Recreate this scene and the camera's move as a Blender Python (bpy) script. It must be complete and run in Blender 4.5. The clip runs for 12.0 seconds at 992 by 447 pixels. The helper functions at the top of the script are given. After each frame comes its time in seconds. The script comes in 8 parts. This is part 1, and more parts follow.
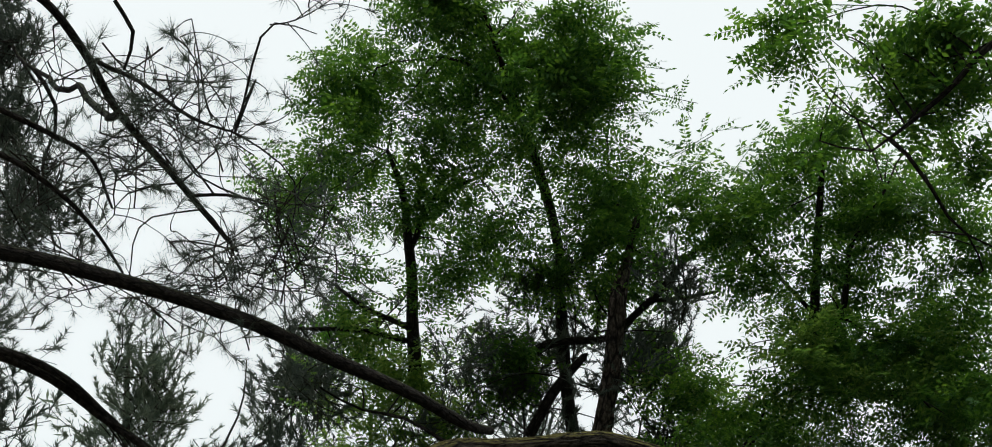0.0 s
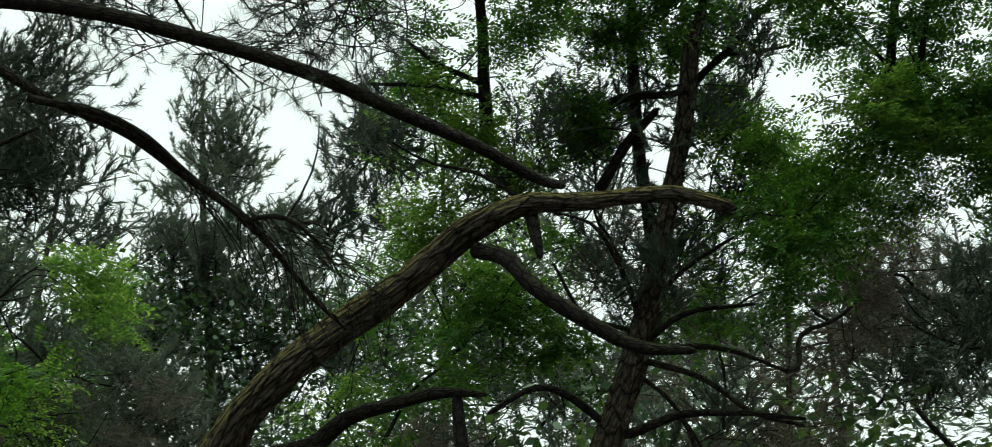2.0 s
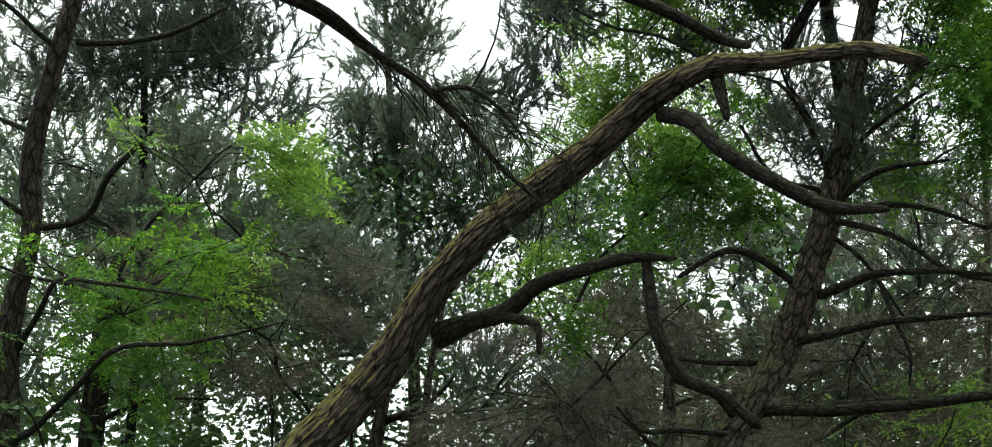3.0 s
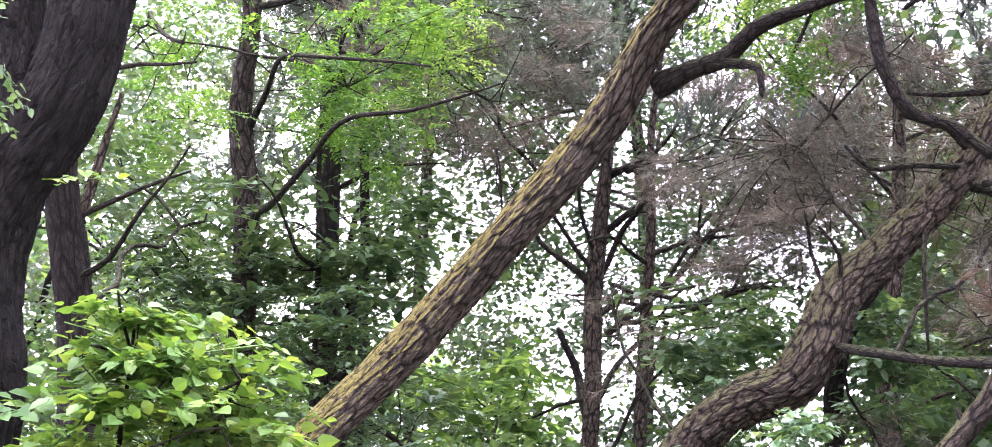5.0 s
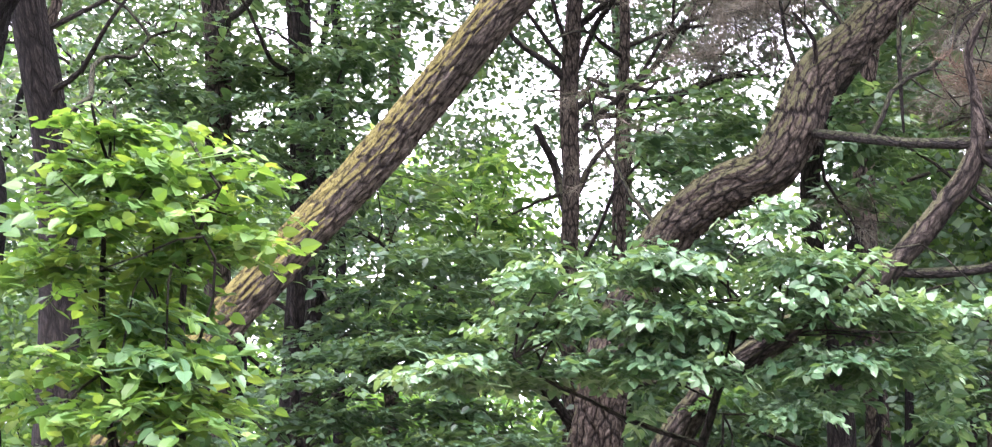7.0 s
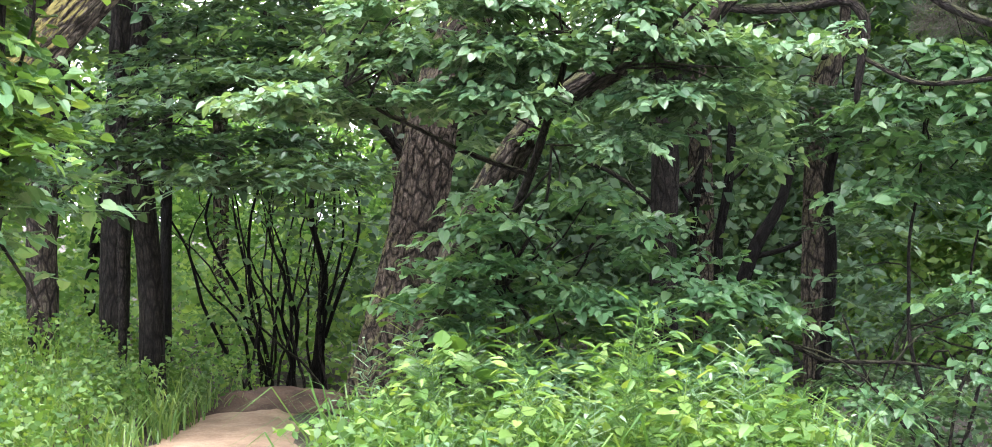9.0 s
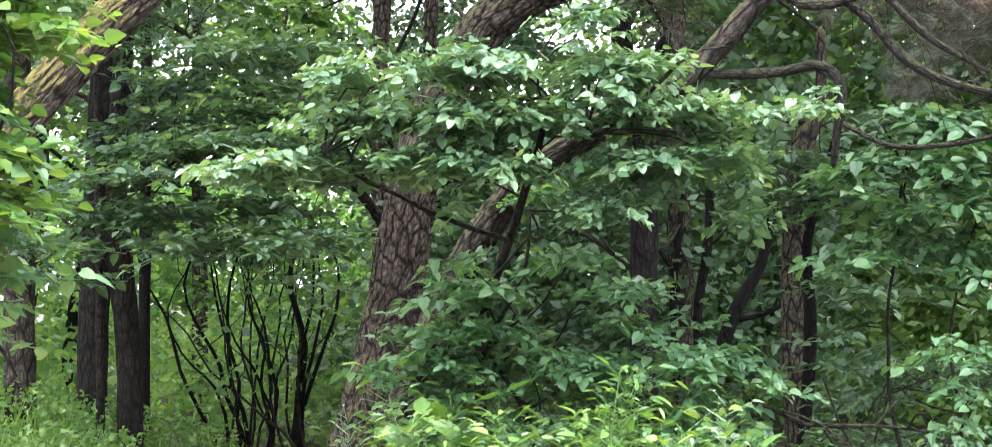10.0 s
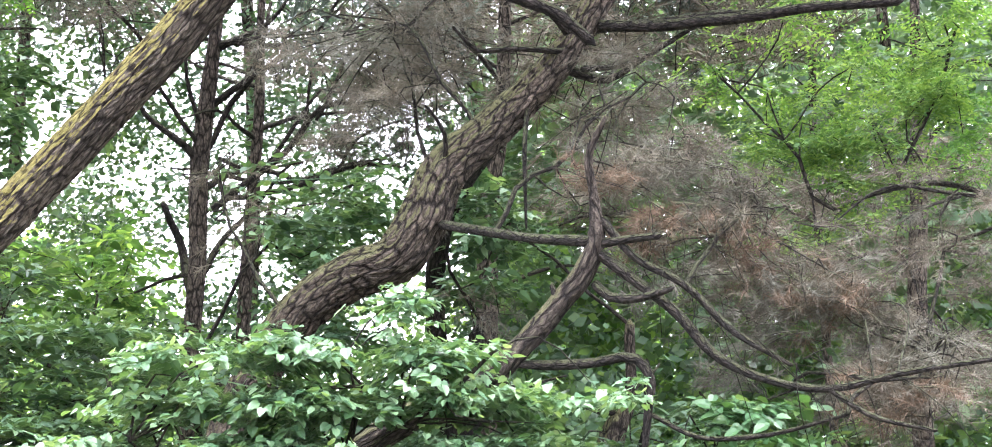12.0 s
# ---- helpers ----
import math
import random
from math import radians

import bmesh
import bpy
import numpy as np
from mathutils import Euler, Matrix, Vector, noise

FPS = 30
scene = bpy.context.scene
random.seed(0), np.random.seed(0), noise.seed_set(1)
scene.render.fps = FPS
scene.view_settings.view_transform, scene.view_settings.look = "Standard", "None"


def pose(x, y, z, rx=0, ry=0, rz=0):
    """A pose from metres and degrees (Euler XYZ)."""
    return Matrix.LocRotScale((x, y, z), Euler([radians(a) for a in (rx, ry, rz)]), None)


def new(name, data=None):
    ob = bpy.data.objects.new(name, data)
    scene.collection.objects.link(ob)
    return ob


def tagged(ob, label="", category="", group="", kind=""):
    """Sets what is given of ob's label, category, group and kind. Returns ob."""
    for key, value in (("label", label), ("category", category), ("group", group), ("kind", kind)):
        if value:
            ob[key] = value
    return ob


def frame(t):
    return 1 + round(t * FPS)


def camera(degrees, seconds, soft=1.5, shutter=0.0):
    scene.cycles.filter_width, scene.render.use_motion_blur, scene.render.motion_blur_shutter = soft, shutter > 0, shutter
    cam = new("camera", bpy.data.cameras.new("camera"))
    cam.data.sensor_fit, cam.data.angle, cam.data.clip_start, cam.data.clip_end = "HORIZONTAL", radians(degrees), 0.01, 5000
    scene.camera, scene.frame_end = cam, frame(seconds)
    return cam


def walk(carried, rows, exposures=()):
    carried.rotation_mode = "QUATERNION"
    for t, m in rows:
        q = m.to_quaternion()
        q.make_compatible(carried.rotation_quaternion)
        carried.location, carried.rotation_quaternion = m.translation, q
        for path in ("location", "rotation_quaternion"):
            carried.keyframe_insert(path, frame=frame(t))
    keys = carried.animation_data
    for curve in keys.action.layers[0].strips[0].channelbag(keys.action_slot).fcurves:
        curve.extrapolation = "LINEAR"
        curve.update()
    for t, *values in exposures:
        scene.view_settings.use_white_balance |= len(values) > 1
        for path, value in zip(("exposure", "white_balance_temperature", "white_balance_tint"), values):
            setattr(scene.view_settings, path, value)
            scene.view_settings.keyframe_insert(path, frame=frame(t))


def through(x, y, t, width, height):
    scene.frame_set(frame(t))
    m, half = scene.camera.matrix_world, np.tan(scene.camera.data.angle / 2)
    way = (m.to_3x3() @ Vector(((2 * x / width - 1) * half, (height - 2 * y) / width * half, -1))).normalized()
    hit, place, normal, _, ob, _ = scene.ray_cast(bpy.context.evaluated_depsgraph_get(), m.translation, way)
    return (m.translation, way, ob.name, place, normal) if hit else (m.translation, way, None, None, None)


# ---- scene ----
cam = camera(34.0, 12.0, soft=0.85, shutter=0.12)
EYE = (0.0, 0.0, 1.55)
# seconds, yaw to the left, pitch up, roll
TURNS = [
    (0.0, -12.25, 39.48, -1.66),
    (0.5, -12.60, 36.88, -1.34),
    (1.0, -12.75, 34.48, -1.17),
    (1.5, -12.65, 31.81, -1.22),
    (2.0, -9.03, 30.88, 0.03),
    (2.5, -4.09, 28.43, 1.33),
    (3.0, -1.65, 26.06, 1.81),
    (3.2, -1.40, 24.77, 1.59),
    (4.8, 5.24, 17.74, 1.01),
    (5.0, 6.47, 17.20, 0.98),
    (5.5, 8.46, 17.04, 0.89),
    (6.0, 9.00, 16.86, 0.20),
    (6.5, 8.90, 14.81, -0.57),
    (7.0, 5.65, 10.08, -1.35),
    (7.2, 4.80, 8.26, -1.41),
    (7.5, 4.07, 6.91, -1.44),
    (7.7, 1.92, 6.48, -1.30),
    (9.3, -0.12, -0.68, -0.99),
    (9.5, -0.00, -1.00, -1.00),
    (10.0, -0.89, 2.74, -1.38),
    (10.5, -2.00, 6.68, -1.47),
    (10.7, -2.62, 7.73, -1.50),
    (11.0, -4.66, 8.99, -1.50),
    (11.5, -6.40, 10.58, -1.84),
    (12.0, -7.77, 12.74, -1.61),
]
walk(
    cam,
    [(t, pose(*EYE, 0, 0, yaw) @ pose(0, 0, 0, 90 + pitch, 0, 0) @ pose(0, 0, 0, 0, 0, roll)) for t, yaw, pitch, roll in TURNS],
    exposures=[(0.0, -0.33, 6500, 4), (1.0, -0.37, 6500, -4), (1.5, -0.33, 6500, -8), (2.0, -0.14, 6500, -8), (2.5, 0.42, 6500, -4), (3.2, 0.93, 6450, 3), (4.8, 2.64, 6150, 38), (6.0, 2.6, 6080, 42), (6.5, 2.72, 6110, 39), (7.0, 2.82, 6150, 34), (7.7, 2.86, 6150, 24), (9.5, 2.52, 6300, 20), (10.5, 2.96, 6100, 19), (11.2, 3.08, 6100, 21), (12.0, 3.02, 6100, 23)],
)

# ---- world and light: a bright overcast sky ----
world = bpy.data.worlds.new("overcast_sky")
scene.world = world
world.use_nodes = True
wn, wl = world.node_tree.nodes, world.node_tree.links
SUN_EL, SUN_ROT = radians(74), radians(200)
sky = wn.new("ShaderNodeTexSky")
sky.sky_type, sky.sun_disc = "NISHITA", False
sky.sun_elevation, sky.sun_rotation = SUN_EL, SUN_ROT
sky.air_density, sky.dust_density = 1.0, 6.0
pale = wn.new("ShaderNodeHueSaturation")
pale.inputs["Saturation"].default_value = 0.12
pale.inputs["Value"].default_value = 1.0
cloud = wn.new("ShaderNodeMixRGB")
cloud.inputs["Fac"].default_value = 0.75
cloud.inputs["Color2"].default_value = (9.2, 9.5, 9.9, 1)
wl.new(sky.outputs["Color"], pale.inputs["Color"])
wl.new(pale.outputs["Color"], cloud.inputs["Color1"])
back = wn["Background"]
wl.new(cloud.outputs["Color"], back.inputs["Color"])
back.inputs["Strength"].default_value = 0.15
sun = new("sun", bpy.data.lights.new("sun", "SUN"))
sun.data.energy, sun.data.angle, sun.data.color = 1.4, radians(35), (1.0, 0.96, 0.9)
sun.matrix_world = Euler((radians(90) - SUN_EL, 0, radians(20))).to_matrix().to_4x4()


# ---- materials ----
def shader(name):
    m = bpy.data.materials.new(name)
    m.use_nodes = True
    n, l = m.node_tree.nodes, m.node_tree.links
    return m, n, l, n["Principled BSDF"], n["Material Output"]


def ramp(n, stops):
    r = n.new("ShaderNodeValToRGB")
    while len(r.color_ramp.elements) < len(stops):
        r.color_ramp.elements.new(0.5)
    for e, (at, c) in zip(r.color_ramp.elements, stops):
        e.position, e.color = at, (*c, 1)
    return r


def noise_tex(n, l, source, scale, detail=4.0, stretch=(1, 1, 1), rough=0.6):
    mp = n.new("ShaderNodeMapping")
    mp.inputs["Scale"].default_value = stretch
    l.new(source, mp.inputs["Vector"])
    t = n.new("ShaderNodeTexNoise")
    t.inputs["Scale"].default_value, t.inputs["Detail"].default_value, t.inputs["Roughness"].default_value = scale, detail, rough
    l.new(mp.outputs["Vector"], t.inputs["Vector"])
    return t.outputs["Fac"]


def bark(name, dark, mid, pale, moss=0.0, moss_colour=(0.16, 0.15, 0.02), plate=(22, 6.5), flake=0.5):
    """Furrowed bark: long plates parted by cracks along the stem, fine flakes on them, stains, and moss on the upper side."""
    m, n, l, bsdf, out = shader(name)
    uv = n.new("ShaderNodeUVMap").outputs["UV"]
    scale = n.new("ShaderNodeMapping")
    scale.inputs["Scale"].default_value = (plate[0], plate[1], 1)
    l.new(uv, scale.inputs["Vector"])
    bend = n.new("ShaderNodeTexNoise")
    bend.noise_dimensions = "2D"
    bend.inputs["Scale"].default_value, bend.inputs["Detail"].default_value, bend.inputs["Roughness"].default_value = 0.8, 4.0, 0.65
    l.new(scale.outputs["Vector"], bend.inputs["Vector"])
    shift = n.new("ShaderNodeVectorMath")
    shift.operation = "MULTIPLY_ADD"
    l.new(bend.outputs["Color"], shift.inputs[0])
    shift.inputs[1].default_value = (1.5, 1.1, 0)
    l.new(scale.outputs["Vector"], shift.inputs[2])

    def cells(feature, size):
        v = n.new("ShaderNodeTexVoronoi")
        v.feature, v.voronoi_dimensions = feature, "2D"
        v.inputs["Scale"].default_value = size
        l.new(shift.outputs["Vector"], v.inputs["Vector"])
        return v

    def blend(x, factor, y):
        k = n.new("ShaderNodeMath")
        k.operation = "MULTIPLY_ADD"
        l.new(x, k.inputs[0])
        k.inputs[1].default_value = factor
        if y is None:
            k.inputs[2].default_value = 0.0
        else:
            l.new(y, k.inputs[2])
        return k.outputs[0]

    crack = ramp(n, [(0.0, (0.2, 0.2, 0.2)), (0.1, (0.6, 0.6, 0.6)), (0.3, (1, 1, 1))])
    l.new(cells("DISTANCE_TO_EDGE", 1.0).outputs["Distance"], crack.inputs["Fac"])
    deep = ramp(n, [(0.0, (0.1, 0.1, 0.1)), (0.07, (0.6, 0.6, 0.6)), (0.16, (1, 1, 1))])
    l.new(cells("DISTANCE_TO_EDGE", 0.4).outputs["Distance"], deep.inputs["Fac"])
    fine = ramp(n, [(0.0, (0, 0, 0)), (0.28, (1, 1, 1))])
    l.new(cells("DISTANCE_TO_EDGE", 2.6).outputs["Distance"], fine.inputs["Fac"])
    grain = noise_tex(n, l, uv, 1.0, 6, (150, 45, 1), 0.75)
    height = blend(grain, 0.3, blend(fine.outputs["Color"], 0.3 * flake, blend(crack.outputs["Color"], 0.62 - 0.2 * flake, None)))
    cut_in = n.new("ShaderNodeMath")
    cut_in.operation = "MULTIPLY"
    l.new(height, cut_in.inputs[0])
    l.new(deep.outputs["Color"], cut_in.inputs[1])
    height = cut_in.outputs[0]
    col = ramp(n, [(0.18, dark), (0.6, mid), (0.98, pale)])
    l.new(height, col.inputs["Fac"])
    grey = n.new("ShaderNodeSeparateXYZ")
    l.new(cells("F1", 1.0).outputs["Color"], grey.inputs[0])
    own = ramp(n, [(0.0, (0.82, 0.8, 0.78)), (1.0, (1.18, 1.18, 1.18))])
    l.new(grey.outputs["X"], own.inputs["Fac"])
    tone = ramp(n, [(0.32, (0.5, 0.5, 0.5)), (0.68, (1.3, 1.27, 1.22))])
    l.new(noise_tex(n, l, n.new("ShaderNodeTexCoord").outputs["Object"], 2.3, 4), tone.inputs["Fac"])
    last = col.outputs["Color"]
    for layer in (own, tone):
        stain = n.new("ShaderNodeMixRGB")
        stain.blend_type = "MULTIPLY"
        stain.inputs["Fac"].default_value = 0.7
        l.new(last, stain.inputs["Color1"])
        l.new(layer.outputs["Color"], stain.inputs["Color2"])
        last = stain.outputs["Color"]
    if moss:
        up = n.new("ShaderNodeSeparateXYZ")
        l.new(n.new("ShaderNodeNewGeometry").outputs["Normal"], up.inputs[0])
        patch = blend(height, 0.35, blend(noise_tex(n, l, uv, 1.0, 6, (24, 10, 1), 0.75), 0.8, None))
        cut = ramp(n, [(0.72 - 0.16 * moss, (0, 0, 0)), (0.86 - 0.16 * moss, (1, 1, 1))])
        l.new(blend(up.outputs["Z"], 0.6, patch), cut.inputs["Fac"])
        fuzz = ramp(n, [(0.2, tuple(0.3 * c for c in moss_colour)), (0.55, moss_colour), (0.9, tuple(1.15 * c for c in moss_colour))])
        l.new(height, fuzz.inputs["Fac"])
        grown = n.new("ShaderNodeMixRGB")
        l.new(cut.outputs["Color"], grown.inputs["Fac"])
        l.new(last, grown.inputs["Color1"])
        l.new(fuzz.outputs["Color"], grown.inputs["Color2"])
        last = grown.outputs["Color"]
    l.new(last, bsdf.inputs["Base Color"])
    bsdf.inputs["Roughness"].default_value = 0.9
    bsdf.inputs["Specular IOR Level"].default_value = 0.2
    bump = n.new("ShaderNodeBump")
    bump.inputs["Strength"].default_value, bump.inputs["Distance"].default_value = 1.0, 0.03
    l.new(height, bump.inputs["Height"])
    l.new(bump.outputs["Normal"], bsdf.inputs["Normal"])
    return m


def leaf_mat(name, a, b, c, through=0.45, gloss=0.4, rough=0.45, warm=(1.5, 1.35, 0.5)):
    """Leaves: three greens, varied leaf by leaf and spray by spray; light shines through them, yellower."""
    m, n, l, bsdf, out = shader(name)
    geo, info = n.new("ShaderNodeNewGeometry"), n.new("ShaderNodeObjectInfo")
    mix = n.new("ShaderNodeMath")
    mix.operation = "MULTIPLY_ADD"
    l.new(geo.outputs["Random Per Island"], mix.inputs[0])
    mix.inputs[1].default_value = 0.6
    half = n.new("ShaderNodeMath")
    half.operation = "MULTIPLY"
    half.inputs[1].default_value = 0.4
    l.new(info.outputs["Random"], half.inputs[0])
    l.new(half.outputs[0], mix.inputs[2])
    col = ramp(n, [(0.1, a), (0.5, b), (0.92, c)])
    l.new(mix.outputs[0], col.inputs["Fac"])
    l.new(col.outputs["Color"], bsdf.inputs["Base Color"])
    bsdf.inputs["Roughness"].default_value, bsdf.inputs["Specular IOR Level"].default_value = rough, gloss
    thin = n.new("ShaderNodeBsdfTranslucent")
    lit = n.new("ShaderNodeMixRGB")
    lit.blend_type = "MULTIPLY"
    lit.inputs["Fac"].default_value = 1.0
    lit.inputs["Color2"].default_value = (*warm, 1)
    l.new(col.outputs["Color"], lit.inputs["Color1"])
    l.new(lit.outputs["Color"], thin.inputs["Color"])
    both = n.new("ShaderNodeMixShader")
    both.inputs["Fac"].default_value = through
    l.new(bsdf.outputs["BSDF"], both.inputs[1])
    l.new(thin.outputs["BSDF"], both.inputs[2])
    l.new(both.outputs["Shader"], out.inputs["Surface"])
    return m


def soil(name, stops, scale, bump_depth):
    m, n, l, bsdf, out = shader(name)
    at = n.new("ShaderNodeTexCoord").outputs["Object"]
    big, small = noise_tex(n, l, at, scale, 6), noise_tex(n, l, at, scale * 14, 5)
    mix = n.new("ShaderNodeMath")
    mix.operation = "MULTIPLY_ADD"
    l.new(small, mix.inputs[0])
    mix.inputs[1].default_value = 0.5
    l.new(big, mix.inputs[2])
    col = ramp(n, stops)
    l.new(mix.outputs[0], col.inputs["Fac"])
    l.new(col.outputs["Color"], bsdf.inputs["Base Color"])
    bsdf.inputs["Roughness"].default_value = 0.95
    bump = n.new("ShaderNodeBump")
    bump.inputs["Strength"].default_value, bump.inputs["Distance"].default_value = 0.7, bump_depth
    l.new(mix.outputs[0], bump.inputs["Height"])
    l.new(bump.outputs["Normal"], bsdf.inputs["Normal"])
    return m


BARK_MOSSY = bark("mossy_pine_bark", (0.02, 0.0165, 0.0135), (0.106, 0.091, 0.075), (0.215, 0.187, 0.158), 1.15, (0.165, 0.148, 0.048), (40, 9), 0.6)
BARK_PINE = bark("pine_bark", (0.013, 0.0105, 0.0085), (0.082, 0.068, 0.055), (0.2, 0.168, 0.138), 0.5, (0.09, 0.09, 0.042), (34, 13), 0.5)
# Pine bark toned darker, the shade on these trunks put into its colour.
BARK_SNAG = bark("shade_toned_bark", (0.01, 0.008, 0.007), (0.054, 0.045, 0.037), (0.14, 0.12, 0.1), 0.2, (0.08, 0.08, 0.04), (30, 10), 0.6)
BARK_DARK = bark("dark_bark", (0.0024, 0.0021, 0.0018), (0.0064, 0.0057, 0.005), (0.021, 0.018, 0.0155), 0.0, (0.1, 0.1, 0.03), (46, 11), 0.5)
# Bark colour darkened to carry the shade over trunks behind the shrubs.
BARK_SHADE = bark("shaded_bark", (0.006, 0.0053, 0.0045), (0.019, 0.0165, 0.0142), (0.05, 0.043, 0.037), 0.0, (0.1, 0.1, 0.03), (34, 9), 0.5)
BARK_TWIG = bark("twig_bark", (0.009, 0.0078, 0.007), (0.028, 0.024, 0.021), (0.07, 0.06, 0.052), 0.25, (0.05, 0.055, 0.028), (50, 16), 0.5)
LEAF_LOCUST = leaf_mat("locust_leaf", (0.032, 0.095, 0.028), (0.068, 0.175, 0.043), (0.15, 0.3, 0.065), 0.52)
# Medium green; on the left shrub's low clumps it paints in the shade.
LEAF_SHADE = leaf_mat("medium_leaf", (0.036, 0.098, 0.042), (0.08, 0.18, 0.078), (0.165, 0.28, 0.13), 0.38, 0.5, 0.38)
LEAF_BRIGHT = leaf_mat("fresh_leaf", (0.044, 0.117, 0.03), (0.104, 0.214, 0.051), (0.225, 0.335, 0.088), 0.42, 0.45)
LEAF_FEATHER = leaf_mat("feathery_leaf", (0.06, 0.14, 0.044), (0.138, 0.246, 0.07), (0.255, 0.37, 0.11), 0.54, 0.4, 0.45, (1.3, 1.32, 0.6))
# Pale, bluish greens: the sky's sheen on glossy leaves is in the colour.
LEAF_BROAD = leaf_mat("broad_leaf", (0.046, 0.113, 0.056), (0.113, 0.213, 0.108), (0.225, 0.34, 0.205), 0.33, 0.48, 0.35)
# Greens kept darker so the colour itself shades understorey and inner foliage.
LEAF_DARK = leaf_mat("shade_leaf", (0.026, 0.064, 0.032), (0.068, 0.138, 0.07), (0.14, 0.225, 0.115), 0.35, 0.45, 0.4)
# Greens raised so the far wood looks sunlit by its colour.
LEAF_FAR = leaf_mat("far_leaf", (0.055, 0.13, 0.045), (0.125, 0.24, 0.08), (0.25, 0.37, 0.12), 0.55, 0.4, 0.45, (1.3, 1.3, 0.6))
NEEDLE = leaf_mat("pine_needle", (0.036, 0.055, 0.044), (0.062, 0.087, 0.068), (0.105, 0.125, 0.094), 0.2, 0.3, 0.5, (1.1, 1.1, 0.8))
NEEDLE_GREY = leaf_mat("grey_needle", (0.07, 0.1, 0.076), (0.128, 0.165, 0.125), (0.21, 0.24, 0.18), 0.4, 0.25, 0.6, (1.1, 1.1, 0.9))
NEEDLE_PALE = leaf_mat("pale_needle", (0.07, 0.072, 0.055), (0.115, 0.115, 0.09), (0.185, 0.178, 0.145), 0.25, 0.25, 0.6, (1.1, 1.05, 0.9))
NEEDLE_DRY = leaf_mat("dry_needle", (0.06, 0.055, 0.041), (0.112, 0.102, 0.076), (0.185, 0.168, 0.128), 0.2, 0.2, 0.6, (1.1, 1.0, 0.8))
NEEDLE_RUST = leaf_mat("rusty_needle", (0.065, 0.046, 0.03), (0.118, 0.084, 0.056), (0.185, 0.138, 0.094), 0.2, 0.2, 0.6, (1.1, 1.0, 0.8))
GRASS = leaf_mat("grass_blade", (0.045, 0.12, 0.03), (0.09, 0.19, 0.05), (0.2, 0.31, 0.1), 0.4)
FOREST_FLOOR = soil("leaf_litter", [(0.45, (0.008, 0.007, 0.005)), (0.75, (0.03, 0.024, 0.016)), (1.0, (0.085, 0.065, 0.043))], 2.6, 0.05)
PATH_EARTH = soil("trodden_earth", [(0.45, (0.13, 0.086, 0.052)), (0.7, (0.23, 0.16, 0.1)), (0.95, (0.34, 0.25, 0.165))], 2.0, 0.03)
RED_EARTH = soil("red_earth", [(0.45, (0.022, 0.013, 0.009)), (0.7, (0.06, 0.036, 0.024)), (0.95, (0.12, 0.078, 0.053))], 3.0, 0.04)


# ---- builders ----
rng = np.random.default_rng(7)


def mesh(name, verts, faces, mat, uv=None, smooth=False):
    me = bpy.data.meshes.new(name)
    me.from_pydata([tuple(v) for v in verts], [], [tuple(f) for f in faces])
    me.materials.append(mat)
    if uv is not None:
        layer = me.uv_layers.new(name="UVMap")
        loops = np.zeros(len(me.loops), dtype=np.int32)
        me.loops.foreach_get("vertex_index", loops)
        layer.data.foreach_set("uv", np.asarray(uv, dtype=np.float32)[loops].ravel())
    if smooth:
        me.polygons.foreach_set("use_smooth", [True] * len(me.polygons))
    return me


def spline(points, step):
    """A smooth curve through rows of x, y, z, radius; its bends follow the chord lengths, so that uneven rows don't bulge."""
    p = np.array(points, dtype=float)
    gap = np.maximum(np.linalg.norm(np.diff(p[:, :3], axis=0), axis=1), 1e-4)
    way = np.diff(p, axis=0) / gap[:, None]
    bend = np.vstack([way[:1], (way[:-1] * gap[1:, None] + way[1:] * gap[:-1, None]) / (gap[1:] + gap[:-1])[:, None], way[-1:]])
    rows = []
    for i, h in enumerate(gap):
        n = max(2, int(h / step))
        for t in np.arange(n) / n:
            u = 1 - t
            rows.append(p[i] * (1 + 2 * t) * u * u + bend[i] * h * t * u * u + p[i + 1] * t * t * (3 - 2 * t) - bend[i + 1] * h * t * t * u)
    rows.append(p[-1])
    return np.array(rows)


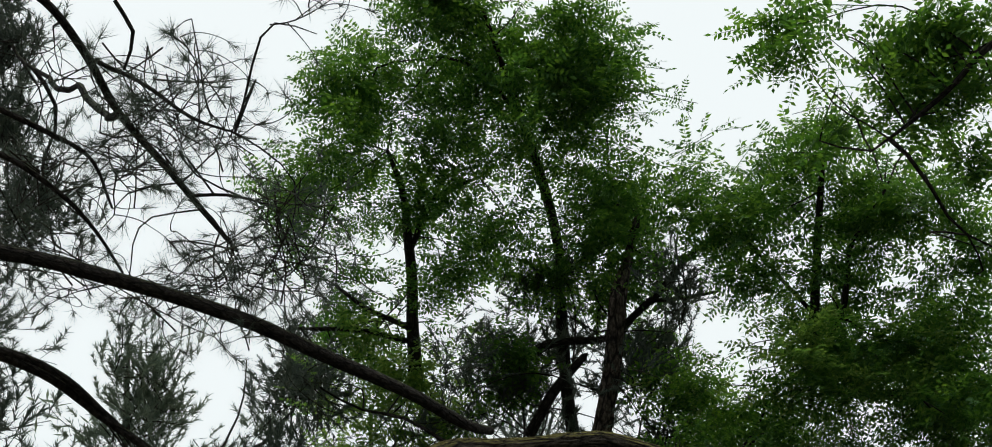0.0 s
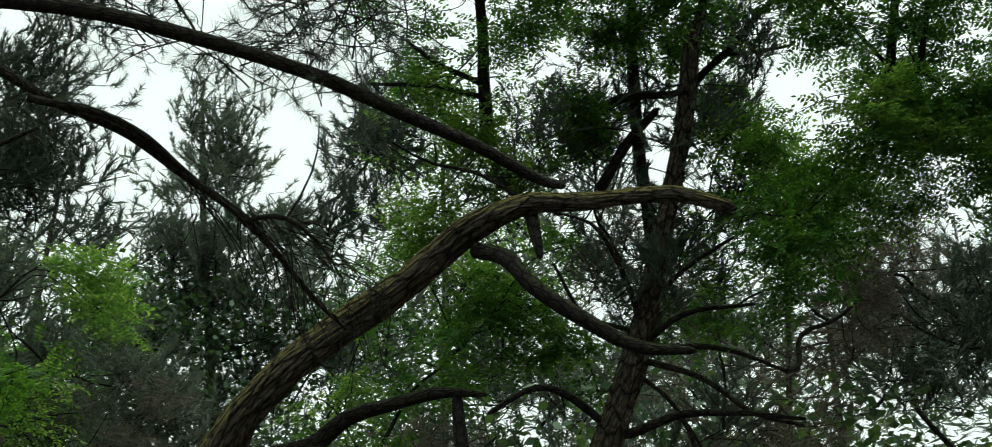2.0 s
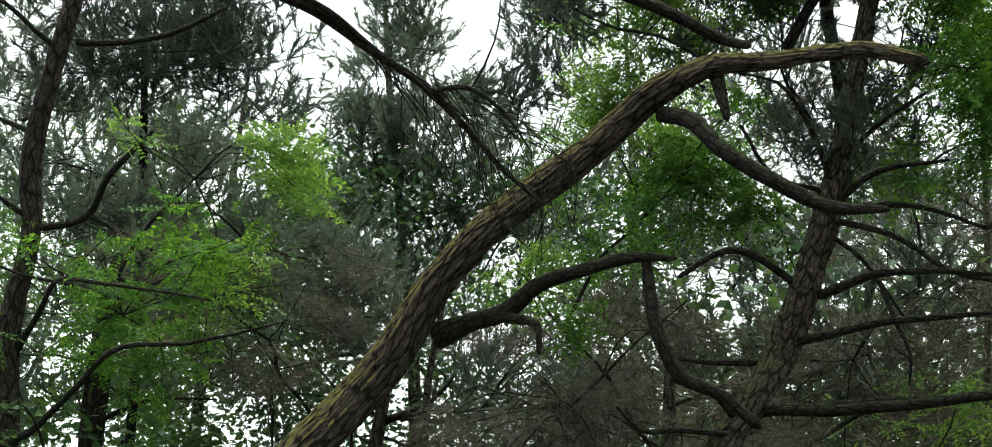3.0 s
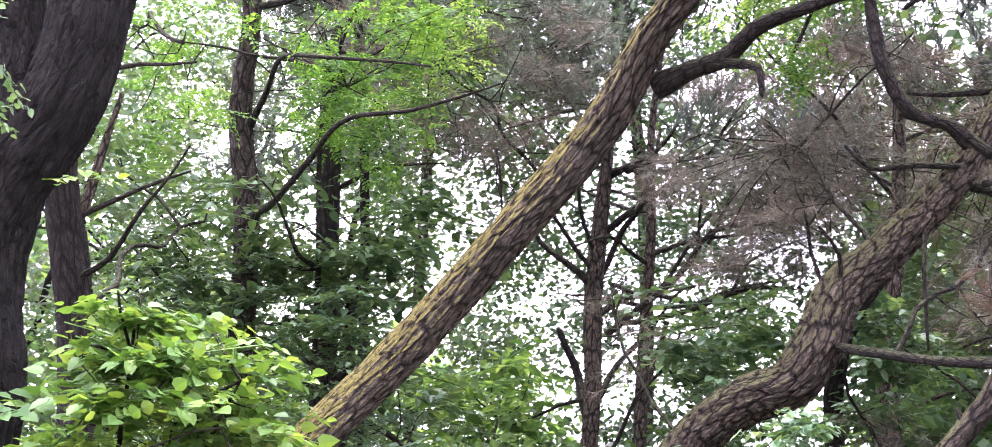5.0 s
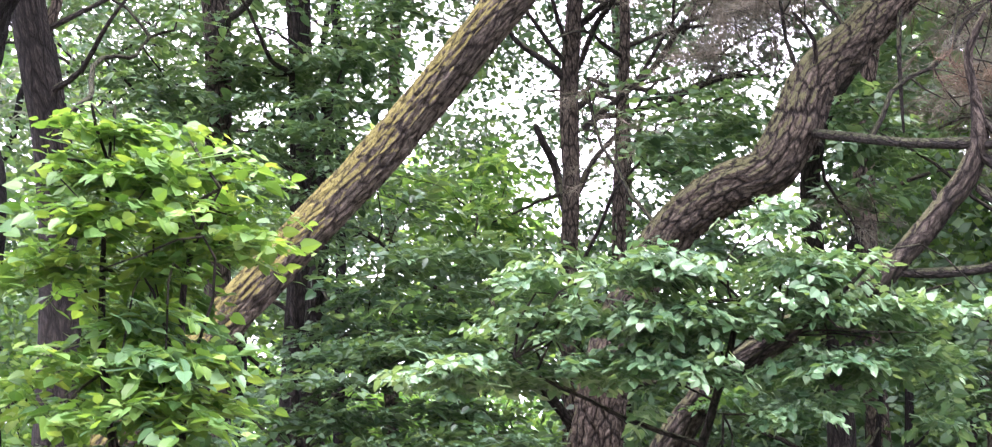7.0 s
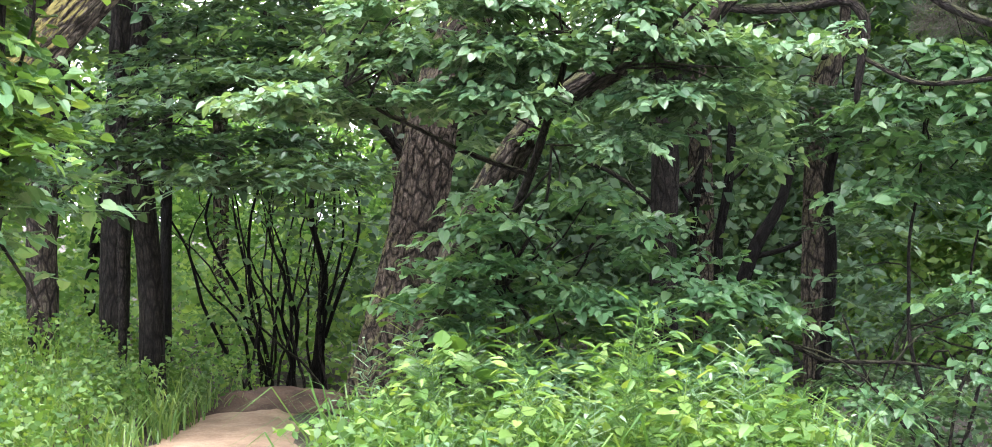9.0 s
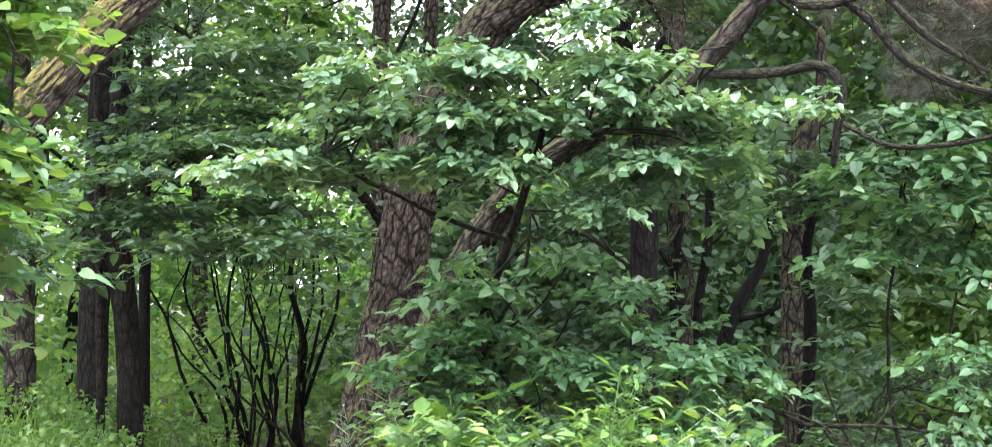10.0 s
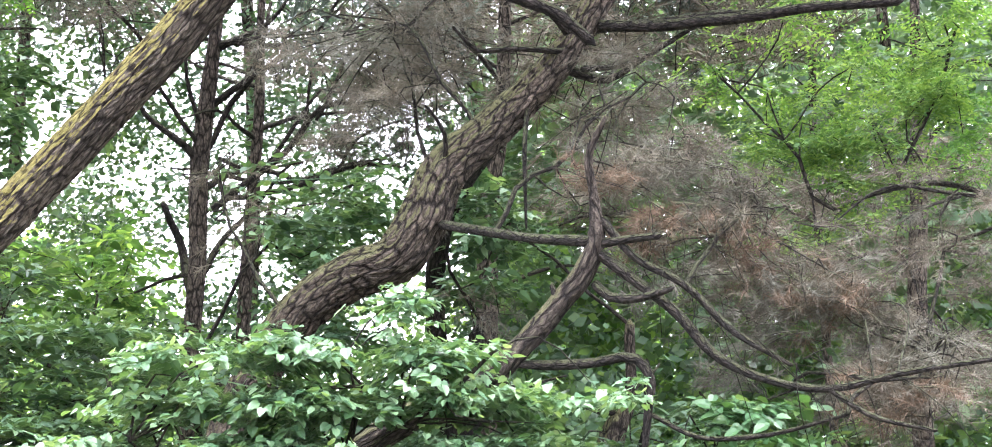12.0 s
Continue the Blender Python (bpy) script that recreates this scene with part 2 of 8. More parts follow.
def tube_data(points, sides=8, step=0.12, ridge=0.0, wobble=0.0, seed=0.0):
    """A limb: verts, faces and girth/length coordinates. ridge: depth of the bark's furrows as a share of the radius."""
    s = spline(points, step)
    c, r = s[:, :3].copy(), np.maximum(s[:, 3], 0.002)
    if wobble:
        for i in range(1, len(c)):
            c[i] += wobble * np.array(noise.noise_vector(Vector(c[i] * 1.9 + seed)))
    d = np.gradient(c, axis=0)
    d /= np.linalg.norm(d, axis=1, keepdims=True) + 1e-9
    side = np.cross(d[0], (0.03, 1.0, 0.05))
    verts, uv, along = [], [], 0.0
    for i in range(len(c)):
        side = side - d[i] * (side @ d[i])
        side /= np.linalg.norm(side) + 1e-9
        other = np.cross(d[i], side)
        if i:
            along += np.linalg.norm(c[i] - c[i - 1])
        for k in range(sides):
            a = 2 * math.pi * k / sides
            ca, sa = math.cos(a), math.sin(a)
            rr = r[i]
            if ridge:
                f = r[i] / 0.16
                q = Vector((ca * 5.2 * f + seed, sa * 5.2 * f, along * 3.0))
                plate = abs(noise.noise(q)) * 1.5 + 0.5 * abs(noise.noise(q * 2.3))
                rr *= 1 + ridge * (min(plate, 0.75) - 0.45) + 0.06 * noise.noise(Vector((ca + seed, sa, along * 1.3)))
            verts.append(c[i] + rr * (ca * side + sa * other))
            uv.append((abs(a - math.pi) * r[i], along))
    verts.append(c[-1] + d[-1] * r[-1] * 1.5)
    uv.append((0, along))
    faces = []
    for i in range(len(c) - 1):
        for k in range(sides):
            j = (k + 1) % sides
            faces.append((i * sides + k, i * sides + j, (i + 1) * sides + j, (i + 1) * sides + k))
    top = (len(c) - 1) * sides
    for k in range(sides):
        faces.append((top + k, top + (k + 1) % sides, len(verts) - 1))
    return np.array(verts), faces, np.array(uv), c


def join(*bits):
    """Joins (verts, faces) pairs."""
    v, f, n = [], [], 0
    for bv, bf in bits:
        v.append(np.asarray(bv, dtype=float))
        f += [tuple(i + n for i in face) for face in bf]
        n += len(bv)
    return np.vstack(v), f


def turned(v, yaw=0.0, pitch=0.0, roll=0.0, at=(0, 0, 0), size=1.0):
    m = np.array(Euler((roll, -pitch, yaw)).to_matrix())
    return np.asarray(v) * size @ m.T + np.asarray(at)


class Tree:
    """A thing that grows: an Empty at its foot, with trunk, limbs, twigs and leafy sprays as its parts."""

    def __init__(self, name, foot, label, category="tree", group=""):
        self.foot = np.array(foot, dtype=float)
        self.root = new(name)
        self.root.location = foot
        tagged(self.root, label, category, group)
        self.wood, self.limbs = [], []

    def limb(self, name, points, mat, sides=10, step=0.12, ridge=0.0, wobble=0.0, label=""):
        p = np.array(points, dtype=float)
        p[:, :3] -= self.foot
        v, f, uv, c = tube_data(p, sides, step, ridge, wobble, len(self.wood) * 3.1)
        ob = new(name, mesh(name, v, f, mat, uv, True))
        ob.parent = self.root
        tagged(ob, label)
        self.wood.append(c + self.foot)
        self.limbs.append(ob)
        return ob

    def nearest(self, at):
        """The limb that passes nearest to a place, and the point on it."""
        best = min(range(len(self.wood)), key=lambda i: np.min(np.sum((self.wood[i] - at) ** 2, axis=1)))
        c = self.wood[best]
        return self.limbs[best], c[np.argmin(np.sum((c - at) ** 2, axis=1))]

    def spray(self, me, at, yaw, pitch, roll, size):
        ob = new("leaf_spray", me)
        ob.parent = self.nearest(np.asarray(at))[0] if self.limbs else self.root
        way = np.array((math.cos(yaw) * math.cos(pitch), math.sin(yaw) * math.cos(pitch), math.sin(pitch)))
        ob.location = np.asarray(at) - self.foot - way * 0.25 * size
        ob.rotation_euler = (roll, -pitch, yaw)
        ob.scale = (size, size, size)
        return ob

    def clump(self, kinds, centre, radii, count, size=1.0, droop=0.1, twigs=2, tier=0.0, open_=-0.18):
        """Leafy sprays that fill an uneven ellipsoid, and the twigs that bear them from the nearest limb."""
        centre, radii = np.array(centre, dtype=float), np.maximum(np.array(radii, dtype=float) - 0.12, 0.12)
        done = 0
        while done < count:
            q = rng.uniform(-1, 1, 3)
            p = centre + q * radii
            if q @ q > 0.85 + 1.3 * noise.noise(Vector(p * 1.4)):
                done += 0.05
                continue
            if noise.noise(Vector(p * 2.7 + 7)) < open_:
                done += 0.3
                continue
            if tier:
                p[2] = tier * round(p[2] / tier + 0.5 * noise.noise(Vector((p[0], p[1], 3)))) + rng.normal(0, 0.16) * tier
            yaw = math.atan2(q[1], q[0]) + rng.normal(0, 0.8)
            self.spray(kinds[rng.integers(len(kinds))], p, yaw, rng.normal(-droop, 0.15 if tier else 0.3), rng.normal(0, 0.18 if tier else 0.35), size * rng.uniform(0.75, 1.25))
            done += 1
        if self.wood:
            gap = np.linalg.norm(self.nearest(centre)[1] - centre)
            if gap > 0.9:
                near = self.nearest(centre - (0, 0, 0.35 * gap))[1]
                reach = centre - near
                k = np.linalg.norm(reach)
                r = 0.01 + 0.006 * min(k, 4)
                mid = near + 0.5 * reach + rng.normal(0, 0.06, 3) * k + (0, 0, 0.06 * k)
                self.limb("branch", [(*near, r), (*mid, 0.75 * r), (*centre, 0.4 * r)], BARK_TWIG, 6, 0.16, 0, 0.13)
        if twigs and self.wood:
            for _ in range(twigs):
                end = centre + rng.uniform(-0.7, 0.7, 3) * radii
                near = self.nearest(end + rng.normal(0, 0.3, 3))[1]
                mid = (near + end) / 2 + rng.normal(0, 0.12, 3) + (0, 0, 0.1)
                length = np.linalg.norm(end - near)
                if length > 3.2:
                    near = end + (near - end) * 3.2 / length
                    mid = (near + end) / 2 + rng.normal(0, 0.1, 3)
                self.twig(near, mid, end, 0.008)

    def stubs(self, count, reach=1.2, low=0.3):
        """Short bare side branches on the trunk."""
        c = self.wood[0]
        for _ in range(count):
            a = c[int(len(c) * rng.uniform(low, 0.95))]
            yaw = rng.choice((0, math.pi)) + rng.normal(0, 0.7)
            k = reach * rng.uniform(0.4, 1.2)
            d = np.array((math.cos(yaw), math.sin(yaw), 0.0))
            self.limb("branch", [(*a, 0.028), (*(a + d * k * 0.45 + (0, 0, k * rng.uniform(0, 0.3))), 0.02), (*(a + d * k + (0, 0, k * rng.uniform(-0.2, 0.6))), 0.008)], BARK_TWIG, 6, 0.15, 0, 0.08)

    def twig(self, a, b, c, r):
        p = np.array([(*a, r), (*b, r * 0.75), (*c, r * 0.4)])
        p[:, :3] -= self.foot
        v, f, uv, _ = tube_data(p, 4, 0.14, 0, 0.035, rng.random() * 9)
        ob = new("twig", mesh("twig", v, f, BARK_TWIG, uv, True))
        ob.parent = self.nearest(np.asarray(a))[0] if self.limbs else self.root


# ---- leaves and sprays ----
OVAL = np.array([(0, 0, 0), (0.45, 0.24, 0.02), (1, 0, -0.05), (0.45, -0.24, 0.02)])
HEART = np.array([(0, 0, 0), (-0.06, 0.2, 0.05), (0.22, 0.4, 0.09), (0.62, 0.3, 0.03), (1, 0, -0.1), (0.62, -0.3, 0.03), (0.22, -0.4, 0.09), (-0.06, -0.2, 0.05), (0.5, 0, -0.03)])
HEART_F = [(0, 1, 2, 8), (8, 2, 3, 4), (0, 8, 6, 7), (8, 4, 5, 6)]


def stalk(a, b, r=0.003):
    """A thin three-sided stalk."""
    a, b = np.asarray(a, dtype=float), np.asarray(b, dtype=float)
    o = np.array([(0, r, 0), (0, -r * 0.5, r * 0.87), (0, -r * 0.5, -r * 0.87)])
    o = o if abs((b - a)[0]) > abs((b - a)[1]) else o[:, [1, 0, 2]]
    return np.vstack([a + o, b + o * 0.6]), [(0, 1, 4, 3), (1, 2, 5, 4), (2, 0, 3, 5)]


def pinnate(pairs, length, leaflet):
    """One feathered leaf: a rachis with paired oval leaflets."""
    bits = [stalk((0, 0, 0), (length, 0, -0.1 * length), 0.0022)]
    for i in range(pairs + 1):
        x = length * (0.18 + 0.82 * i / pairs)
        z = -0.1 * length * (x / length) ** 2
        for s in ((1, -1) if i < pairs else (0,)):
            size = leaflet * rng.uniform(0.8, 1.15)
            bits.append((turned(OVAL, s * radians(68) + rng.normal(0, 0.1), rng.normal(-0.12, 0.22), rng.normal(0, 0.3), (x, 0, z), size), [range(4)]))
    return join(*bits)


def locust_spray(mat):
    bits = [stalk((0, 0, 0), (0.42, 0, -0.03), 0.004)]
    for i in range(7):
        x, s = 0.04 + 0.06 * i, (1 if i % 2 else -1)
        v, f = pinnate(6, rng.uniform(0.19, 0.29), 0.052)
        yaw = s * rng.uniform(0.5, 1.2) if i < 6 else 0.1
        bits.append((turned(v, yaw, rng.normal(-0.05, 0.3), rng.normal(0, 0.3), (x, 0, -0.06 * x)), f))
    v, f = join(*bits)
    return mesh("locust_spray", v, f, mat)


def broad_spray(mat, leaves=20, size=0.07, length=0.5, wide=1.0, hang=0.06):
    bits = [stalk((0, 0, 0), (length, 0, -0.04), 0.004)]
    for i in range(leaves):
        x, s = length * (0.1 + 0.9 * i / (leaves - 1)), (1 if i % 2 else -1)
        k = size * rng.uniform(0.65, 1.2)
        yaw = s * rng.uniform(0.4, 1.5) if i < leaves - 1 else 0
        at = np.array((x + 0.4 * k * math.cos(yaw), 0.5 * k * math.sin(yaw), -0.05 * x + rng.normal(0, 0.02)))
        bits.append(stalk((x, 0, -0.05 * x), at, 0.002))
        bits.append((turned(HEART * (1, wide, 1), yaw + rng.normal(0, 0.2), rng.normal(-hang, 0.27), rng.normal(0, 0.34), at, k), HEART_F))
    v, f = join(*bits)
    return mesh("broad_spray", v, f, mat)


def needle_brush(a, b, needle, count, wide, spread, low=0.1):
    """Needles round a shoot from a to b."""
    d = (b - a) / np.linalg.norm(b - a)
    v, f = [], []
    for _ in range(count):
        w = d + rng.normal(0, spread, 3)
        w /= np.linalg.norm(w)
        o = np.cross(w, rng.normal(0, 1, 3))
        o *= wide / (np.linalg.norm(o) + 1e-9)
        root = a + (b - a) * rng.uniform(low, 1.0)
        f.append((len(v), len(v) + 1, len(v) + 2))
        v += [root + o, root - o, root + w * needle * rng.uniform(0.75, 1.15)]
    return np.array(v), f


def curl(a, d, length, r, bend, steps=5):
    """A thin curling twig; returns its bit and its points."""
    pts, way = [np.asarray(a, dtype=float)], np.asarray(d, dtype=float)
    turn = rng.normal(0, bend, 3)
    for _ in range(steps):
        way = way + turn / steps + rng.normal(0, 0.1, 3)
        way /= np.linalg.norm(way)
        pts.append(pts[-1] + way * length / steps)
    rows = [(*q, r * (1 - 0.5 * i / steps)) for i, q in enumerate(pts)]
    v, f, _, _ = tube_data(rows, 3, 9.0)
    return (v, f), pts


def pine_spray(mat, ends=5, count=34):
    """A sparse limb tip: thin curling twigs, each with a loose star of long needles."""
    stem, pts = curl((-0.05, 0, 0), (1, 0, 0.1), 0.5, 0.006, 0.5)
    bits, needles = [stem], []
    for i in range(ends):
        k = 1 + i % 5
        way = np.array((rng.uniform(-0.2, 1), rng.normal(0, 0.8), rng.normal(-0.1, 0.6)))
        twig, tip = curl(pts[k], way / np.linalg.norm(way), rng.uniform(0.15, 0.4), 0.004, 1.0)
        bits.append(twig)
        needles.append(needle_brush(tip[-2], tip[-1], 0.12, count, 0.0016, 0.75))
    v, f = join(*bits, *needles)
    me = mesh("pine_spray", v, f, BARK_TWIG)
    me.materials.append(mat)
    wood = sum(len(bf) for _, bf in bits)
    me.polygons.foreach_set("material_index", [0 if i < wood else 1 for i in range(len(f))])
    return me


def brush_spray(mat, shoots=8, needle=0.085, count=30, wide=0.0056, spread=0.42, lift=1.0):
    """A bough end of upturned shoots on a thin crooked twig, each a dense brush of needles."""
    stem, pts = curl((0, 0, 0), (1, 0, 0), 0.5, 0.0045, 0.5)
    bits, needles = [stem], []
    for i in range(shoots):
        k = pts[i * 5 // shoots]
        a = k + rng.normal(0, 0.05, 3) + (0.04, 0, 0)
        d = np.array((rng.uniform(0.1, 0.7), rng.normal(0, 0.4), lift * rng.uniform(0.5, 1.3)))
        b = a + d / np.linalg.norm(d) * rng.uniform(0.12, 0.24)
        bits.append(stalk(k, a, 0.0025))
        needles.append(needle_brush(a, b, needle, count, wide, spread))
    v, f = join(*bits, *needles)
    me = mesh("brush_spray", v, f, BARK_TWIG)
    me.materials.append(mat)
    wood = sum(len(bf) for _, bf in bits)
    me.polygons.foreach_set("material_index", [0 if i < wood else 1 for i in range(len(f))])
    return me


def scatter_leaves(name, spots, mat, low, high, wide=0.3, ovate=False):
    """Many single leaves in one mesh, at rows of x, y, z."""
    n = len(spots)
    a, b = rng.normal(0, 1, (n, 3)), rng.normal(0, 1, (n, 3))
    a[:, 2] *= 0.5
    a /= np.linalg.norm(a, axis=1, keepdims=True)
    b -= a * (a * b).sum(1, keepdims=True)
    b /= np.linalg.norm(b, axis=1, keepdims=True)
    k = rng.uniform(low, high, (n, 1))
    if ovate:
        up = np.cross(a, b) * 0.12
        rim = [(0, 0, 0), (0.22, 0.85, 1), (0.6, 0.75, 1), (1, 0, -0.5), (0.6, -0.75, 1), (0.22, -0.85, 1)]
    else:
        up, rim = a * 0, [(0, 0, 0), (0.5, 1, 0), (1, 0, 0), (0.5, -1, 0)]
    m = len(rim)
    quad = np.stack([spots + k * (x * a + wide * y * b + z * up) for x, y, z in rim], 1).reshape(-1, 3)
    me = bpy.data.meshes.new(name)
    me.vertices.add(m * n)
    me.vertices.foreach_set("co", quad.astype(np.float32).ravel())
    me.loops.add(m * n)
    me.loops.foreach_set("vertex_index", np.arange(m * n, dtype=np.int32))
    me.polygons.add(n)
    me.polygons.foreach_set("loop_start", np.arange(0, m * n, m, dtype=np.int32))
    me.update()
    me.materials.append(mat)
    return me


LOCUST = [locust_spray(LEAF_LOCUST) for _ in range(5)]
LOCUST_FRESH = [locust_spray(LEAF_FEATHER) for _ in range(3)]
BROAD = [broad_spray(LEAF_BROAD, 24, 0.068, 0.5, 1.0, 0.2) for _ in range(6)]
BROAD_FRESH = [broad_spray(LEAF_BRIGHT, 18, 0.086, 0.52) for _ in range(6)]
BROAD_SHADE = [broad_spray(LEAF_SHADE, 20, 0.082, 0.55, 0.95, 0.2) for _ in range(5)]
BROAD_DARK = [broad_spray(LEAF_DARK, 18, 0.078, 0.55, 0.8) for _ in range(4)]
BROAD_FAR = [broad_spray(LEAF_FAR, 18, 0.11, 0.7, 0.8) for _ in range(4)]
PINE = [pine_spray(NEEDLE) for _ in range(6)]
PINE_DENSE = [brush_spray(NEEDLE, 9, 0.07, 46, 0.0036) for _ in range(5)]
PINE_GREY = [brush_spray(NEEDLE_GREY, 10, 0.06, 52, 0.0034, 0.45, 1.2) for _ in range(5)]
PINE_DRY = [brush_spray(NEEDLE_DRY, 8, 0.12, 30, 0.0028, 0.8, 0.2) for _ in range(5)]
PINE_FINE = [brush_spray(NEEDLE_DRY if i % 3 else NEEDLE_PALE, 9, 0.115, 34, 0.0019, 0.9, -0.1) for i in range(6)]
PINE_RUST = [brush_spray(NEEDLE_RUST, 9, 0.11, 36, 0.002, 0.85, -0.1) for _ in range(3)]


# ---- ground ----
def ground_height(x, y):
    bank = 0.6 * math.exp(-(((x + 4.4) / 1.2) ** 2)) * (0.5 + 0.5 * math.tanh((y - 7) / 1.6))
    return bank + 0.12 * noise.noise(Vector((x * 0.25, y * 0.25, 0))) - 0.05 + max(0, math.hypot(x, y) - 18) * 0.012


def path_centre(y):
    k = min(1, max(0, (y + 1) / 10))
    return -(2.05 + 0.04 * (y - 10.8)) * k * k * (3 - 2 * k) + 0.35 * max(0, y - 14.2) ** 2


def ground_mesh():
    n, half = 80, 900.0
    line = [math.copysign(abs(u) ** 3.2, u) * half for u in np.linspace(-1, 1, 2 * n + 1)]
    verts, faces, w = [], [], 2 * n + 1
    for y in line:
        for x in line:
            z = ground_height(x, y)
            d = abs(x - path_centre(y)) if -14 < y < 15.5 else 9
            z = z * min(1, max(0, (d - 0.5) / 0.6)) if d < 1.1 else z
            verts.append((x, y, z - 0.02))
    for j in range(w - 1):
        for i in range(w - 1):
            a = j * w + i
            faces.append((a, a + 1, a + w + 1, a + w))
    return mesh("ground", verts, faces, FOREST_FLOOR, None, True)


tagged(new("ground", ground_mesh()), "dark forest floor covered with leaf litter", "ground", "", "structure")


def path_mesh():
    verts, faces = [], []
    rows = np.arange(-14.0, 15.3, 0.12)
    for j, y in enumerate(rows):
        for i in range(15):
            u = (i / 14 - 0.5) * 2
            half = 0.7 - 0.09 * max(0, y - 11.2) + 0.14 * noise.noise(Vector((u * 2, y * 1.3, 5)))
            x = path_centre(y) + u * half
            verts.append((x, y, 0.03 - 0.05 * u**4 + 0.02 * noise.noise(Vector((x * 3, y * 3, 1))) + 0.008 * noise.noise(Vector((x * 14, y * 14, 1)))))
    for j in range(len(rows) - 1):
        for i in range(14):
            a = j * 15 + i
            faces.append((a, a + 1, a + 16, a + 15))
    return mesh("footpath", verts, faces, PATH_EARTH, None, True)


tagged(new("footpath", path_mesh()), "narrow trodden footpath of bare sandy earth", "path", "", "structure")


def soil_rim():
    """A low worn lip of bare reddish earth across the path's far end."""
    verts, faces, w = [], [], 25
    for j in range(13):
        for i in range(w):
            u, v = i / (w - 1) * 2 - 1, j / 12 * 2 - 1
            x, y = -2.15 + 0.85 * u, 15.1 + 0.7 * v + 0.3 * u
            h = 0.16 * max(0, 1 - u * u) ** 0.7 * max(0, 1 - v * v) * (1 + 0.5 * noise.noise(Vector((x * 4, y * 4, 3))))
            verts.append((x, y, h - 0.01 + 0.015 * noise.noise(Vector((x * 15, y * 15, 8)))))
    for j in range(12):
        for i in range(w - 1):
            a = j * w + i
            faces.append((a, a + 1, a + w + 1, a + w))
    return mesh("soil_rim", verts, faces, RED_EARTH, None, True)


tagged(new("earth_bank", soil_rim()), "low lip of bare reddish-brown earth at the path's end", "earth bank", "", "structure")


def fine_twigs(tree, at, count, r=0.0045):
    """Bare hair-thin twigs that spring from a limb and hang, curving down."""
    at = np.array(at)
    d = (at[2] - at[0]) / np.linalg.norm(at[2] - at[0])
    for _ in range(count):
        k = rng.uniform(0, 1)
        a = (1 - k) ** 2 * at[0] + 2 * k * (1 - k) * at[1] + k * k * at[2] + rng.normal(0, 0.03, 3)
        b = a + d * rng.uniform(0.1, 0.3) + rng.normal(0, 0.07, 3) + (0, 0, rng.uniform(-0.12, 0.08))
        c = b + d * rng.uniform(0.02, 0.2) + rng.normal(0, 0.08, 3) + (0, 0, rng.uniform(-0.5, -0.12))
        tree.twig(a, b, c, r * rng.uniform(0.7, 1.2))


# ---- trees ----

leaning_pine = Tree("leaning_pine_tree", (-5.52, 10.42, 0.00), "tall leaning pine tree with mossy furrowed bark", "tree")
leaning_pine.limb("trunk", [(-5.52, 10.42, 0.00, 0.210), (-3.06, 11.11, 2.89, 0.149), (-2.54, 11.25, 3.49, 0.151), (-2.02, 11.35, 4.05, 0.152), (-1.24, 11.25, 4.90, 0.147), (-0.35, 10.96, 5.91, 0.143), (-0.11, 10.70, 6.27, 0.123), (0.20, 10.45, 6.57, 0.118), (0.93, 10.05, 7.06, 0.110), (1.46, 9.66, 7.42, 0.095), (1.70, 9.48, 7.46, 0.074), (2.10, 9.30, 7.42, 0.062), (2.47, 9.20, 7.44, 0.057), (2.68, 9.05, 7.38, 0.055), (3.00, 8.93, 7.24, 0.047)], BARK_MOSSY, sides=84, step=0.03, ridge=0.26, label='mossy furrowed leaning trunk')
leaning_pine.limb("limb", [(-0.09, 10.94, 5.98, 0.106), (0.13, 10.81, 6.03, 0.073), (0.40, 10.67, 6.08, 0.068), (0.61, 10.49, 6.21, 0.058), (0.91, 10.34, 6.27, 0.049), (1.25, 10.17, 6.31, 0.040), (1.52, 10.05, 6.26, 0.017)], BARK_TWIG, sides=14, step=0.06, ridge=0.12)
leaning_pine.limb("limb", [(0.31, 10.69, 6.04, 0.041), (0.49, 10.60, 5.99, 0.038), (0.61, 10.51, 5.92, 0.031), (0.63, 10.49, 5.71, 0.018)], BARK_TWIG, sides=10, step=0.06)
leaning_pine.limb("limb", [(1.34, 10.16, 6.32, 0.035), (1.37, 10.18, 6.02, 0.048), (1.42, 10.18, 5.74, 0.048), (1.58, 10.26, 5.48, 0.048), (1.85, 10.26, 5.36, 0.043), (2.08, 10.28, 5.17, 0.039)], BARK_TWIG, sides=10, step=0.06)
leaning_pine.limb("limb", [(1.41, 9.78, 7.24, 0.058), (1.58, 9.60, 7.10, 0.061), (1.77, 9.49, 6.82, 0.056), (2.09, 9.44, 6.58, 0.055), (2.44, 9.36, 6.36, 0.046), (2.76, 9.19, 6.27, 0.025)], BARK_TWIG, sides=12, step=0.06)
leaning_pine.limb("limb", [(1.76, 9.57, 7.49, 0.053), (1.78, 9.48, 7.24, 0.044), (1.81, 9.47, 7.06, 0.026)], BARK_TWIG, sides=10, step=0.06)

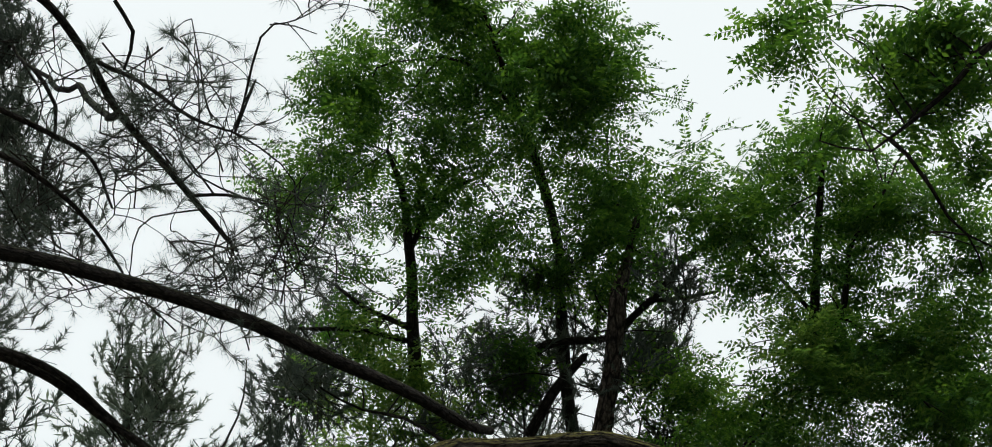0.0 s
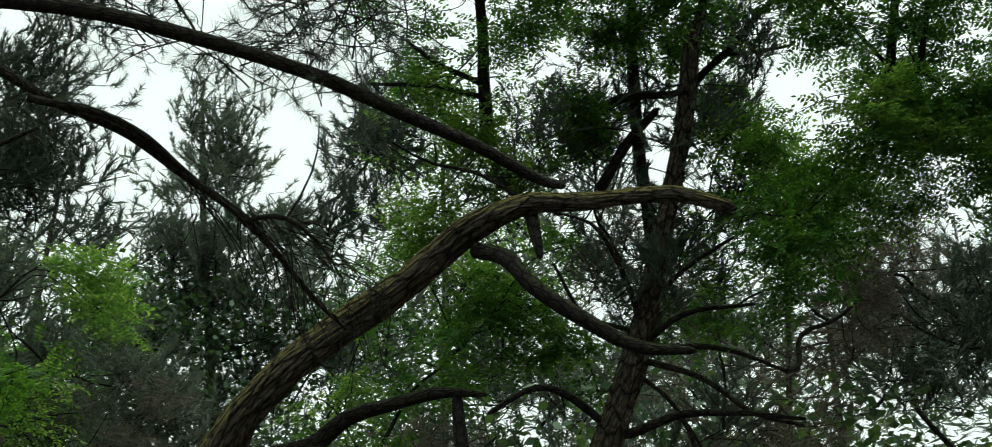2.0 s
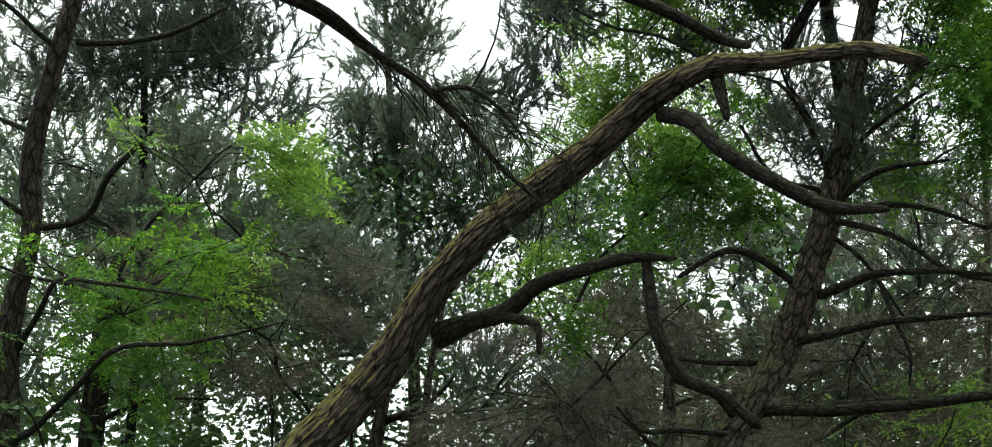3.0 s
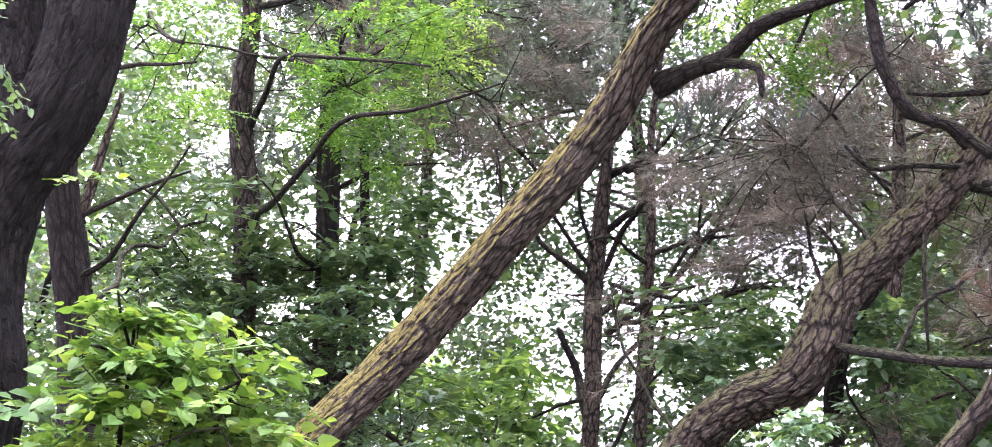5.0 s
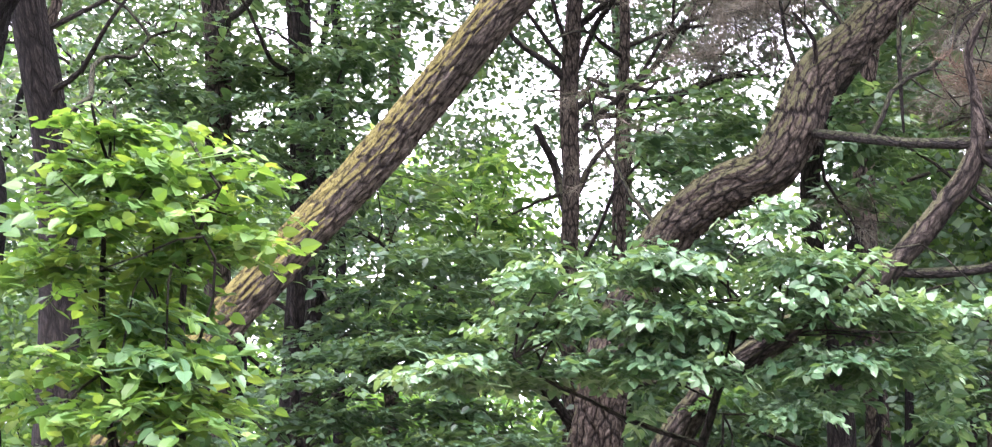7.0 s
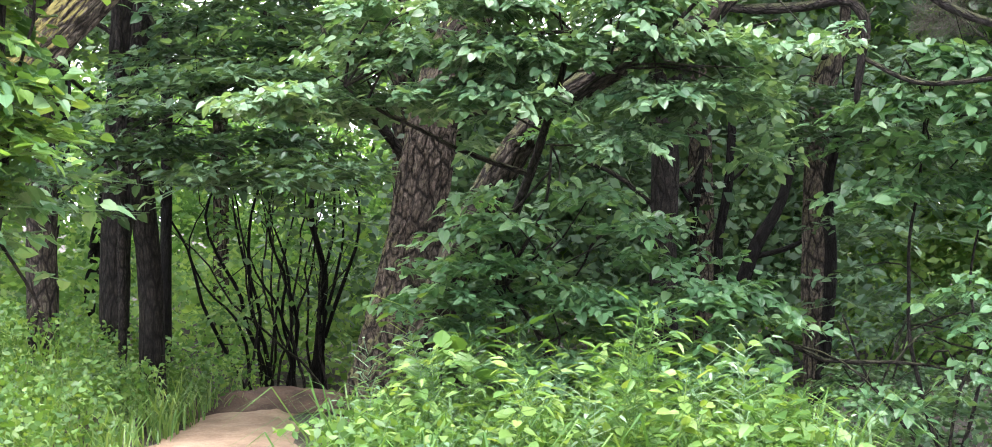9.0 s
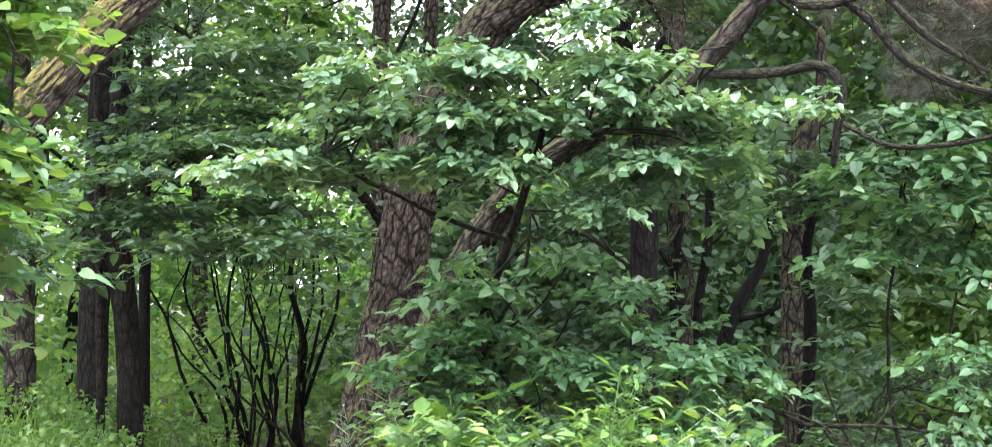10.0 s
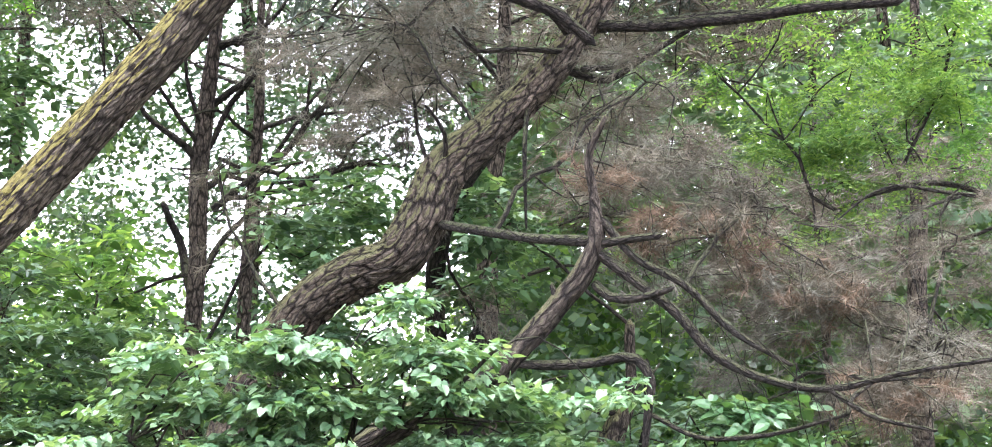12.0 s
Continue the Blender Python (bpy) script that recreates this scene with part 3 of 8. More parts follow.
curved_pine = Tree("curved_pine_tree", (-1.13, 12.53, 0.00), "pine tree with a bent trunk and thick plated bark", "tree")
curved_pine.limb("trunk", [(-0.99, 12.53, -0.05, 0.300), (-0.85, 12.50, 0.53, 0.254), (-0.70, 12.44, 1.12, 0.209), (-0.61, 12.36, 1.50, 0.198), (-0.50, 12.18, 2.05, 0.190), (-0.42, 12.06, 2.44, 0.183), (-0.03, 11.87, 3.34, 0.164), (0.21, 11.72, 3.61, 0.167), (0.53, 11.57, 3.81, 0.166), (0.84, 11.43, 3.91, 0.173), (1.00, 11.37, 4.13, 0.178), (1.19, 11.35, 4.54, 0.161), (1.51, 11.34, 4.82, 0.144), (1.83, 11.31, 5.13, 0.131), (2.12, 11.25, 5.46, 0.111), (2.33, 11.20, 5.79, 0.105), (2.49, 11.27, 6.08, 0.121), (2.69, 11.10, 6.63, 0.107), (2.85, 10.90, 7.18, 0.103), (2.94, 10.74, 7.65, 0.079), (3.10, 10.10, 8.78, 0.070), (3.12, 9.81, 9.32, 0.060), (3.20, 9.86, 9.56, 0.046), (3.30, 9.69, 10.04, 0.021)], BARK_PINE, sides=80, step=0.03, ridge=0.26, label='bent trunk with plated brown bark')
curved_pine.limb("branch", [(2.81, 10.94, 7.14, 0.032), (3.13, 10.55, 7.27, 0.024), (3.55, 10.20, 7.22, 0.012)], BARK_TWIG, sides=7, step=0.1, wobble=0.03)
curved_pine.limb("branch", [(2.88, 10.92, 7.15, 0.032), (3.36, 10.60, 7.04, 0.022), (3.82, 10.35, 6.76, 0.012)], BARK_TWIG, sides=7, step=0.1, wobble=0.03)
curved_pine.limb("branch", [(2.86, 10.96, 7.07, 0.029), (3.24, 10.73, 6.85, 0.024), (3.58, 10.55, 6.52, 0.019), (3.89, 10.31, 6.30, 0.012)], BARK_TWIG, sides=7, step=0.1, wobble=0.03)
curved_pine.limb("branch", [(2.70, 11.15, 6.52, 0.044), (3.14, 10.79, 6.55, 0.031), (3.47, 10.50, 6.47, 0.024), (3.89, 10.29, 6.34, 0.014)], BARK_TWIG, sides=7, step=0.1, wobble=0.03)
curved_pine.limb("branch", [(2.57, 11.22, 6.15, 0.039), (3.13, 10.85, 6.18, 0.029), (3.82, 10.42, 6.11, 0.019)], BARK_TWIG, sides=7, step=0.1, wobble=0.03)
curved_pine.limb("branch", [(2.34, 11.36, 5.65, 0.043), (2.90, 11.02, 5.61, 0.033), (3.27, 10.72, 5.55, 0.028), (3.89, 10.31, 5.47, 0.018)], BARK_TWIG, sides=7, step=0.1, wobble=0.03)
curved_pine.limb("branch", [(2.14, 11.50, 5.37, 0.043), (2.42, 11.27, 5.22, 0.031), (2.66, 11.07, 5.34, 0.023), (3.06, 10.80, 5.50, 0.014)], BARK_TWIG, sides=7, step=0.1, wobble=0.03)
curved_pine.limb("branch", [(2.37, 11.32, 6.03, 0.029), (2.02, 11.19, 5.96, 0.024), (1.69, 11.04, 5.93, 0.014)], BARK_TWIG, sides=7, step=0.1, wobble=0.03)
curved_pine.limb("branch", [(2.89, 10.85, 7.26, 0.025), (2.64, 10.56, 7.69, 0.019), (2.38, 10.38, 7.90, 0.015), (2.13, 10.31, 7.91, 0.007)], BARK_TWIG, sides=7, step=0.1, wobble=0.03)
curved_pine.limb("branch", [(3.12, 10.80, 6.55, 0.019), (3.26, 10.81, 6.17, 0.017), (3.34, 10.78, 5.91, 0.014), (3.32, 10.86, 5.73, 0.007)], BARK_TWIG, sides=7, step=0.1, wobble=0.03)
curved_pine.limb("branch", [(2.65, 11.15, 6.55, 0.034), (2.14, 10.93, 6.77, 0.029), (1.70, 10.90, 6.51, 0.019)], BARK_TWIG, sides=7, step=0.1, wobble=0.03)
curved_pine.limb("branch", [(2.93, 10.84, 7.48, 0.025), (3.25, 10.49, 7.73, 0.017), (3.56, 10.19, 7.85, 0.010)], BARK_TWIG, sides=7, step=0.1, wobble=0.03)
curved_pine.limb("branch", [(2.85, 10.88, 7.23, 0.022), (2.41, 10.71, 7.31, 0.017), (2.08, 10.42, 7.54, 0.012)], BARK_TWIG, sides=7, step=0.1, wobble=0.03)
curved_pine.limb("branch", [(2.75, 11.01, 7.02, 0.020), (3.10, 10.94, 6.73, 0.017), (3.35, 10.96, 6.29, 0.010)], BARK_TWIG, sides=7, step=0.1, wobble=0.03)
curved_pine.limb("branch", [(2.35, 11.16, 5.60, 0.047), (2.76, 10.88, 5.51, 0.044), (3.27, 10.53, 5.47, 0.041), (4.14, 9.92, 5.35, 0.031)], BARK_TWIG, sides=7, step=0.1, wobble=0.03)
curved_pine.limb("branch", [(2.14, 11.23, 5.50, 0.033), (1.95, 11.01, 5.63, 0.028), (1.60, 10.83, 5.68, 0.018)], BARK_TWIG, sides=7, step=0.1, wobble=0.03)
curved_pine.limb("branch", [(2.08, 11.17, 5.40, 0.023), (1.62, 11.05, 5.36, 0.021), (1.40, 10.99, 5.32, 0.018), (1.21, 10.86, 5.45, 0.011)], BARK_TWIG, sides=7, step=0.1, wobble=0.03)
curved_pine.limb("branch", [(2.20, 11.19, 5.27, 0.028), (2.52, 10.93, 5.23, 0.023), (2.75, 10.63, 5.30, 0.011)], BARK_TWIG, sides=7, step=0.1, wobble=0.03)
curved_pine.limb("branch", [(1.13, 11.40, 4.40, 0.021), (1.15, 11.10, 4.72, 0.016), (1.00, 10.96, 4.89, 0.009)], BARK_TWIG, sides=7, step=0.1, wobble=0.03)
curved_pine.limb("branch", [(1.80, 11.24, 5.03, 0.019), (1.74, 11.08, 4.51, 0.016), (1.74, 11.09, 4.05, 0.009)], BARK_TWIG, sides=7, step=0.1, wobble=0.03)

dead_pine = Tree("half_dead_pine_tree", (-0.72, 10.59, 0.00), "half-dead slanting pine with bare snags and dry needles", "tree")
dead_pine.limb("trunk", [(-0.72, 10.59, 0.00, 0.160), (-0.10, 10.40, 1.69, 0.105), (0.13, 10.29, 2.06, 0.100), (0.37, 10.16, 2.34, 0.091), (0.83, 10.01, 2.62, 0.087), (1.29, 9.83, 2.84, 0.074), (1.52, 9.77, 3.06, 0.070), (1.72, 9.70, 3.28, 0.070), (1.87, 9.63, 3.48, 0.066), (1.92, 9.59, 3.61, 0.058), (1.91, 9.53, 3.90, 0.031), (1.88, 9.48, 4.13, 0.027), (1.97, 9.39, 4.36, 0.016)], BARK_SNAG, sides=28, step=0.05, ridge=0.28, label='slanting trunk breaking into bare snags')
dead_pine.limb("snag", [(1.15, 11.26, 4.11, 0.036), (1.35, 10.65, 3.93, 0.034), (1.62, 9.94, 3.72, 0.032), (1.88, 9.60, 3.63, 0.039)], BARK_TWIG, sides=9, step=0.07, ridge=0.08)
dead_pine.limb("snag", [(1.44, 9.80, 2.90, 0.023), (1.61, 9.78, 2.89, 0.033), (1.89, 9.63, 2.88, 0.031), (2.12, 9.48, 2.88, 0.031), (2.19, 9.47, 2.79, 0.031), (2.18, 9.50, 2.57, 0.027), (2.15, 9.53, 2.31, 0.019)], BARK_TWIG, sides=9, step=0.07, ridge=0.08)
dead_pine.limb("snag", [(1.94, 9.60, 3.56, 0.039), (2.12, 9.50, 3.38, 0.035), (2.36, 9.38, 3.14, 0.034), (2.55, 9.27, 2.87, 0.030), (2.76, 9.12, 2.72, 0.026), (3.11, 8.91, 2.62, 0.022), (3.43, 8.68, 2.67, 0.018), (3.89, 8.36, 2.71, 0.013)], BARK_TWIG, sides=9, step=0.07, ridge=0.08)
dead_pine.limb("snag", [(1.96, 9.55, 3.76, 0.027), (2.13, 9.47, 3.51, 0.025), (2.40, 9.34, 3.31, 0.023), (2.66, 9.22, 3.00, 0.021), (2.94, 9.06, 2.78, 0.013)], BARK_TWIG, sides=9, step=0.07, ridge=0.08)
dead_pine.limb("snag", [(1.92, 9.64, 3.37, 0.031), (1.99, 9.54, 3.27, 0.031), (2.14, 9.41, 3.24, 0.027), (2.30, 9.26, 3.27, 0.019)], BARK_TWIG, sides=9, step=0.07, ridge=0.08)
dead_pine.limb("snag", [(1.94, 9.59, 3.61, 0.031), (2.09, 9.46, 3.61, 0.027), (2.25, 9.31, 3.60, 0.023)], BARK_TWIG, sides=9, step=0.07, ridge=0.08)
dead_pine.limb("snag", [(1.69, 9.71, 3.26, 0.023), (1.66, 9.69, 3.37, 0.016)], BARK_TWIG, sides=9, step=0.07, ridge=0.08)
dead_pine.limb("snag", [(2.20, 9.50, 2.55, 0.015), (2.43, 9.35, 2.40, 0.015), (2.75, 9.16, 2.38, 0.015), (3.20, 8.90, 2.47, 0.009)], BARK_TWIG, sides=9, step=0.07, ridge=0.08)
dead_pine.limb("snag", [(3.11, 8.91, 2.62, 0.019), (3.27, 8.77, 2.46, 0.016), (3.57, 8.55, 2.34, 0.011)], BARK_TWIG, sides=9, step=0.07, ridge=0.08)

fine_twigs(dead_pine, [(2.12, 9.50, 3.38), (2.55, 9.27, 2.87), (3.43, 8.68, 2.67)], 12, 0.0035)
fine_twigs(dead_pine, [(2.13, 9.47, 3.51), (2.40, 9.34, 3.31), (2.94, 9.06, 2.78)], 9, 0.0035)
fine_twigs(dead_pine, [(1.96, 9.42, 4.00), (2.30, 9.35, 3.85), (3.10, 9.15, 3.60)], 9, 0.0035)

forked_tree = Tree("forked_tree", (-3.21, 6.89, 0.00), "large dark-barked tree forking into two stems", "tree")
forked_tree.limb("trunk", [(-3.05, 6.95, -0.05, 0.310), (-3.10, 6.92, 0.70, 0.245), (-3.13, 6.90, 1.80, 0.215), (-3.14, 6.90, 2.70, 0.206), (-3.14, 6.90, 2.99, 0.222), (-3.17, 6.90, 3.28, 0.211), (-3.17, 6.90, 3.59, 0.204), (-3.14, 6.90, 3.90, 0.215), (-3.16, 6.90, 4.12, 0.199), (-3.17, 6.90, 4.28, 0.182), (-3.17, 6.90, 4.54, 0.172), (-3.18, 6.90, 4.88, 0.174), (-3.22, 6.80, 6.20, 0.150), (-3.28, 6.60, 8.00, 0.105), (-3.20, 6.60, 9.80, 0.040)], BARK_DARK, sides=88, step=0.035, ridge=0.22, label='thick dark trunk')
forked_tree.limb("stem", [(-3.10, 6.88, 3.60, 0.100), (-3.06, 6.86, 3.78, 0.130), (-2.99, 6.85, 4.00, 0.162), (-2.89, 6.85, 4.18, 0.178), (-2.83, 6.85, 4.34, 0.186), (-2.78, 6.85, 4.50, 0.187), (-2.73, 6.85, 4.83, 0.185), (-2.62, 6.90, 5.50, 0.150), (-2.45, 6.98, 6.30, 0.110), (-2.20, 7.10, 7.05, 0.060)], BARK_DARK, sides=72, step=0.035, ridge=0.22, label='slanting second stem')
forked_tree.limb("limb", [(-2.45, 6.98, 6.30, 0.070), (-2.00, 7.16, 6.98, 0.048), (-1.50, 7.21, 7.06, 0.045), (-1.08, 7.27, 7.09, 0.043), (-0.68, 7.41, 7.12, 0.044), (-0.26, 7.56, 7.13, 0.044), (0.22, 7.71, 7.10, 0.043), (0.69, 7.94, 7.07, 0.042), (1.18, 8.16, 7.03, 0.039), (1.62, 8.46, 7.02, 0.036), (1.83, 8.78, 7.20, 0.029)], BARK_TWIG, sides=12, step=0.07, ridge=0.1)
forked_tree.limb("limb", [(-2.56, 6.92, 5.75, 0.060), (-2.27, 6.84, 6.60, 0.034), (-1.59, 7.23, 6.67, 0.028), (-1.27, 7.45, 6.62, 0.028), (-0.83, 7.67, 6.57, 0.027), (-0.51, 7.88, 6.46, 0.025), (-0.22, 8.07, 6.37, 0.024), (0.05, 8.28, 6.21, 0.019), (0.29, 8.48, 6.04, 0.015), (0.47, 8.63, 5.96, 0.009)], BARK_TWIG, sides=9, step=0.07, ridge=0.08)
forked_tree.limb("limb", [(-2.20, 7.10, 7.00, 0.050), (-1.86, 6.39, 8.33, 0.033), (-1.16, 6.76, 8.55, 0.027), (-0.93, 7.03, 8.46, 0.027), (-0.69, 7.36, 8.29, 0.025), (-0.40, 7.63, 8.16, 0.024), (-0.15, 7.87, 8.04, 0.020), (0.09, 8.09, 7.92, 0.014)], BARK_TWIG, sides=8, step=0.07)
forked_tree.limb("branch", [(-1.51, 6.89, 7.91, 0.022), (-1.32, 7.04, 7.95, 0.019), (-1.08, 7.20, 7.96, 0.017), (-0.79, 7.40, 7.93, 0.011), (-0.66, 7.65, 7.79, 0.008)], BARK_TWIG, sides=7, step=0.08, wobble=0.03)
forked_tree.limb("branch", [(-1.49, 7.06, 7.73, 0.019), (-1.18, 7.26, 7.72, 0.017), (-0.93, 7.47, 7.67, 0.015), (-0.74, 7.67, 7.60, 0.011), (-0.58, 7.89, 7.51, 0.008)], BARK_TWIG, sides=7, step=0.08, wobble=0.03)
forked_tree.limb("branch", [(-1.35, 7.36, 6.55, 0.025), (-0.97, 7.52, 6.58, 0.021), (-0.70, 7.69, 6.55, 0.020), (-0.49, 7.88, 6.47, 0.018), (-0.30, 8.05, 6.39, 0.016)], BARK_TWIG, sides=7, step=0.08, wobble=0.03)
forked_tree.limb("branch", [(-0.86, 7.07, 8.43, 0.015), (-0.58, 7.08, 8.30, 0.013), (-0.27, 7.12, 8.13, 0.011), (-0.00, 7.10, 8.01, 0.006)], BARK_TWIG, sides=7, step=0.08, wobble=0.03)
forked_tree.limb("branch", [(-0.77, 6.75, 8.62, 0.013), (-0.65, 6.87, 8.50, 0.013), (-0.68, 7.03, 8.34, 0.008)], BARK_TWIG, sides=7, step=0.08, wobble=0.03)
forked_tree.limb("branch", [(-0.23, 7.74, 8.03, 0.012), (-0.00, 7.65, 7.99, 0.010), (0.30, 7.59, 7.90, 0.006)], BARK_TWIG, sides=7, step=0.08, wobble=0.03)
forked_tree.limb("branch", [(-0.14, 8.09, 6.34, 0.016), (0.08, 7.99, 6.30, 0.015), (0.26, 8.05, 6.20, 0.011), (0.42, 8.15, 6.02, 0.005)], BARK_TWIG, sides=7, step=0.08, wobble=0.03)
fine_twigs(forked_tree, [(-0.25, 8.11, 6.39), (0.12, 8.10, 6.42), (0.45, 8.20, 6.02)], 40)
fine_twigs(forked_tree, [(-0.55, 7.85, 6.48), (-0.20, 8.08, 6.36), (0.32, 8.48, 6.02)], 26)
forked_tree.clump(BROAD, (-2.98, 6.21, 4.39), (0.12, 0.15, 0.07), 2, size=0.55, twigs=0)
forked_tree.clump(BROAD, (-2.95, 6.28, 4.27), (0.12, 0.15, 0.07), 2, size=0.55, twigs=0)
forked_tree.clump(BROAD, (-2.97, 6.33, 4.11), (0.12, 0.15, 0.07), 2, size=0.55, twigs=0)
forked_tree.clump(BROAD_FRESH, (-3.01, 6.16, 4.47), (0.12, 0.15, 0.07), 1, size=0.55, twigs=0)
forked_tree.clump(BROAD_FRESH, (-2.66, 6.55, 3.90), (0.12, 0.15, 0.07), 1, size=0.55, twigs=0)
forked_tree.clump(PINE, (-0.69, 7.06, 8.31), (0.31, 0.50, 0.31), 9, twigs=1)
forked_tree.clump(PINE, (-0.28, 7.17, 8.23), (0.31, 0.50, 0.23), 9, twigs=1)
forked_tree.clump(PINE, (-0.43, 7.35, 8.01), (0.34, 0.50, 0.23), 10, twigs=1)
forked_tree.clump(PINE, (-0.06, 7.36, 8.02), (0.23, 0.50, 0.23), 6, twigs=1)
forked_tree.clump(PINE, (-0.07, 7.77, 7.53), (0.46, 0.50, 0.27), 18, twigs=1)
forked_tree.clump(PINE, (0.34, 7.76, 7.53), (0.34, 0.50, 0.23), 14, twigs=1)
forked_tree.clump(PINE, (0.37, 6.79, 8.60), (0.15, 0.50, 0.11), 3, twigs=1)
forked_tree.clump(PINE, (0.21, 8.06, 7.12), (0.27, 0.50, 0.19), 6, twigs=1)
forked_tree.clump(PINE, (-0.82, 7.85, 7.36), (0.42, 0.50, 0.19), 14, twigs=1)
forked_tree.clump(PINE, (0.34, 7.52, 7.82), (0.23, 0.50, 0.23), 8, twigs=1)
forked_tree.clump(PINE, (-0.67, 7.48, 7.84), (0.19, 0.50, 0.15), 6, twigs=1)
forked_tree.clump(PINE, (-0.34, 7.91, 7.32), (0.38, 0.50, 0.19), 10, twigs=1)
forked_tree.clump(PINE, (-1.10, 7.41, 7.87), (0.27, 0.50, 0.31), 8, twigs=1)
forked_tree.clump(PINE, (-1.05, 7.07, 8.26), (0.23, 0.50, 0.23), 5, twigs=1)
forked_tree.clump(PINE_DENSE, (-1.71, 8.85, 10.21), (0.34, 0.60, 0.44), 26, twigs=1)
forked_tree.clump(PINE_DENSE, (-1.61, 9.30, 9.75), (0.29, 0.60, 0.34), 18, twigs=1)
forked_tree.clump(PINE_DENSE, (-1.38, 9.64, 9.39), (0.44, 0.60, 0.29), 22, twigs=1)
forked_tree.clump(PINE_DENSE, (-1.51, 9.87, 9.08), (0.29, 0.60, 0.19), 10, twigs=1)
forked_tree.clump(PINE_DENSE, (-1.96, 9.26, 9.72), (0.39, 0.60, 1.22), 30, twigs=1)

slim_pine = Tree("pine_tree", (-3.93, 14.14, 0.00), "slim upright pine tree with scaly grey-brown bark", "tree")
slim_pine.limb("trunk", [(-3.93, 14.14, 0.00, 0.141), (-3.93, 14.14, 4.64, 0.123), (-3.89, 13.99, 5.31, 0.123), (-3.86, 13.79, 6.03, 0.123), (-3.89, 13.49, 6.84, 0.105), (-3.75, 13.06, 7.89, 0.094), (-3.77, 13.00, 8.02, 0.099), (-3.61, 12.49, 9.03, 0.082), (-3.44, 12.18, 9.61, 0.082), (-3.36, 11.68, 10.35, 0.058)], BARK_SNAG, sides=18, step=0.1, ridge=0.14)
slim_pine.limb("branch", [(-3.81, 13.83, 5.95, 0.040), (-3.24, 12.60, 5.77, 0.028), (-2.78, 11.70, 5.76, 0.024), (-2.39, 11.20, 5.89, 0.020), (-1.91, 11.20, 5.94, 0.016), (-1.25, 11.20, 6.14, 0.008)], BARK_TWIG, sides=8, step=0.1, wobble=0.02)
slim_pine.limb("branch", [(-3.80, 13.55, 6.74, 0.034), (-3.40, 12.60, 6.77, 0.024), (-3.16, 12.00, 6.74, 0.020), (-2.56, 11.40, 6.47, 0.015), (-1.78, 11.20, 6.29, 0.008)], BARK_TWIG, sides=8, step=0.1, wobble=0.02)
slim_pine.limb("branch", [(-3.81, 13.14, 7.71, 0.038), (-3.24, 13.01, 7.82, 0.032), (-3.03, 12.71, 8.06, 0.031), (-2.65, 12.41, 8.35, 0.017)], BARK_TWIG, sides=8, step=0.1, wobble=0.02)
slim_pine.limb("branch", [(-3.24, 13.01, 7.82, 0.026), (-2.82, 12.98, 7.61, 0.020), (-2.57, 12.89, 7.43, 0.011)], BARK_TWIG, sides=8, step=0.1, wobble=0.02)
slim_pine.limb("branch", [(-3.42, 12.42, 9.24, 0.035), (-2.90, 12.32, 9.21, 0.029), (-2.40, 12.15, 9.28, 0.023), (-2.06, 11.93, 9.35, 0.014)], BARK_TWIG, sides=8, step=0.1, wobble=0.02)

dark_pine = Tree("pine_tree", (-3.53, 15.07, 0.00), "dark upright pine behind the shrubs", "tree")
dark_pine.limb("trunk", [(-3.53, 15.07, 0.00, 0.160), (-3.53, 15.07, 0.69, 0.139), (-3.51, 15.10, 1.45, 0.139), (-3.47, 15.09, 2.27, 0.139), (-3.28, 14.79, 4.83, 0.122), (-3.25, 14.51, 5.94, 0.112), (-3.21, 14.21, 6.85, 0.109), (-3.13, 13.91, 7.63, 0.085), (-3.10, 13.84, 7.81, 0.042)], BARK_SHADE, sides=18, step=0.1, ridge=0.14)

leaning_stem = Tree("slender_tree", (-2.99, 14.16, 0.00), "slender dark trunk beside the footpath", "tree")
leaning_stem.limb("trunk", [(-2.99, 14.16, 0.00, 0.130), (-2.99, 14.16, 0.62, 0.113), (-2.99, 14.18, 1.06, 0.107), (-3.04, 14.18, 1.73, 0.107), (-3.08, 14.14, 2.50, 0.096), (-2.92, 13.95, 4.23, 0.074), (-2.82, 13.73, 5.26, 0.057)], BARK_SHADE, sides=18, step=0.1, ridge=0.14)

shaded_tree = Tree("broadleaf_tree", (-4.26, 10.86, 0.00), "thick upright tree half hidden behind foliage", "tree")
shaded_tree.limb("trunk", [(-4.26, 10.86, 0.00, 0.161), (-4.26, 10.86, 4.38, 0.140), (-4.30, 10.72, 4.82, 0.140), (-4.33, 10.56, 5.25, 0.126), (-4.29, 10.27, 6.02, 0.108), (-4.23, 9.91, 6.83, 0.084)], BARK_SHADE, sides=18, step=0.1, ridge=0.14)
shaded_tree.limb("branch", [(-4.24, 10.70, 4.96, 0.047), (-4.15, 10.67, 5.14, 0.042), (-4.07, 10.61, 5.40, 0.033), (-3.91, 10.50, 5.84, 0.019)], BARK_PINE, sides=8, step=0.1)

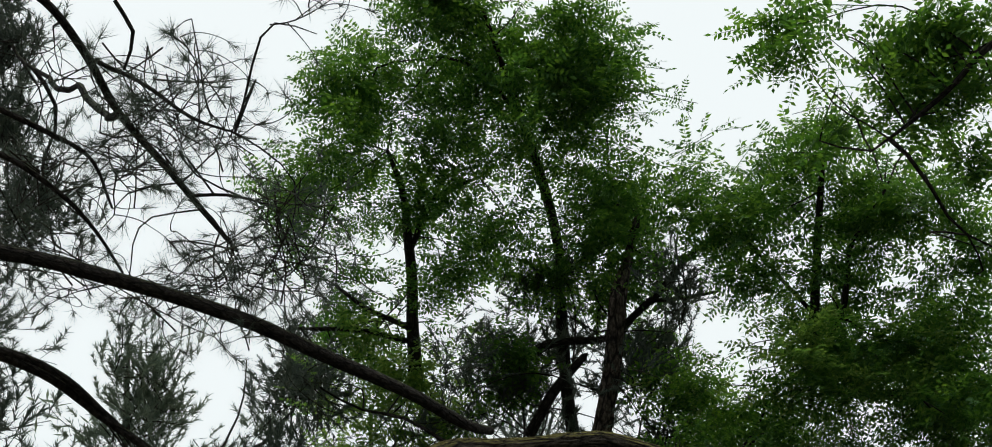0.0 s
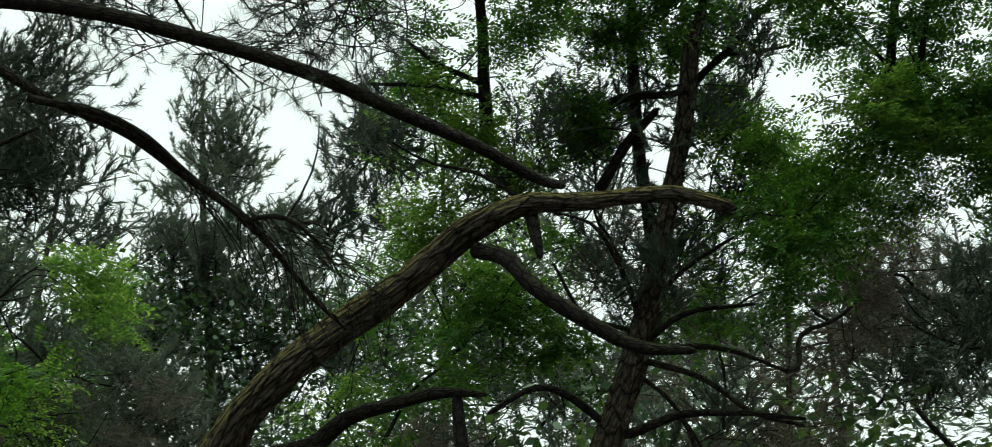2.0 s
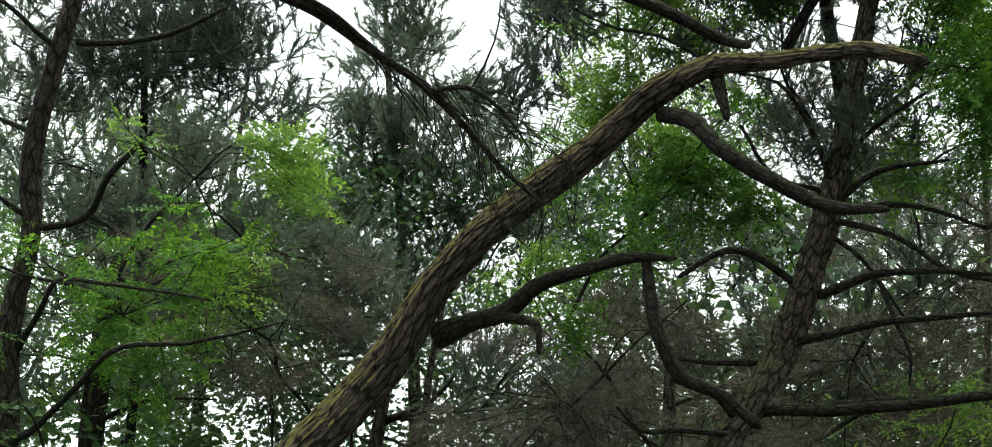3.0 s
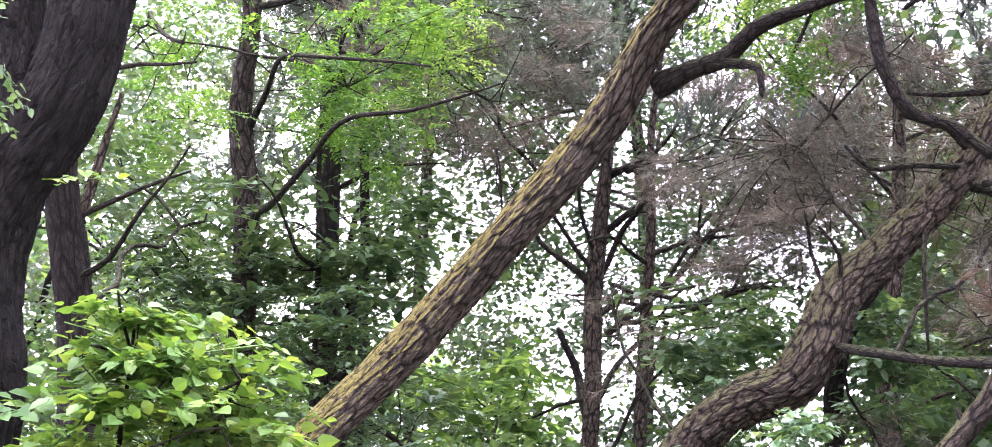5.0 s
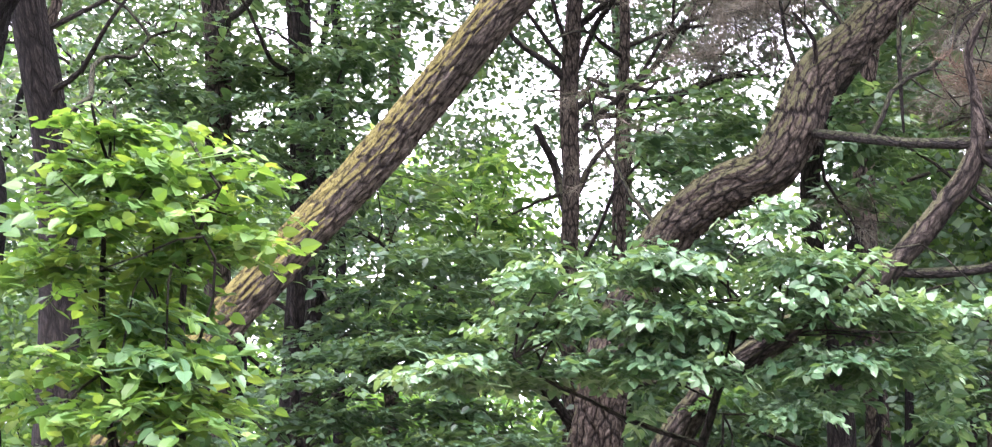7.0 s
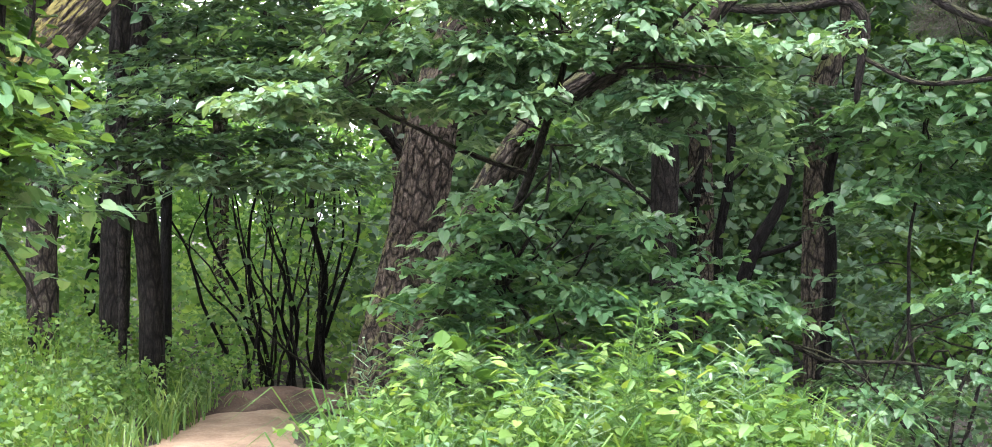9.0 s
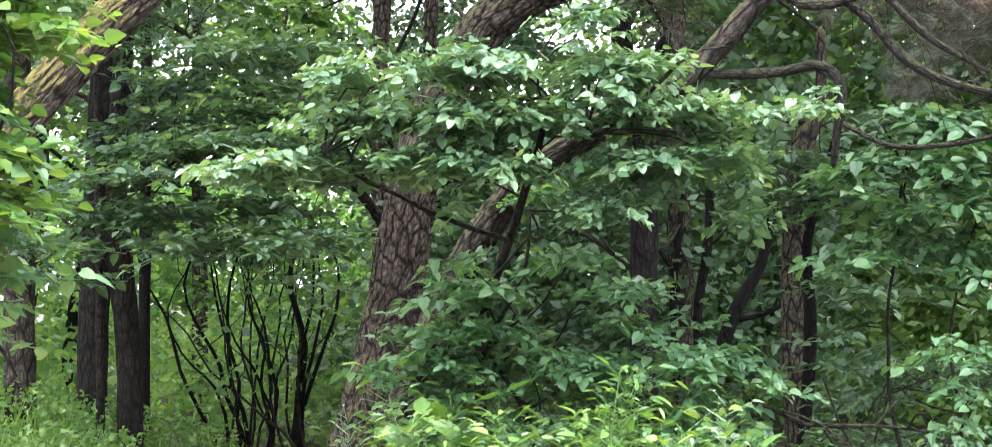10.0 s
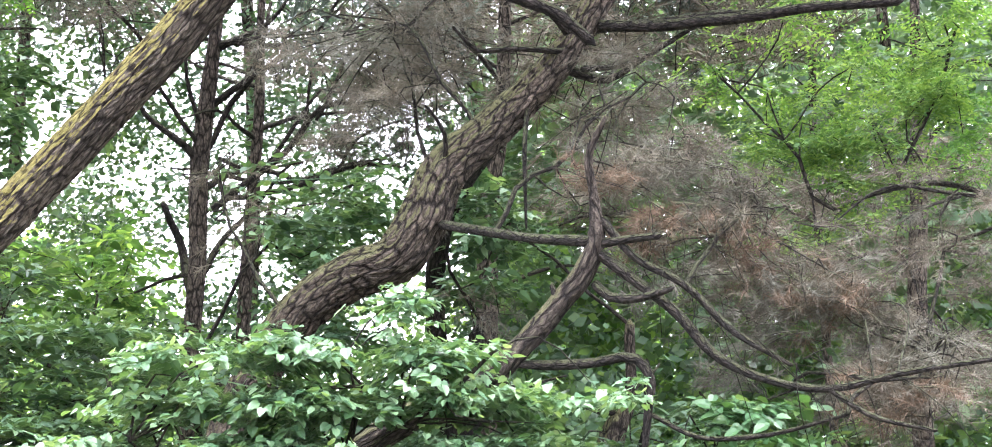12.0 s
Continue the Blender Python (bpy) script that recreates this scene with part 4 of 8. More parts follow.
forking_tree = Tree("broadleaf_tree", (-0.87, 16.27, 0.00), "far forked tree against the pale sky", "tree")
forking_tree.limb("trunk", [(-0.87, 16.27, 0.00, 0.104), (-0.87, 16.27, 4.17, 0.090), (-0.82, 16.16, 4.79, 0.090), (-0.81, 15.98, 5.59, 0.097), (-0.72, 15.74, 6.45, 0.084), (-0.64, 15.54, 7.06, 0.064), (-0.53, 15.15, 8.06, 0.039)], BARK_PINE, sides=18, step=0.1, ridge=0.14)
forking_tree.limb("branch", [(-0.88, 16.20, 4.54, 0.051), (-1.05, 16.51, 5.00, 0.046), (-1.20, 16.29, 5.49, 0.033)], BARK_TWIG, sides=7, step=0.15, wobble=0.1)
forking_tree.limb("branch", [(-0.83, 16.18, 4.66, 0.039), (-0.52, 16.41, 5.09, 0.033), (-0.25, 16.14, 5.42, 0.023), (0.15, 15.94, 5.81, 0.013)], BARK_TWIG, sides=7, step=0.15, wobble=0.1)
forking_tree.limb("branch", [(-0.79, 15.93, 5.78, 0.045), (-1.04, 15.85, 6.03, 0.035), (-1.29, 15.77, 6.22, 0.026), (-1.53, 15.62, 6.65, 0.013)], BARK_TWIG, sides=7, step=0.15, wobble=0.1)
forking_tree.limb("branch", [(-0.78, 15.99, 5.53, 0.039), (-0.30, 16.24, 5.84, 0.029), (0.39, 16.10, 5.58, 0.023), (1.07, 15.82, 5.74, 0.013)], BARK_TWIG, sides=7, step=0.15, wobble=0.1)
forking_tree.limb("branch", [(-0.74, 15.90, 5.90, 0.032), (-0.32, 15.70, 6.62, 0.029), (-0.03, 15.45, 7.33, 0.016)], BARK_TWIG, sides=7, step=0.15, wobble=0.1)
forking_tree.limb("branch", [(-0.49, 16.01, 5.52, 0.026), (0.03, 15.89, 6.00, 0.023), (0.43, 15.72, 6.53, 0.013)], BARK_TWIG, sides=7, step=0.15, wobble=0.1)
forking_tree.limb("branch", [(-0.67, 15.94, 5.33, 0.038), (-0.08, 15.65, 5.74, 0.035), (0.56, 15.29, 6.23, 0.025), (0.90, 15.19, 6.18, 0.016), (1.26, 14.97, 6.43, 0.009)], BARK_TWIG, sides=6, step=0.15, wobble=0.06)
forking_tree.limb("branch", [(-0.52, 15.92, 5.44, 0.032), (0.23, 15.69, 5.56, 0.028), (0.91, 15.44, 5.65, 0.022), (1.21, 15.33, 5.60, 0.009)], BARK_TWIG, sides=6, step=0.15, wobble=0.06)
forking_tree.limb("branch", [(-0.66, 15.77, 6.36, 0.039), (-0.13, 15.48, 6.65, 0.032), (0.42, 15.22, 7.08, 0.019), (0.71, 14.96, 7.45, 0.013)], BARK_TWIG, sides=6, step=0.15, wobble=0.06)
forking_tree.limb("branch", [(-0.65, 15.60, 6.90, 0.032), (-0.13, 15.33, 7.08, 0.025), (0.10, 15.14, 7.31, 0.016)], BARK_TWIG, sides=6, step=0.15, wobble=0.06)
forking_tree.limb("branch", [(-0.74, 15.89, 5.94, 0.029), (-0.98, 15.70, 6.17, 0.026), (-1.19, 15.50, 6.47, 0.016)], BARK_TWIG, sides=6, step=0.15, wobble=0.06)
forking_tree.limb("branch", [(-0.72, 15.86, 6.03, 0.026), (-0.89, 15.64, 6.42, 0.022), (-0.97, 15.36, 6.91, 0.013)], BARK_TWIG, sides=6, step=0.15, wobble=0.06)
forking_tree.limb("branch", [(0.35, 15.44, 6.11, 0.019), (0.59, 15.19, 6.55, 0.016), (0.71, 14.99, 6.81, 0.009)], BARK_TWIG, sides=6, step=0.15, wobble=0.06)
forking_tree.limb("branch", [(-0.08, 15.65, 5.74, 0.022), (0.23, 15.46, 6.05, 0.019), (0.32, 15.21, 6.49, 0.012)], BARK_TWIG, sides=6, step=0.15, wobble=0.06)
forking_tree.limb("branch", [(0.48, 15.58, 5.58, 0.019), (0.78, 15.37, 5.93, 0.016), (1.21, 15.20, 6.05, 0.009)], BARK_TWIG, sides=6, step=0.15, wobble=0.06)
forking_tree.limb("branch", [(-0.61, 15.92, 5.85, 0.023), (-0.27, 15.85, 5.75, 0.019), (0.23, 15.75, 5.75, 0.013)], BARK_TWIG, sides=6, step=0.15, wobble=0.06)

ruddy_tree = Tree("pine_tree", (1.90, 14.59, 0.00), "reddish trunk behind the bent pine", "tree")
ruddy_tree.limb("trunk", [(1.90, 14.59, 0.00, 0.114), (1.90, 14.59, 4.48, 0.099), (1.91, 14.47, 4.99, 0.094), (2.01, 14.27, 5.72, 0.076), (2.04, 13.79, 7.09, 0.053)], BARK_PINE, sides=18, step=0.1, ridge=0.14)

grey_tree = Tree("broadleaf_tree", (6.21, 15.06, 0.00), "grey trunk behind the dry foliage", "tree")
grey_tree.limb("trunk", [(6.21, 15.06, 0.00, 0.111), (6.21, 15.06, 4.18, 0.097), (6.23, 14.86, 5.10, 0.090), (6.21, 14.66, 5.88, 0.071), (6.13, 14.29, 7.06, 0.045)], BARK_PINE, sides=18, step=0.1, ridge=0.14)

thin_tree = Tree("thin_tree", (-0.35, 16.69, 0.00), "thin far tree with bare side branches", "tree")
thin_tree.limb("trunk", [(-0.35, 16.69, 0.00, 0.084), (-0.35, 16.69, 4.75, 0.073), (-0.28, 16.50, 5.64, 0.066), (-0.21, 16.24, 6.59, 0.053), (-0.20, 15.96, 7.39, 0.040), (-0.06, 15.58, 8.35, 0.027)], BARK_PINE, sides=18, step=0.1, ridge=0.14)

black_pole_tree = Tree("broadleaf_tree", (1.46, 13.90, 0.00), "upright tree in the shade, which is put into its bark colour", "tree")
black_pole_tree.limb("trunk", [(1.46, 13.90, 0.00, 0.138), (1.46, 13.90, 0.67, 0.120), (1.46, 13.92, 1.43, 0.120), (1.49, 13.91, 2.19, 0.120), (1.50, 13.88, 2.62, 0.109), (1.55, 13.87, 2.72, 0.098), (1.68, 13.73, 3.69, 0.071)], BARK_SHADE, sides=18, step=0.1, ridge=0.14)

vine_tree = Tree("broadleaf_tree", (2.61, 13.18, 0.00), "grey trunk wrapped with a dark vine", "tree")
vine_tree.limb("trunk", [(2.61, 13.18, 0.00, 0.133), (2.61, 13.18, 0.28, 0.116), (2.63, 13.23, 1.11, 0.121), (2.67, 13.22, 2.14, 0.116), (2.75, 13.15, 2.85, 0.095), (2.81, 13.13, 2.94, 0.074), (2.87, 13.02, 3.66, 0.042)], BARK_PINE, sides=18, step=0.1, ridge=0.14)
vine_tree.limb("vine", [(2.55, 12.88, 0.16, 0.051), (2.64, 12.91, 0.71, 0.051), (2.69, 12.92, 1.37, 0.051), (2.68, 12.92, 1.92, 0.041), (2.78, 12.88, 2.37, 0.036), (2.90, 12.71, 2.80, 0.031), (2.89, 12.56, 3.28, 0.025)], BARK_DARK, sides=8, step=0.08)

locust = Tree("locust_tree", (1.56, 14.80, 0.00), "tall locust tree with feathery bright green leaves", "tree")
locust.limb("trunk", [(1.56, 14.80, 0.00, 0.098), (1.54, 14.40, 2.40, 0.088), (1.42, 13.20, 4.70, 0.082), (2.05, 12.67, 5.56, 0.078), (2.61, 12.54, 6.30, 0.074), (3.01, 12.43, 7.24, 0.068), (3.23, 11.81, 8.26, 0.06), (2.97, 11.07, 9.23, 0.054), (2.81, 10.50, 9.72, 0.048), (2.73, 10.15, 9.86, 0.042), (2.54, 9.77, 10.20, 0.041), (2.30, 9.40, 10.53, 0.036), (2.09, 9.08, 10.76, 0.026), (1.84, 8.69, 11.04, 0.015)], BARK_TWIG, sides=18, step=0.1, ridge=0.14)
locust.limb("branch", [(1.68, 11.12, 9.01, 0.068), (1.60, 10.75, 9.38, 0.052), (1.50, 10.27, 9.86, 0.041), (1.41, 9.98, 10.08, 0.031), (1.22, 9.66, 10.32, 0.015)], BARK_TWIG, sides=8, step=0.1, wobble=0.03)
locust.limb("branch", [(1.51, 10.29, 9.84, 0.026), (1.66, 9.90, 10.12, 0.021), (1.98, 9.67, 10.17, 0.013)], BARK_TWIG, sides=8, step=0.1, wobble=0.03)
locust.limb("branch", [(1.60, 10.75, 9.38, 0.026), (1.26, 10.63, 9.45, 0.021), (0.93, 10.46, 9.54, 0.013)], BARK_TWIG, sides=8, step=0.1, wobble=0.03)
locust.limb("branch", [(2.76, 10.28, 9.70, 0.026), (3.08, 9.89, 9.90, 0.021), (3.07, 9.64, 10.03, 0.013)], BARK_TWIG, sides=8, step=0.1, wobble=0.03)
locust.limb("branch", [(2.30, 9.40, 10.53, 0.021), (1.88, 9.09, 10.80, 0.015), (1.56, 9.00, 10.80, 0.010)], BARK_TWIG, sides=8, step=0.1, wobble=0.03)
locust.limb("branch", [(1.63, 10.81, 9.30, 0.026), (1.12, 10.74, 9.32, 0.021), (0.66, 10.69, 9.26, 0.013)], BARK_TWIG, sides=8, step=0.1, wobble=0.03)
locust.limb("branch", [(2.37, 10.84, 9.07, 0.068), (2.70, 10.61, 9.27, 0.042), (3.17, 10.38, 9.23, 0.031), (3.46, 10.03, 9.40, 0.031), (3.64, 9.70, 9.56, 0.026), (3.82, 9.44, 9.64, 0.015)], BARK_TWIG, sides=8, step=0.1, wobble=0.03)
locust.limb("branch", [(3.41, 10.06, 9.39, 0.021), (3.67, 9.88, 9.33, 0.018), (3.88, 9.70, 9.28, 0.010)], BARK_TWIG, sides=8, step=0.1, wobble=0.03)
locust.limb("branch", [(2.58, 10.90, 8.54, 0.046), (2.79, 10.60, 8.90, 0.041), (2.97, 10.44, 9.06, 0.031)], BARK_TWIG, sides=8, step=0.1, wobble=0.03)
locust.clump(LOCUST, (2.07, 8.94, 11.04), (0.91, 0.80, 0.43), 127, tier=0.3, open_=-0.06, size=0.9)
locust.clump(LOCUST, (1.00, 9.38, 10.79), (0.53, 0.80, 0.43), 68, tier=0.3, open_=-0.06, size=0.9)
locust.clump(LOCUST, (1.55, 8.92, 11.15), (0.57, 0.80, 0.24), 45, tier=0.3, open_=-0.06, size=0.9)
locust.clump(LOCUST, (2.82, 9.10, 10.69), (0.43, 0.80, 0.53), 61, tier=0.3, open_=-0.06, size=0.9)
locust.clump(LOCUST, (1.27, 9.73, 10.38), (0.91, 0.80, 0.38), 100, tier=0.3, open_=-0.06, size=0.9)
locust.clump(LOCUST, (2.42, 9.45, 10.45), (0.86, 0.80, 0.53), 127, tier=0.3, open_=-0.06, size=0.9)
locust.clump(LOCUST, (3.25, 9.49, 10.13), (0.62, 0.80, 0.48), 81, tier=0.3, open_=-0.06, size=0.9)
locust.clump(LOCUST, (1.72, 9.96, 10.04), (0.96, 0.80, 0.29), 73, tier=0.3, open_=-0.06, size=0.9)
locust.clump(LOCUST, (0.58, 9.92, 10.24), (0.38, 0.80, 0.38), 32, tier=0.3, open_=-0.06, size=0.9)
locust.clump(LOCUST, (1.08, 10.48, 9.51), (0.38, 0.80, 0.29), 24, tier=0.3, open_=-0.06, size=0.9)
locust.clump(LOCUST, (2.98, 9.99, 9.64), (0.62, 0.80, 0.38), 54, tier=0.3, open_=-0.06, size=0.9)
locust.clump(LOCUST, (2.09, 10.25, 9.59), (0.43, 0.80, 0.29), 29, tier=0.3, open_=-0.06, size=0.9)
locust.clump(LOCUST, (0.59, 10.28, 9.81), (0.29, 0.80, 0.19), 17, tier=0.3, open_=-0.06, size=0.9)
locust.clump(LOCUST, (1.70, 10.45, 9.43), (0.29, 0.80, 0.24), 17, tier=0.3, open_=-0.06, size=0.9)
locust.clump(LOCUST, (3.55, 9.12, 10.40), (0.34, 0.80, 0.24), 24, tier=0.3, open_=-0.06, size=0.9)
locust.clump(LOCUST, (2.45, 10.55, 9.09), (0.48, 0.80, 0.34), 32, tier=0.3, open_=-0.06, size=0.9)
locust.clump(LOCUST, (3.58, 10.21, 9.11), (0.34, 0.80, 0.29), 17, tier=0.3, open_=-0.06, size=0.9)
locust.clump(LOCUST_FRESH, (1.38, 11.10, 9.28), (0.48, 0.70, 0.37), 20, tier=0.3, open_=-0.06, size=0.9)
locust.clump(LOCUST_FRESH, (1.11, 11.34, 8.97), (0.32, 0.70, 0.27), 10, tier=0.3, open_=-0.06, size=0.9)
locust.clump(LOCUST_FRESH, (1.93, 11.17, 9.07), (0.32, 0.70, 0.32), 10, tier=0.3, open_=-0.06, size=0.9)
locust.clump(LOCUST_FRESH, (2.07, 11.37, 8.72), (0.42, 0.70, 0.21), 12, tier=0.3, open_=-0.06, size=0.9)

right_locust = Tree("locust_tree", (8.60, 9.00, 0.00), "broad locust tree with dense feathery leaves", "tree")
right_locust.limb("trunk", [(8.60, 9.00, 0.00, 0.100), (8.40, 9.00, 4.00, 0.085), (7.60, 9.10, 7.00, 0.068), (5.90, 9.50, 8.35, 0.050), (4.63, 9.75, 8.62, 0.040), (4.57, 9.60, 8.68, 0.040), (4.49, 9.15, 9.13, 0.035), (4.42, 8.68, 9.54, 0.025), (4.36, 8.28, 9.83, 0.012)], BARK_TWIG, sides=18, step=0.1, ridge=0.14)
right_locust.limb("branch", [(4.58, 9.64, 8.62, 0.030), (4.70, 9.29, 8.83, 0.025), (4.69, 8.83, 9.21, 0.017), (4.83, 8.44, 9.40, 0.010)], BARK_TWIG, sides=7, step=0.1, wobble=0.03)
right_locust.limb("branch", [(4.55, 9.43, 8.91, 0.020), (4.22, 9.25, 9.16, 0.015), (3.94, 9.10, 9.32, 0.010)], BARK_TWIG, sides=7, step=0.1, wobble=0.03)
right_locust.clump(LOCUST, (4.29, 8.57, 9.88), (0.33, 0.70, 0.28), 24, tier=0.3, open_=-0.06, size=0.9)
right_locust.clump(LOCUST, (3.89, 8.97, 9.65), (0.61, 0.70, 0.38), 62, tier=0.3, open_=-0.06, size=0.9)
right_locust.clump(LOCUST, (4.60, 8.69, 9.59), (0.56, 0.70, 0.42), 61, tier=0.3, open_=-0.06, size=0.9)
right_locust.clump(LOCUST, (5.05, 8.62, 9.40), (0.52, 0.70, 0.47), 61, tier=0.3, open_=-0.06, size=0.9)
right_locust.clump(LOCUST, (5.39, 8.82, 8.93), (0.47, 0.70, 0.56), 70, tier=0.3, open_=-0.06, size=0.9)
right_locust.clump(LOCUST, (4.50, 9.21, 9.05), (0.75, 0.70, 0.38), 77, tier=0.3, open_=-0.06, size=0.9)
right_locust.clump(LOCUST, (5.11, 9.30, 8.53), (0.85, 0.70, 0.52), 112, tier=0.3, open_=-0.06, size=0.9)
right_locust.clump(LOCUST, (4.30, 9.75, 8.46), (0.71, 0.70, 0.33), 62, tier=0.3, open_=-0.06, size=0.9)
right_locust.clump(LOCUST, (3.74, 9.85, 8.64), (0.33, 0.70, 0.19), 13, tier=0.3, open_=-0.06, size=0.9)
right_locust.clump(LOCUST, (5.55, 9.30, 8.18), (0.47, 0.70, 0.47), 61, tier=0.3, open_=-0.06, size=0.9)
right_locust.clump(LOCUST, (3.84, 9.28, 9.32), (0.33, 0.70, 0.28), 18, tier=0.3, open_=-0.06, size=0.9)
right_locust.clump(LOCUST, (3.87, 9.80, 7.70), (0.71, 0.50, 0.48), 54, tier=0.3, open_=-0.06, size=0.9)
right_locust.clump(LOCUST_FRESH, (4.66, 9.11, 8.20), (0.95, 0.50, 0.52), 66, tier=0.3, open_=-0.06, size=0.9)
right_locust.clump(LOCUST, (5.31, 9.04, 7.79), (0.62, 0.50, 0.57), 54, tier=0.3, open_=-0.06, size=0.9)
right_locust.clump(LOCUST, (3.73, 10.09, 7.31), (0.48, 0.50, 0.24), 24, tier=0.3, open_=-0.06, size=0.9)
right_locust.clump(LOCUST, (4.31, 9.46, 7.93), (0.67, 0.50, 0.33), 39, tier=0.3, open_=-0.06, size=0.9)

near_locust = Tree("locust_tree", (7.16, 5.45, 0.00), "locust tree reaching in with feathery hanging leaves", "tree")
near_locust.limb("trunk", [(7.16, 5.45, 0.00, 0.130), (7.26, 5.75, 3.00, 0.110), (6.96, 5.65, 6.00, 0.080), (5.63, 4.54, 8.46, 0.051), (4.89, 5.20, 8.55, 0.031)], BARK_PINE, sides=14, step=0.1, ridge=0.12)
near_locust.limb("branch", [(5.63, 4.54, 8.46, 0.039), (4.57, 5.48, 8.27, 0.027), (4.17, 5.77, 8.14, 0.021), (3.95, 5.97, 7.94, 0.017), (3.76, 6.21, 7.83, 0.013), (3.60, 6.37, 7.76, 0.007)], BARK_TWIG, sides=8, step=0.08, wobble=0.02)
near_locust.clump(LOCUST, (3.16, 6.28, 8.52), (0.27, 0.35, 0.21), 13, tier=0.3, open_=-0.06, size=0.9)
near_locust.clump(LOCUST, (3.50, 6.13, 8.49), (0.42, 0.35, 0.19), 17, tier=0.3, open_=-0.06, size=0.9)
near_locust.clump(LOCUST, (3.96, 5.93, 8.42), (0.42, 0.35, 0.23), 29, tier=0.3, open_=-0.06, size=0.9)
near_locust.clump(LOCUST, (3.74, 6.26, 8.24), (0.50, 0.35, 0.19), 27, tier=0.3, open_=-0.06, size=0.9)
near_locust.clump(LOCUST, (3.52, 6.43, 8.20), (0.23, 0.35, 0.15), 9, tier=0.3, open_=-0.06, size=0.9)
near_locust.clump(LOCUST, (4.17, 6.12, 8.12), (0.19, 0.35, 0.31), 13, tier=0.3, open_=-0.06, size=0.9)
near_locust.clump(LOCUST, (4.26, 6.40, 7.79), (0.15, 0.35, 0.23), 9, tier=0.3, open_=-0.06, size=0.9)
near_locust.clump(LOCUST, (4.38, 6.70, 7.38), (0.12, 0.35, 0.15), 4, tier=0.3, open_=-0.06, size=0.9)

young_locust = Tree("locust_tree", (-3.26, 14.23, 0.00), "young locust tree with fresh bright green leaves", "tree")
young_locust.limb("trunk", [(-3.26, 14.23, 0.00, 0.040), (-3.12, 13.60, 5.40, 0.028), (-3.05, 13.20, 6.69, 0.022), (-2.70, 12.60, 7.38, 0.016), (-2.16, 12.00, 7.71, 0.008)], BARK_TWIG, sides=10, step=0.12)
young_locust.clump(LOCUST_FRESH, (-1.48, 11.72, 7.66), (0.57, 0.70, 0.41), 40, tier=0.3, open_=-0.06, size=0.9)
young_locust.clump(LOCUST_FRESH, (-1.64, 11.61, 7.82), (0.36, 0.70, 0.16), 14, tier=0.3, open_=-0.06, size=0.9)
young_locust.clump(LOCUST, (-2.57, 12.08, 6.48), (0.57, 0.70, 0.47), 36, tier=0.3, open_=-0.06, size=0.9)
young_locust.clump(LOCUST_FRESH, (-2.81, 11.45, 7.71), (0.36, 0.70, 0.21), 14, tier=0.3, open_=-0.06, size=0.9)
young_locust.clump(LOCUST, (-2.00, 11.90, 7.15), (0.62, 0.70, 0.36), 18, tier=0.3, open_=-0.06, size=0.9)
young_locust.clump(LOCUST, (-3.86, 11.81, 6.84), (0.69, 0.80, 0.38), 11, tier=0.3, open_=-0.06, size=0.9)
young_locust.clump(LOCUST, (-2.32, 12.25, 6.72), (0.82, 0.80, 0.38), 12, tier=0.3, open_=-0.06, size=0.9)
young_locust.clump(LOCUST, (-4.02, 11.96, 6.36), (0.51, 0.80, 0.38), 6, tier=0.3, open_=-0.06, size=0.9)
young_locust.clump(LOCUST, (-2.33, 12.46, 6.19), (0.51, 0.80, 0.25), 5, tier=0.3, open_=-0.06, size=0.9)
young_locust.clump(LOCUST, (-2.72, 12.03, 7.03), (0.38, 0.80, 0.32), 5, tier=0.3, open_=-0.06, size=0.9)
young_locust.clump(LOCUST, (-1.85, 12.18, 7.08), (0.44, 0.80, 0.25), 5, tier=0.3, open_=-0.06, size=0.9)
young_locust.clump(LOCUST, (-4.88, 13.30, 7.61), (0.55, 0.70, 0.30), 10, tier=0.3, open_=-0.06, size=0.9)
young_locust.clump(LOCUST_FRESH, (-4.29, 13.30, 6.96), (0.50, 0.70, 0.25), 8, tier=0.3, open_=-0.06, size=0.9)
young_locust.clump(LOCUST, (-4.81, 13.30, 6.74), (0.40, 0.70, 0.25), 6, tier=0.3, open_=-0.06, size=0.9)
young_locust.clump(LOCUST, (-3.31, 13.30, 7.48), (0.50, 0.70, 0.25), 8, tier=0.3, open_=-0.06, size=0.9)
young_locust.clump(LOCUST_FRESH, (-2.37, 13.30, 7.06), (0.60, 0.70, 0.25), 10, tier=0.3, open_=-0.06, size=0.9)
young_locust.clump(LOCUST, (-2.75, 13.30, 6.48), (0.70, 0.70, 0.22), 11, tier=0.3, open_=-0.06, size=0.9)
young_locust.clump(LOCUST_FRESH, (-1.91, 13.30, 7.41), (0.50, 0.70, 0.25), 7, tier=0.3, open_=-0.06, size=0.9)
young_locust.clump(LOCUST, (-3.27, 13.30, 6.55), (0.40, 0.70, 0.20), 6, tier=0.3, open_=-0.06, size=0.9)
young_locust.clump(LOCUST, (-4.15, 13.30, 7.64), (0.40, 0.70, 0.25), 6, tier=0.3, open_=-0.06, size=0.9)
locust.clump(LOCUST_FRESH, (1.28, 11.25, 8.90), (0.37, 0.50, 0.32), 20, tier=0.3, open_=-0.06, size=0.9)
locust.clump(LOCUST_FRESH, (1.26, 11.51, 8.50), (0.32, 0.50, 0.32), 14, tier=0.3, open_=-0.06, size=0.9)
locust.clump(LOCUST_FRESH, (1.52, 11.05, 9.16), (0.26, 0.50, 0.21), 10, tier=0.3, open_=-0.06, size=0.9)
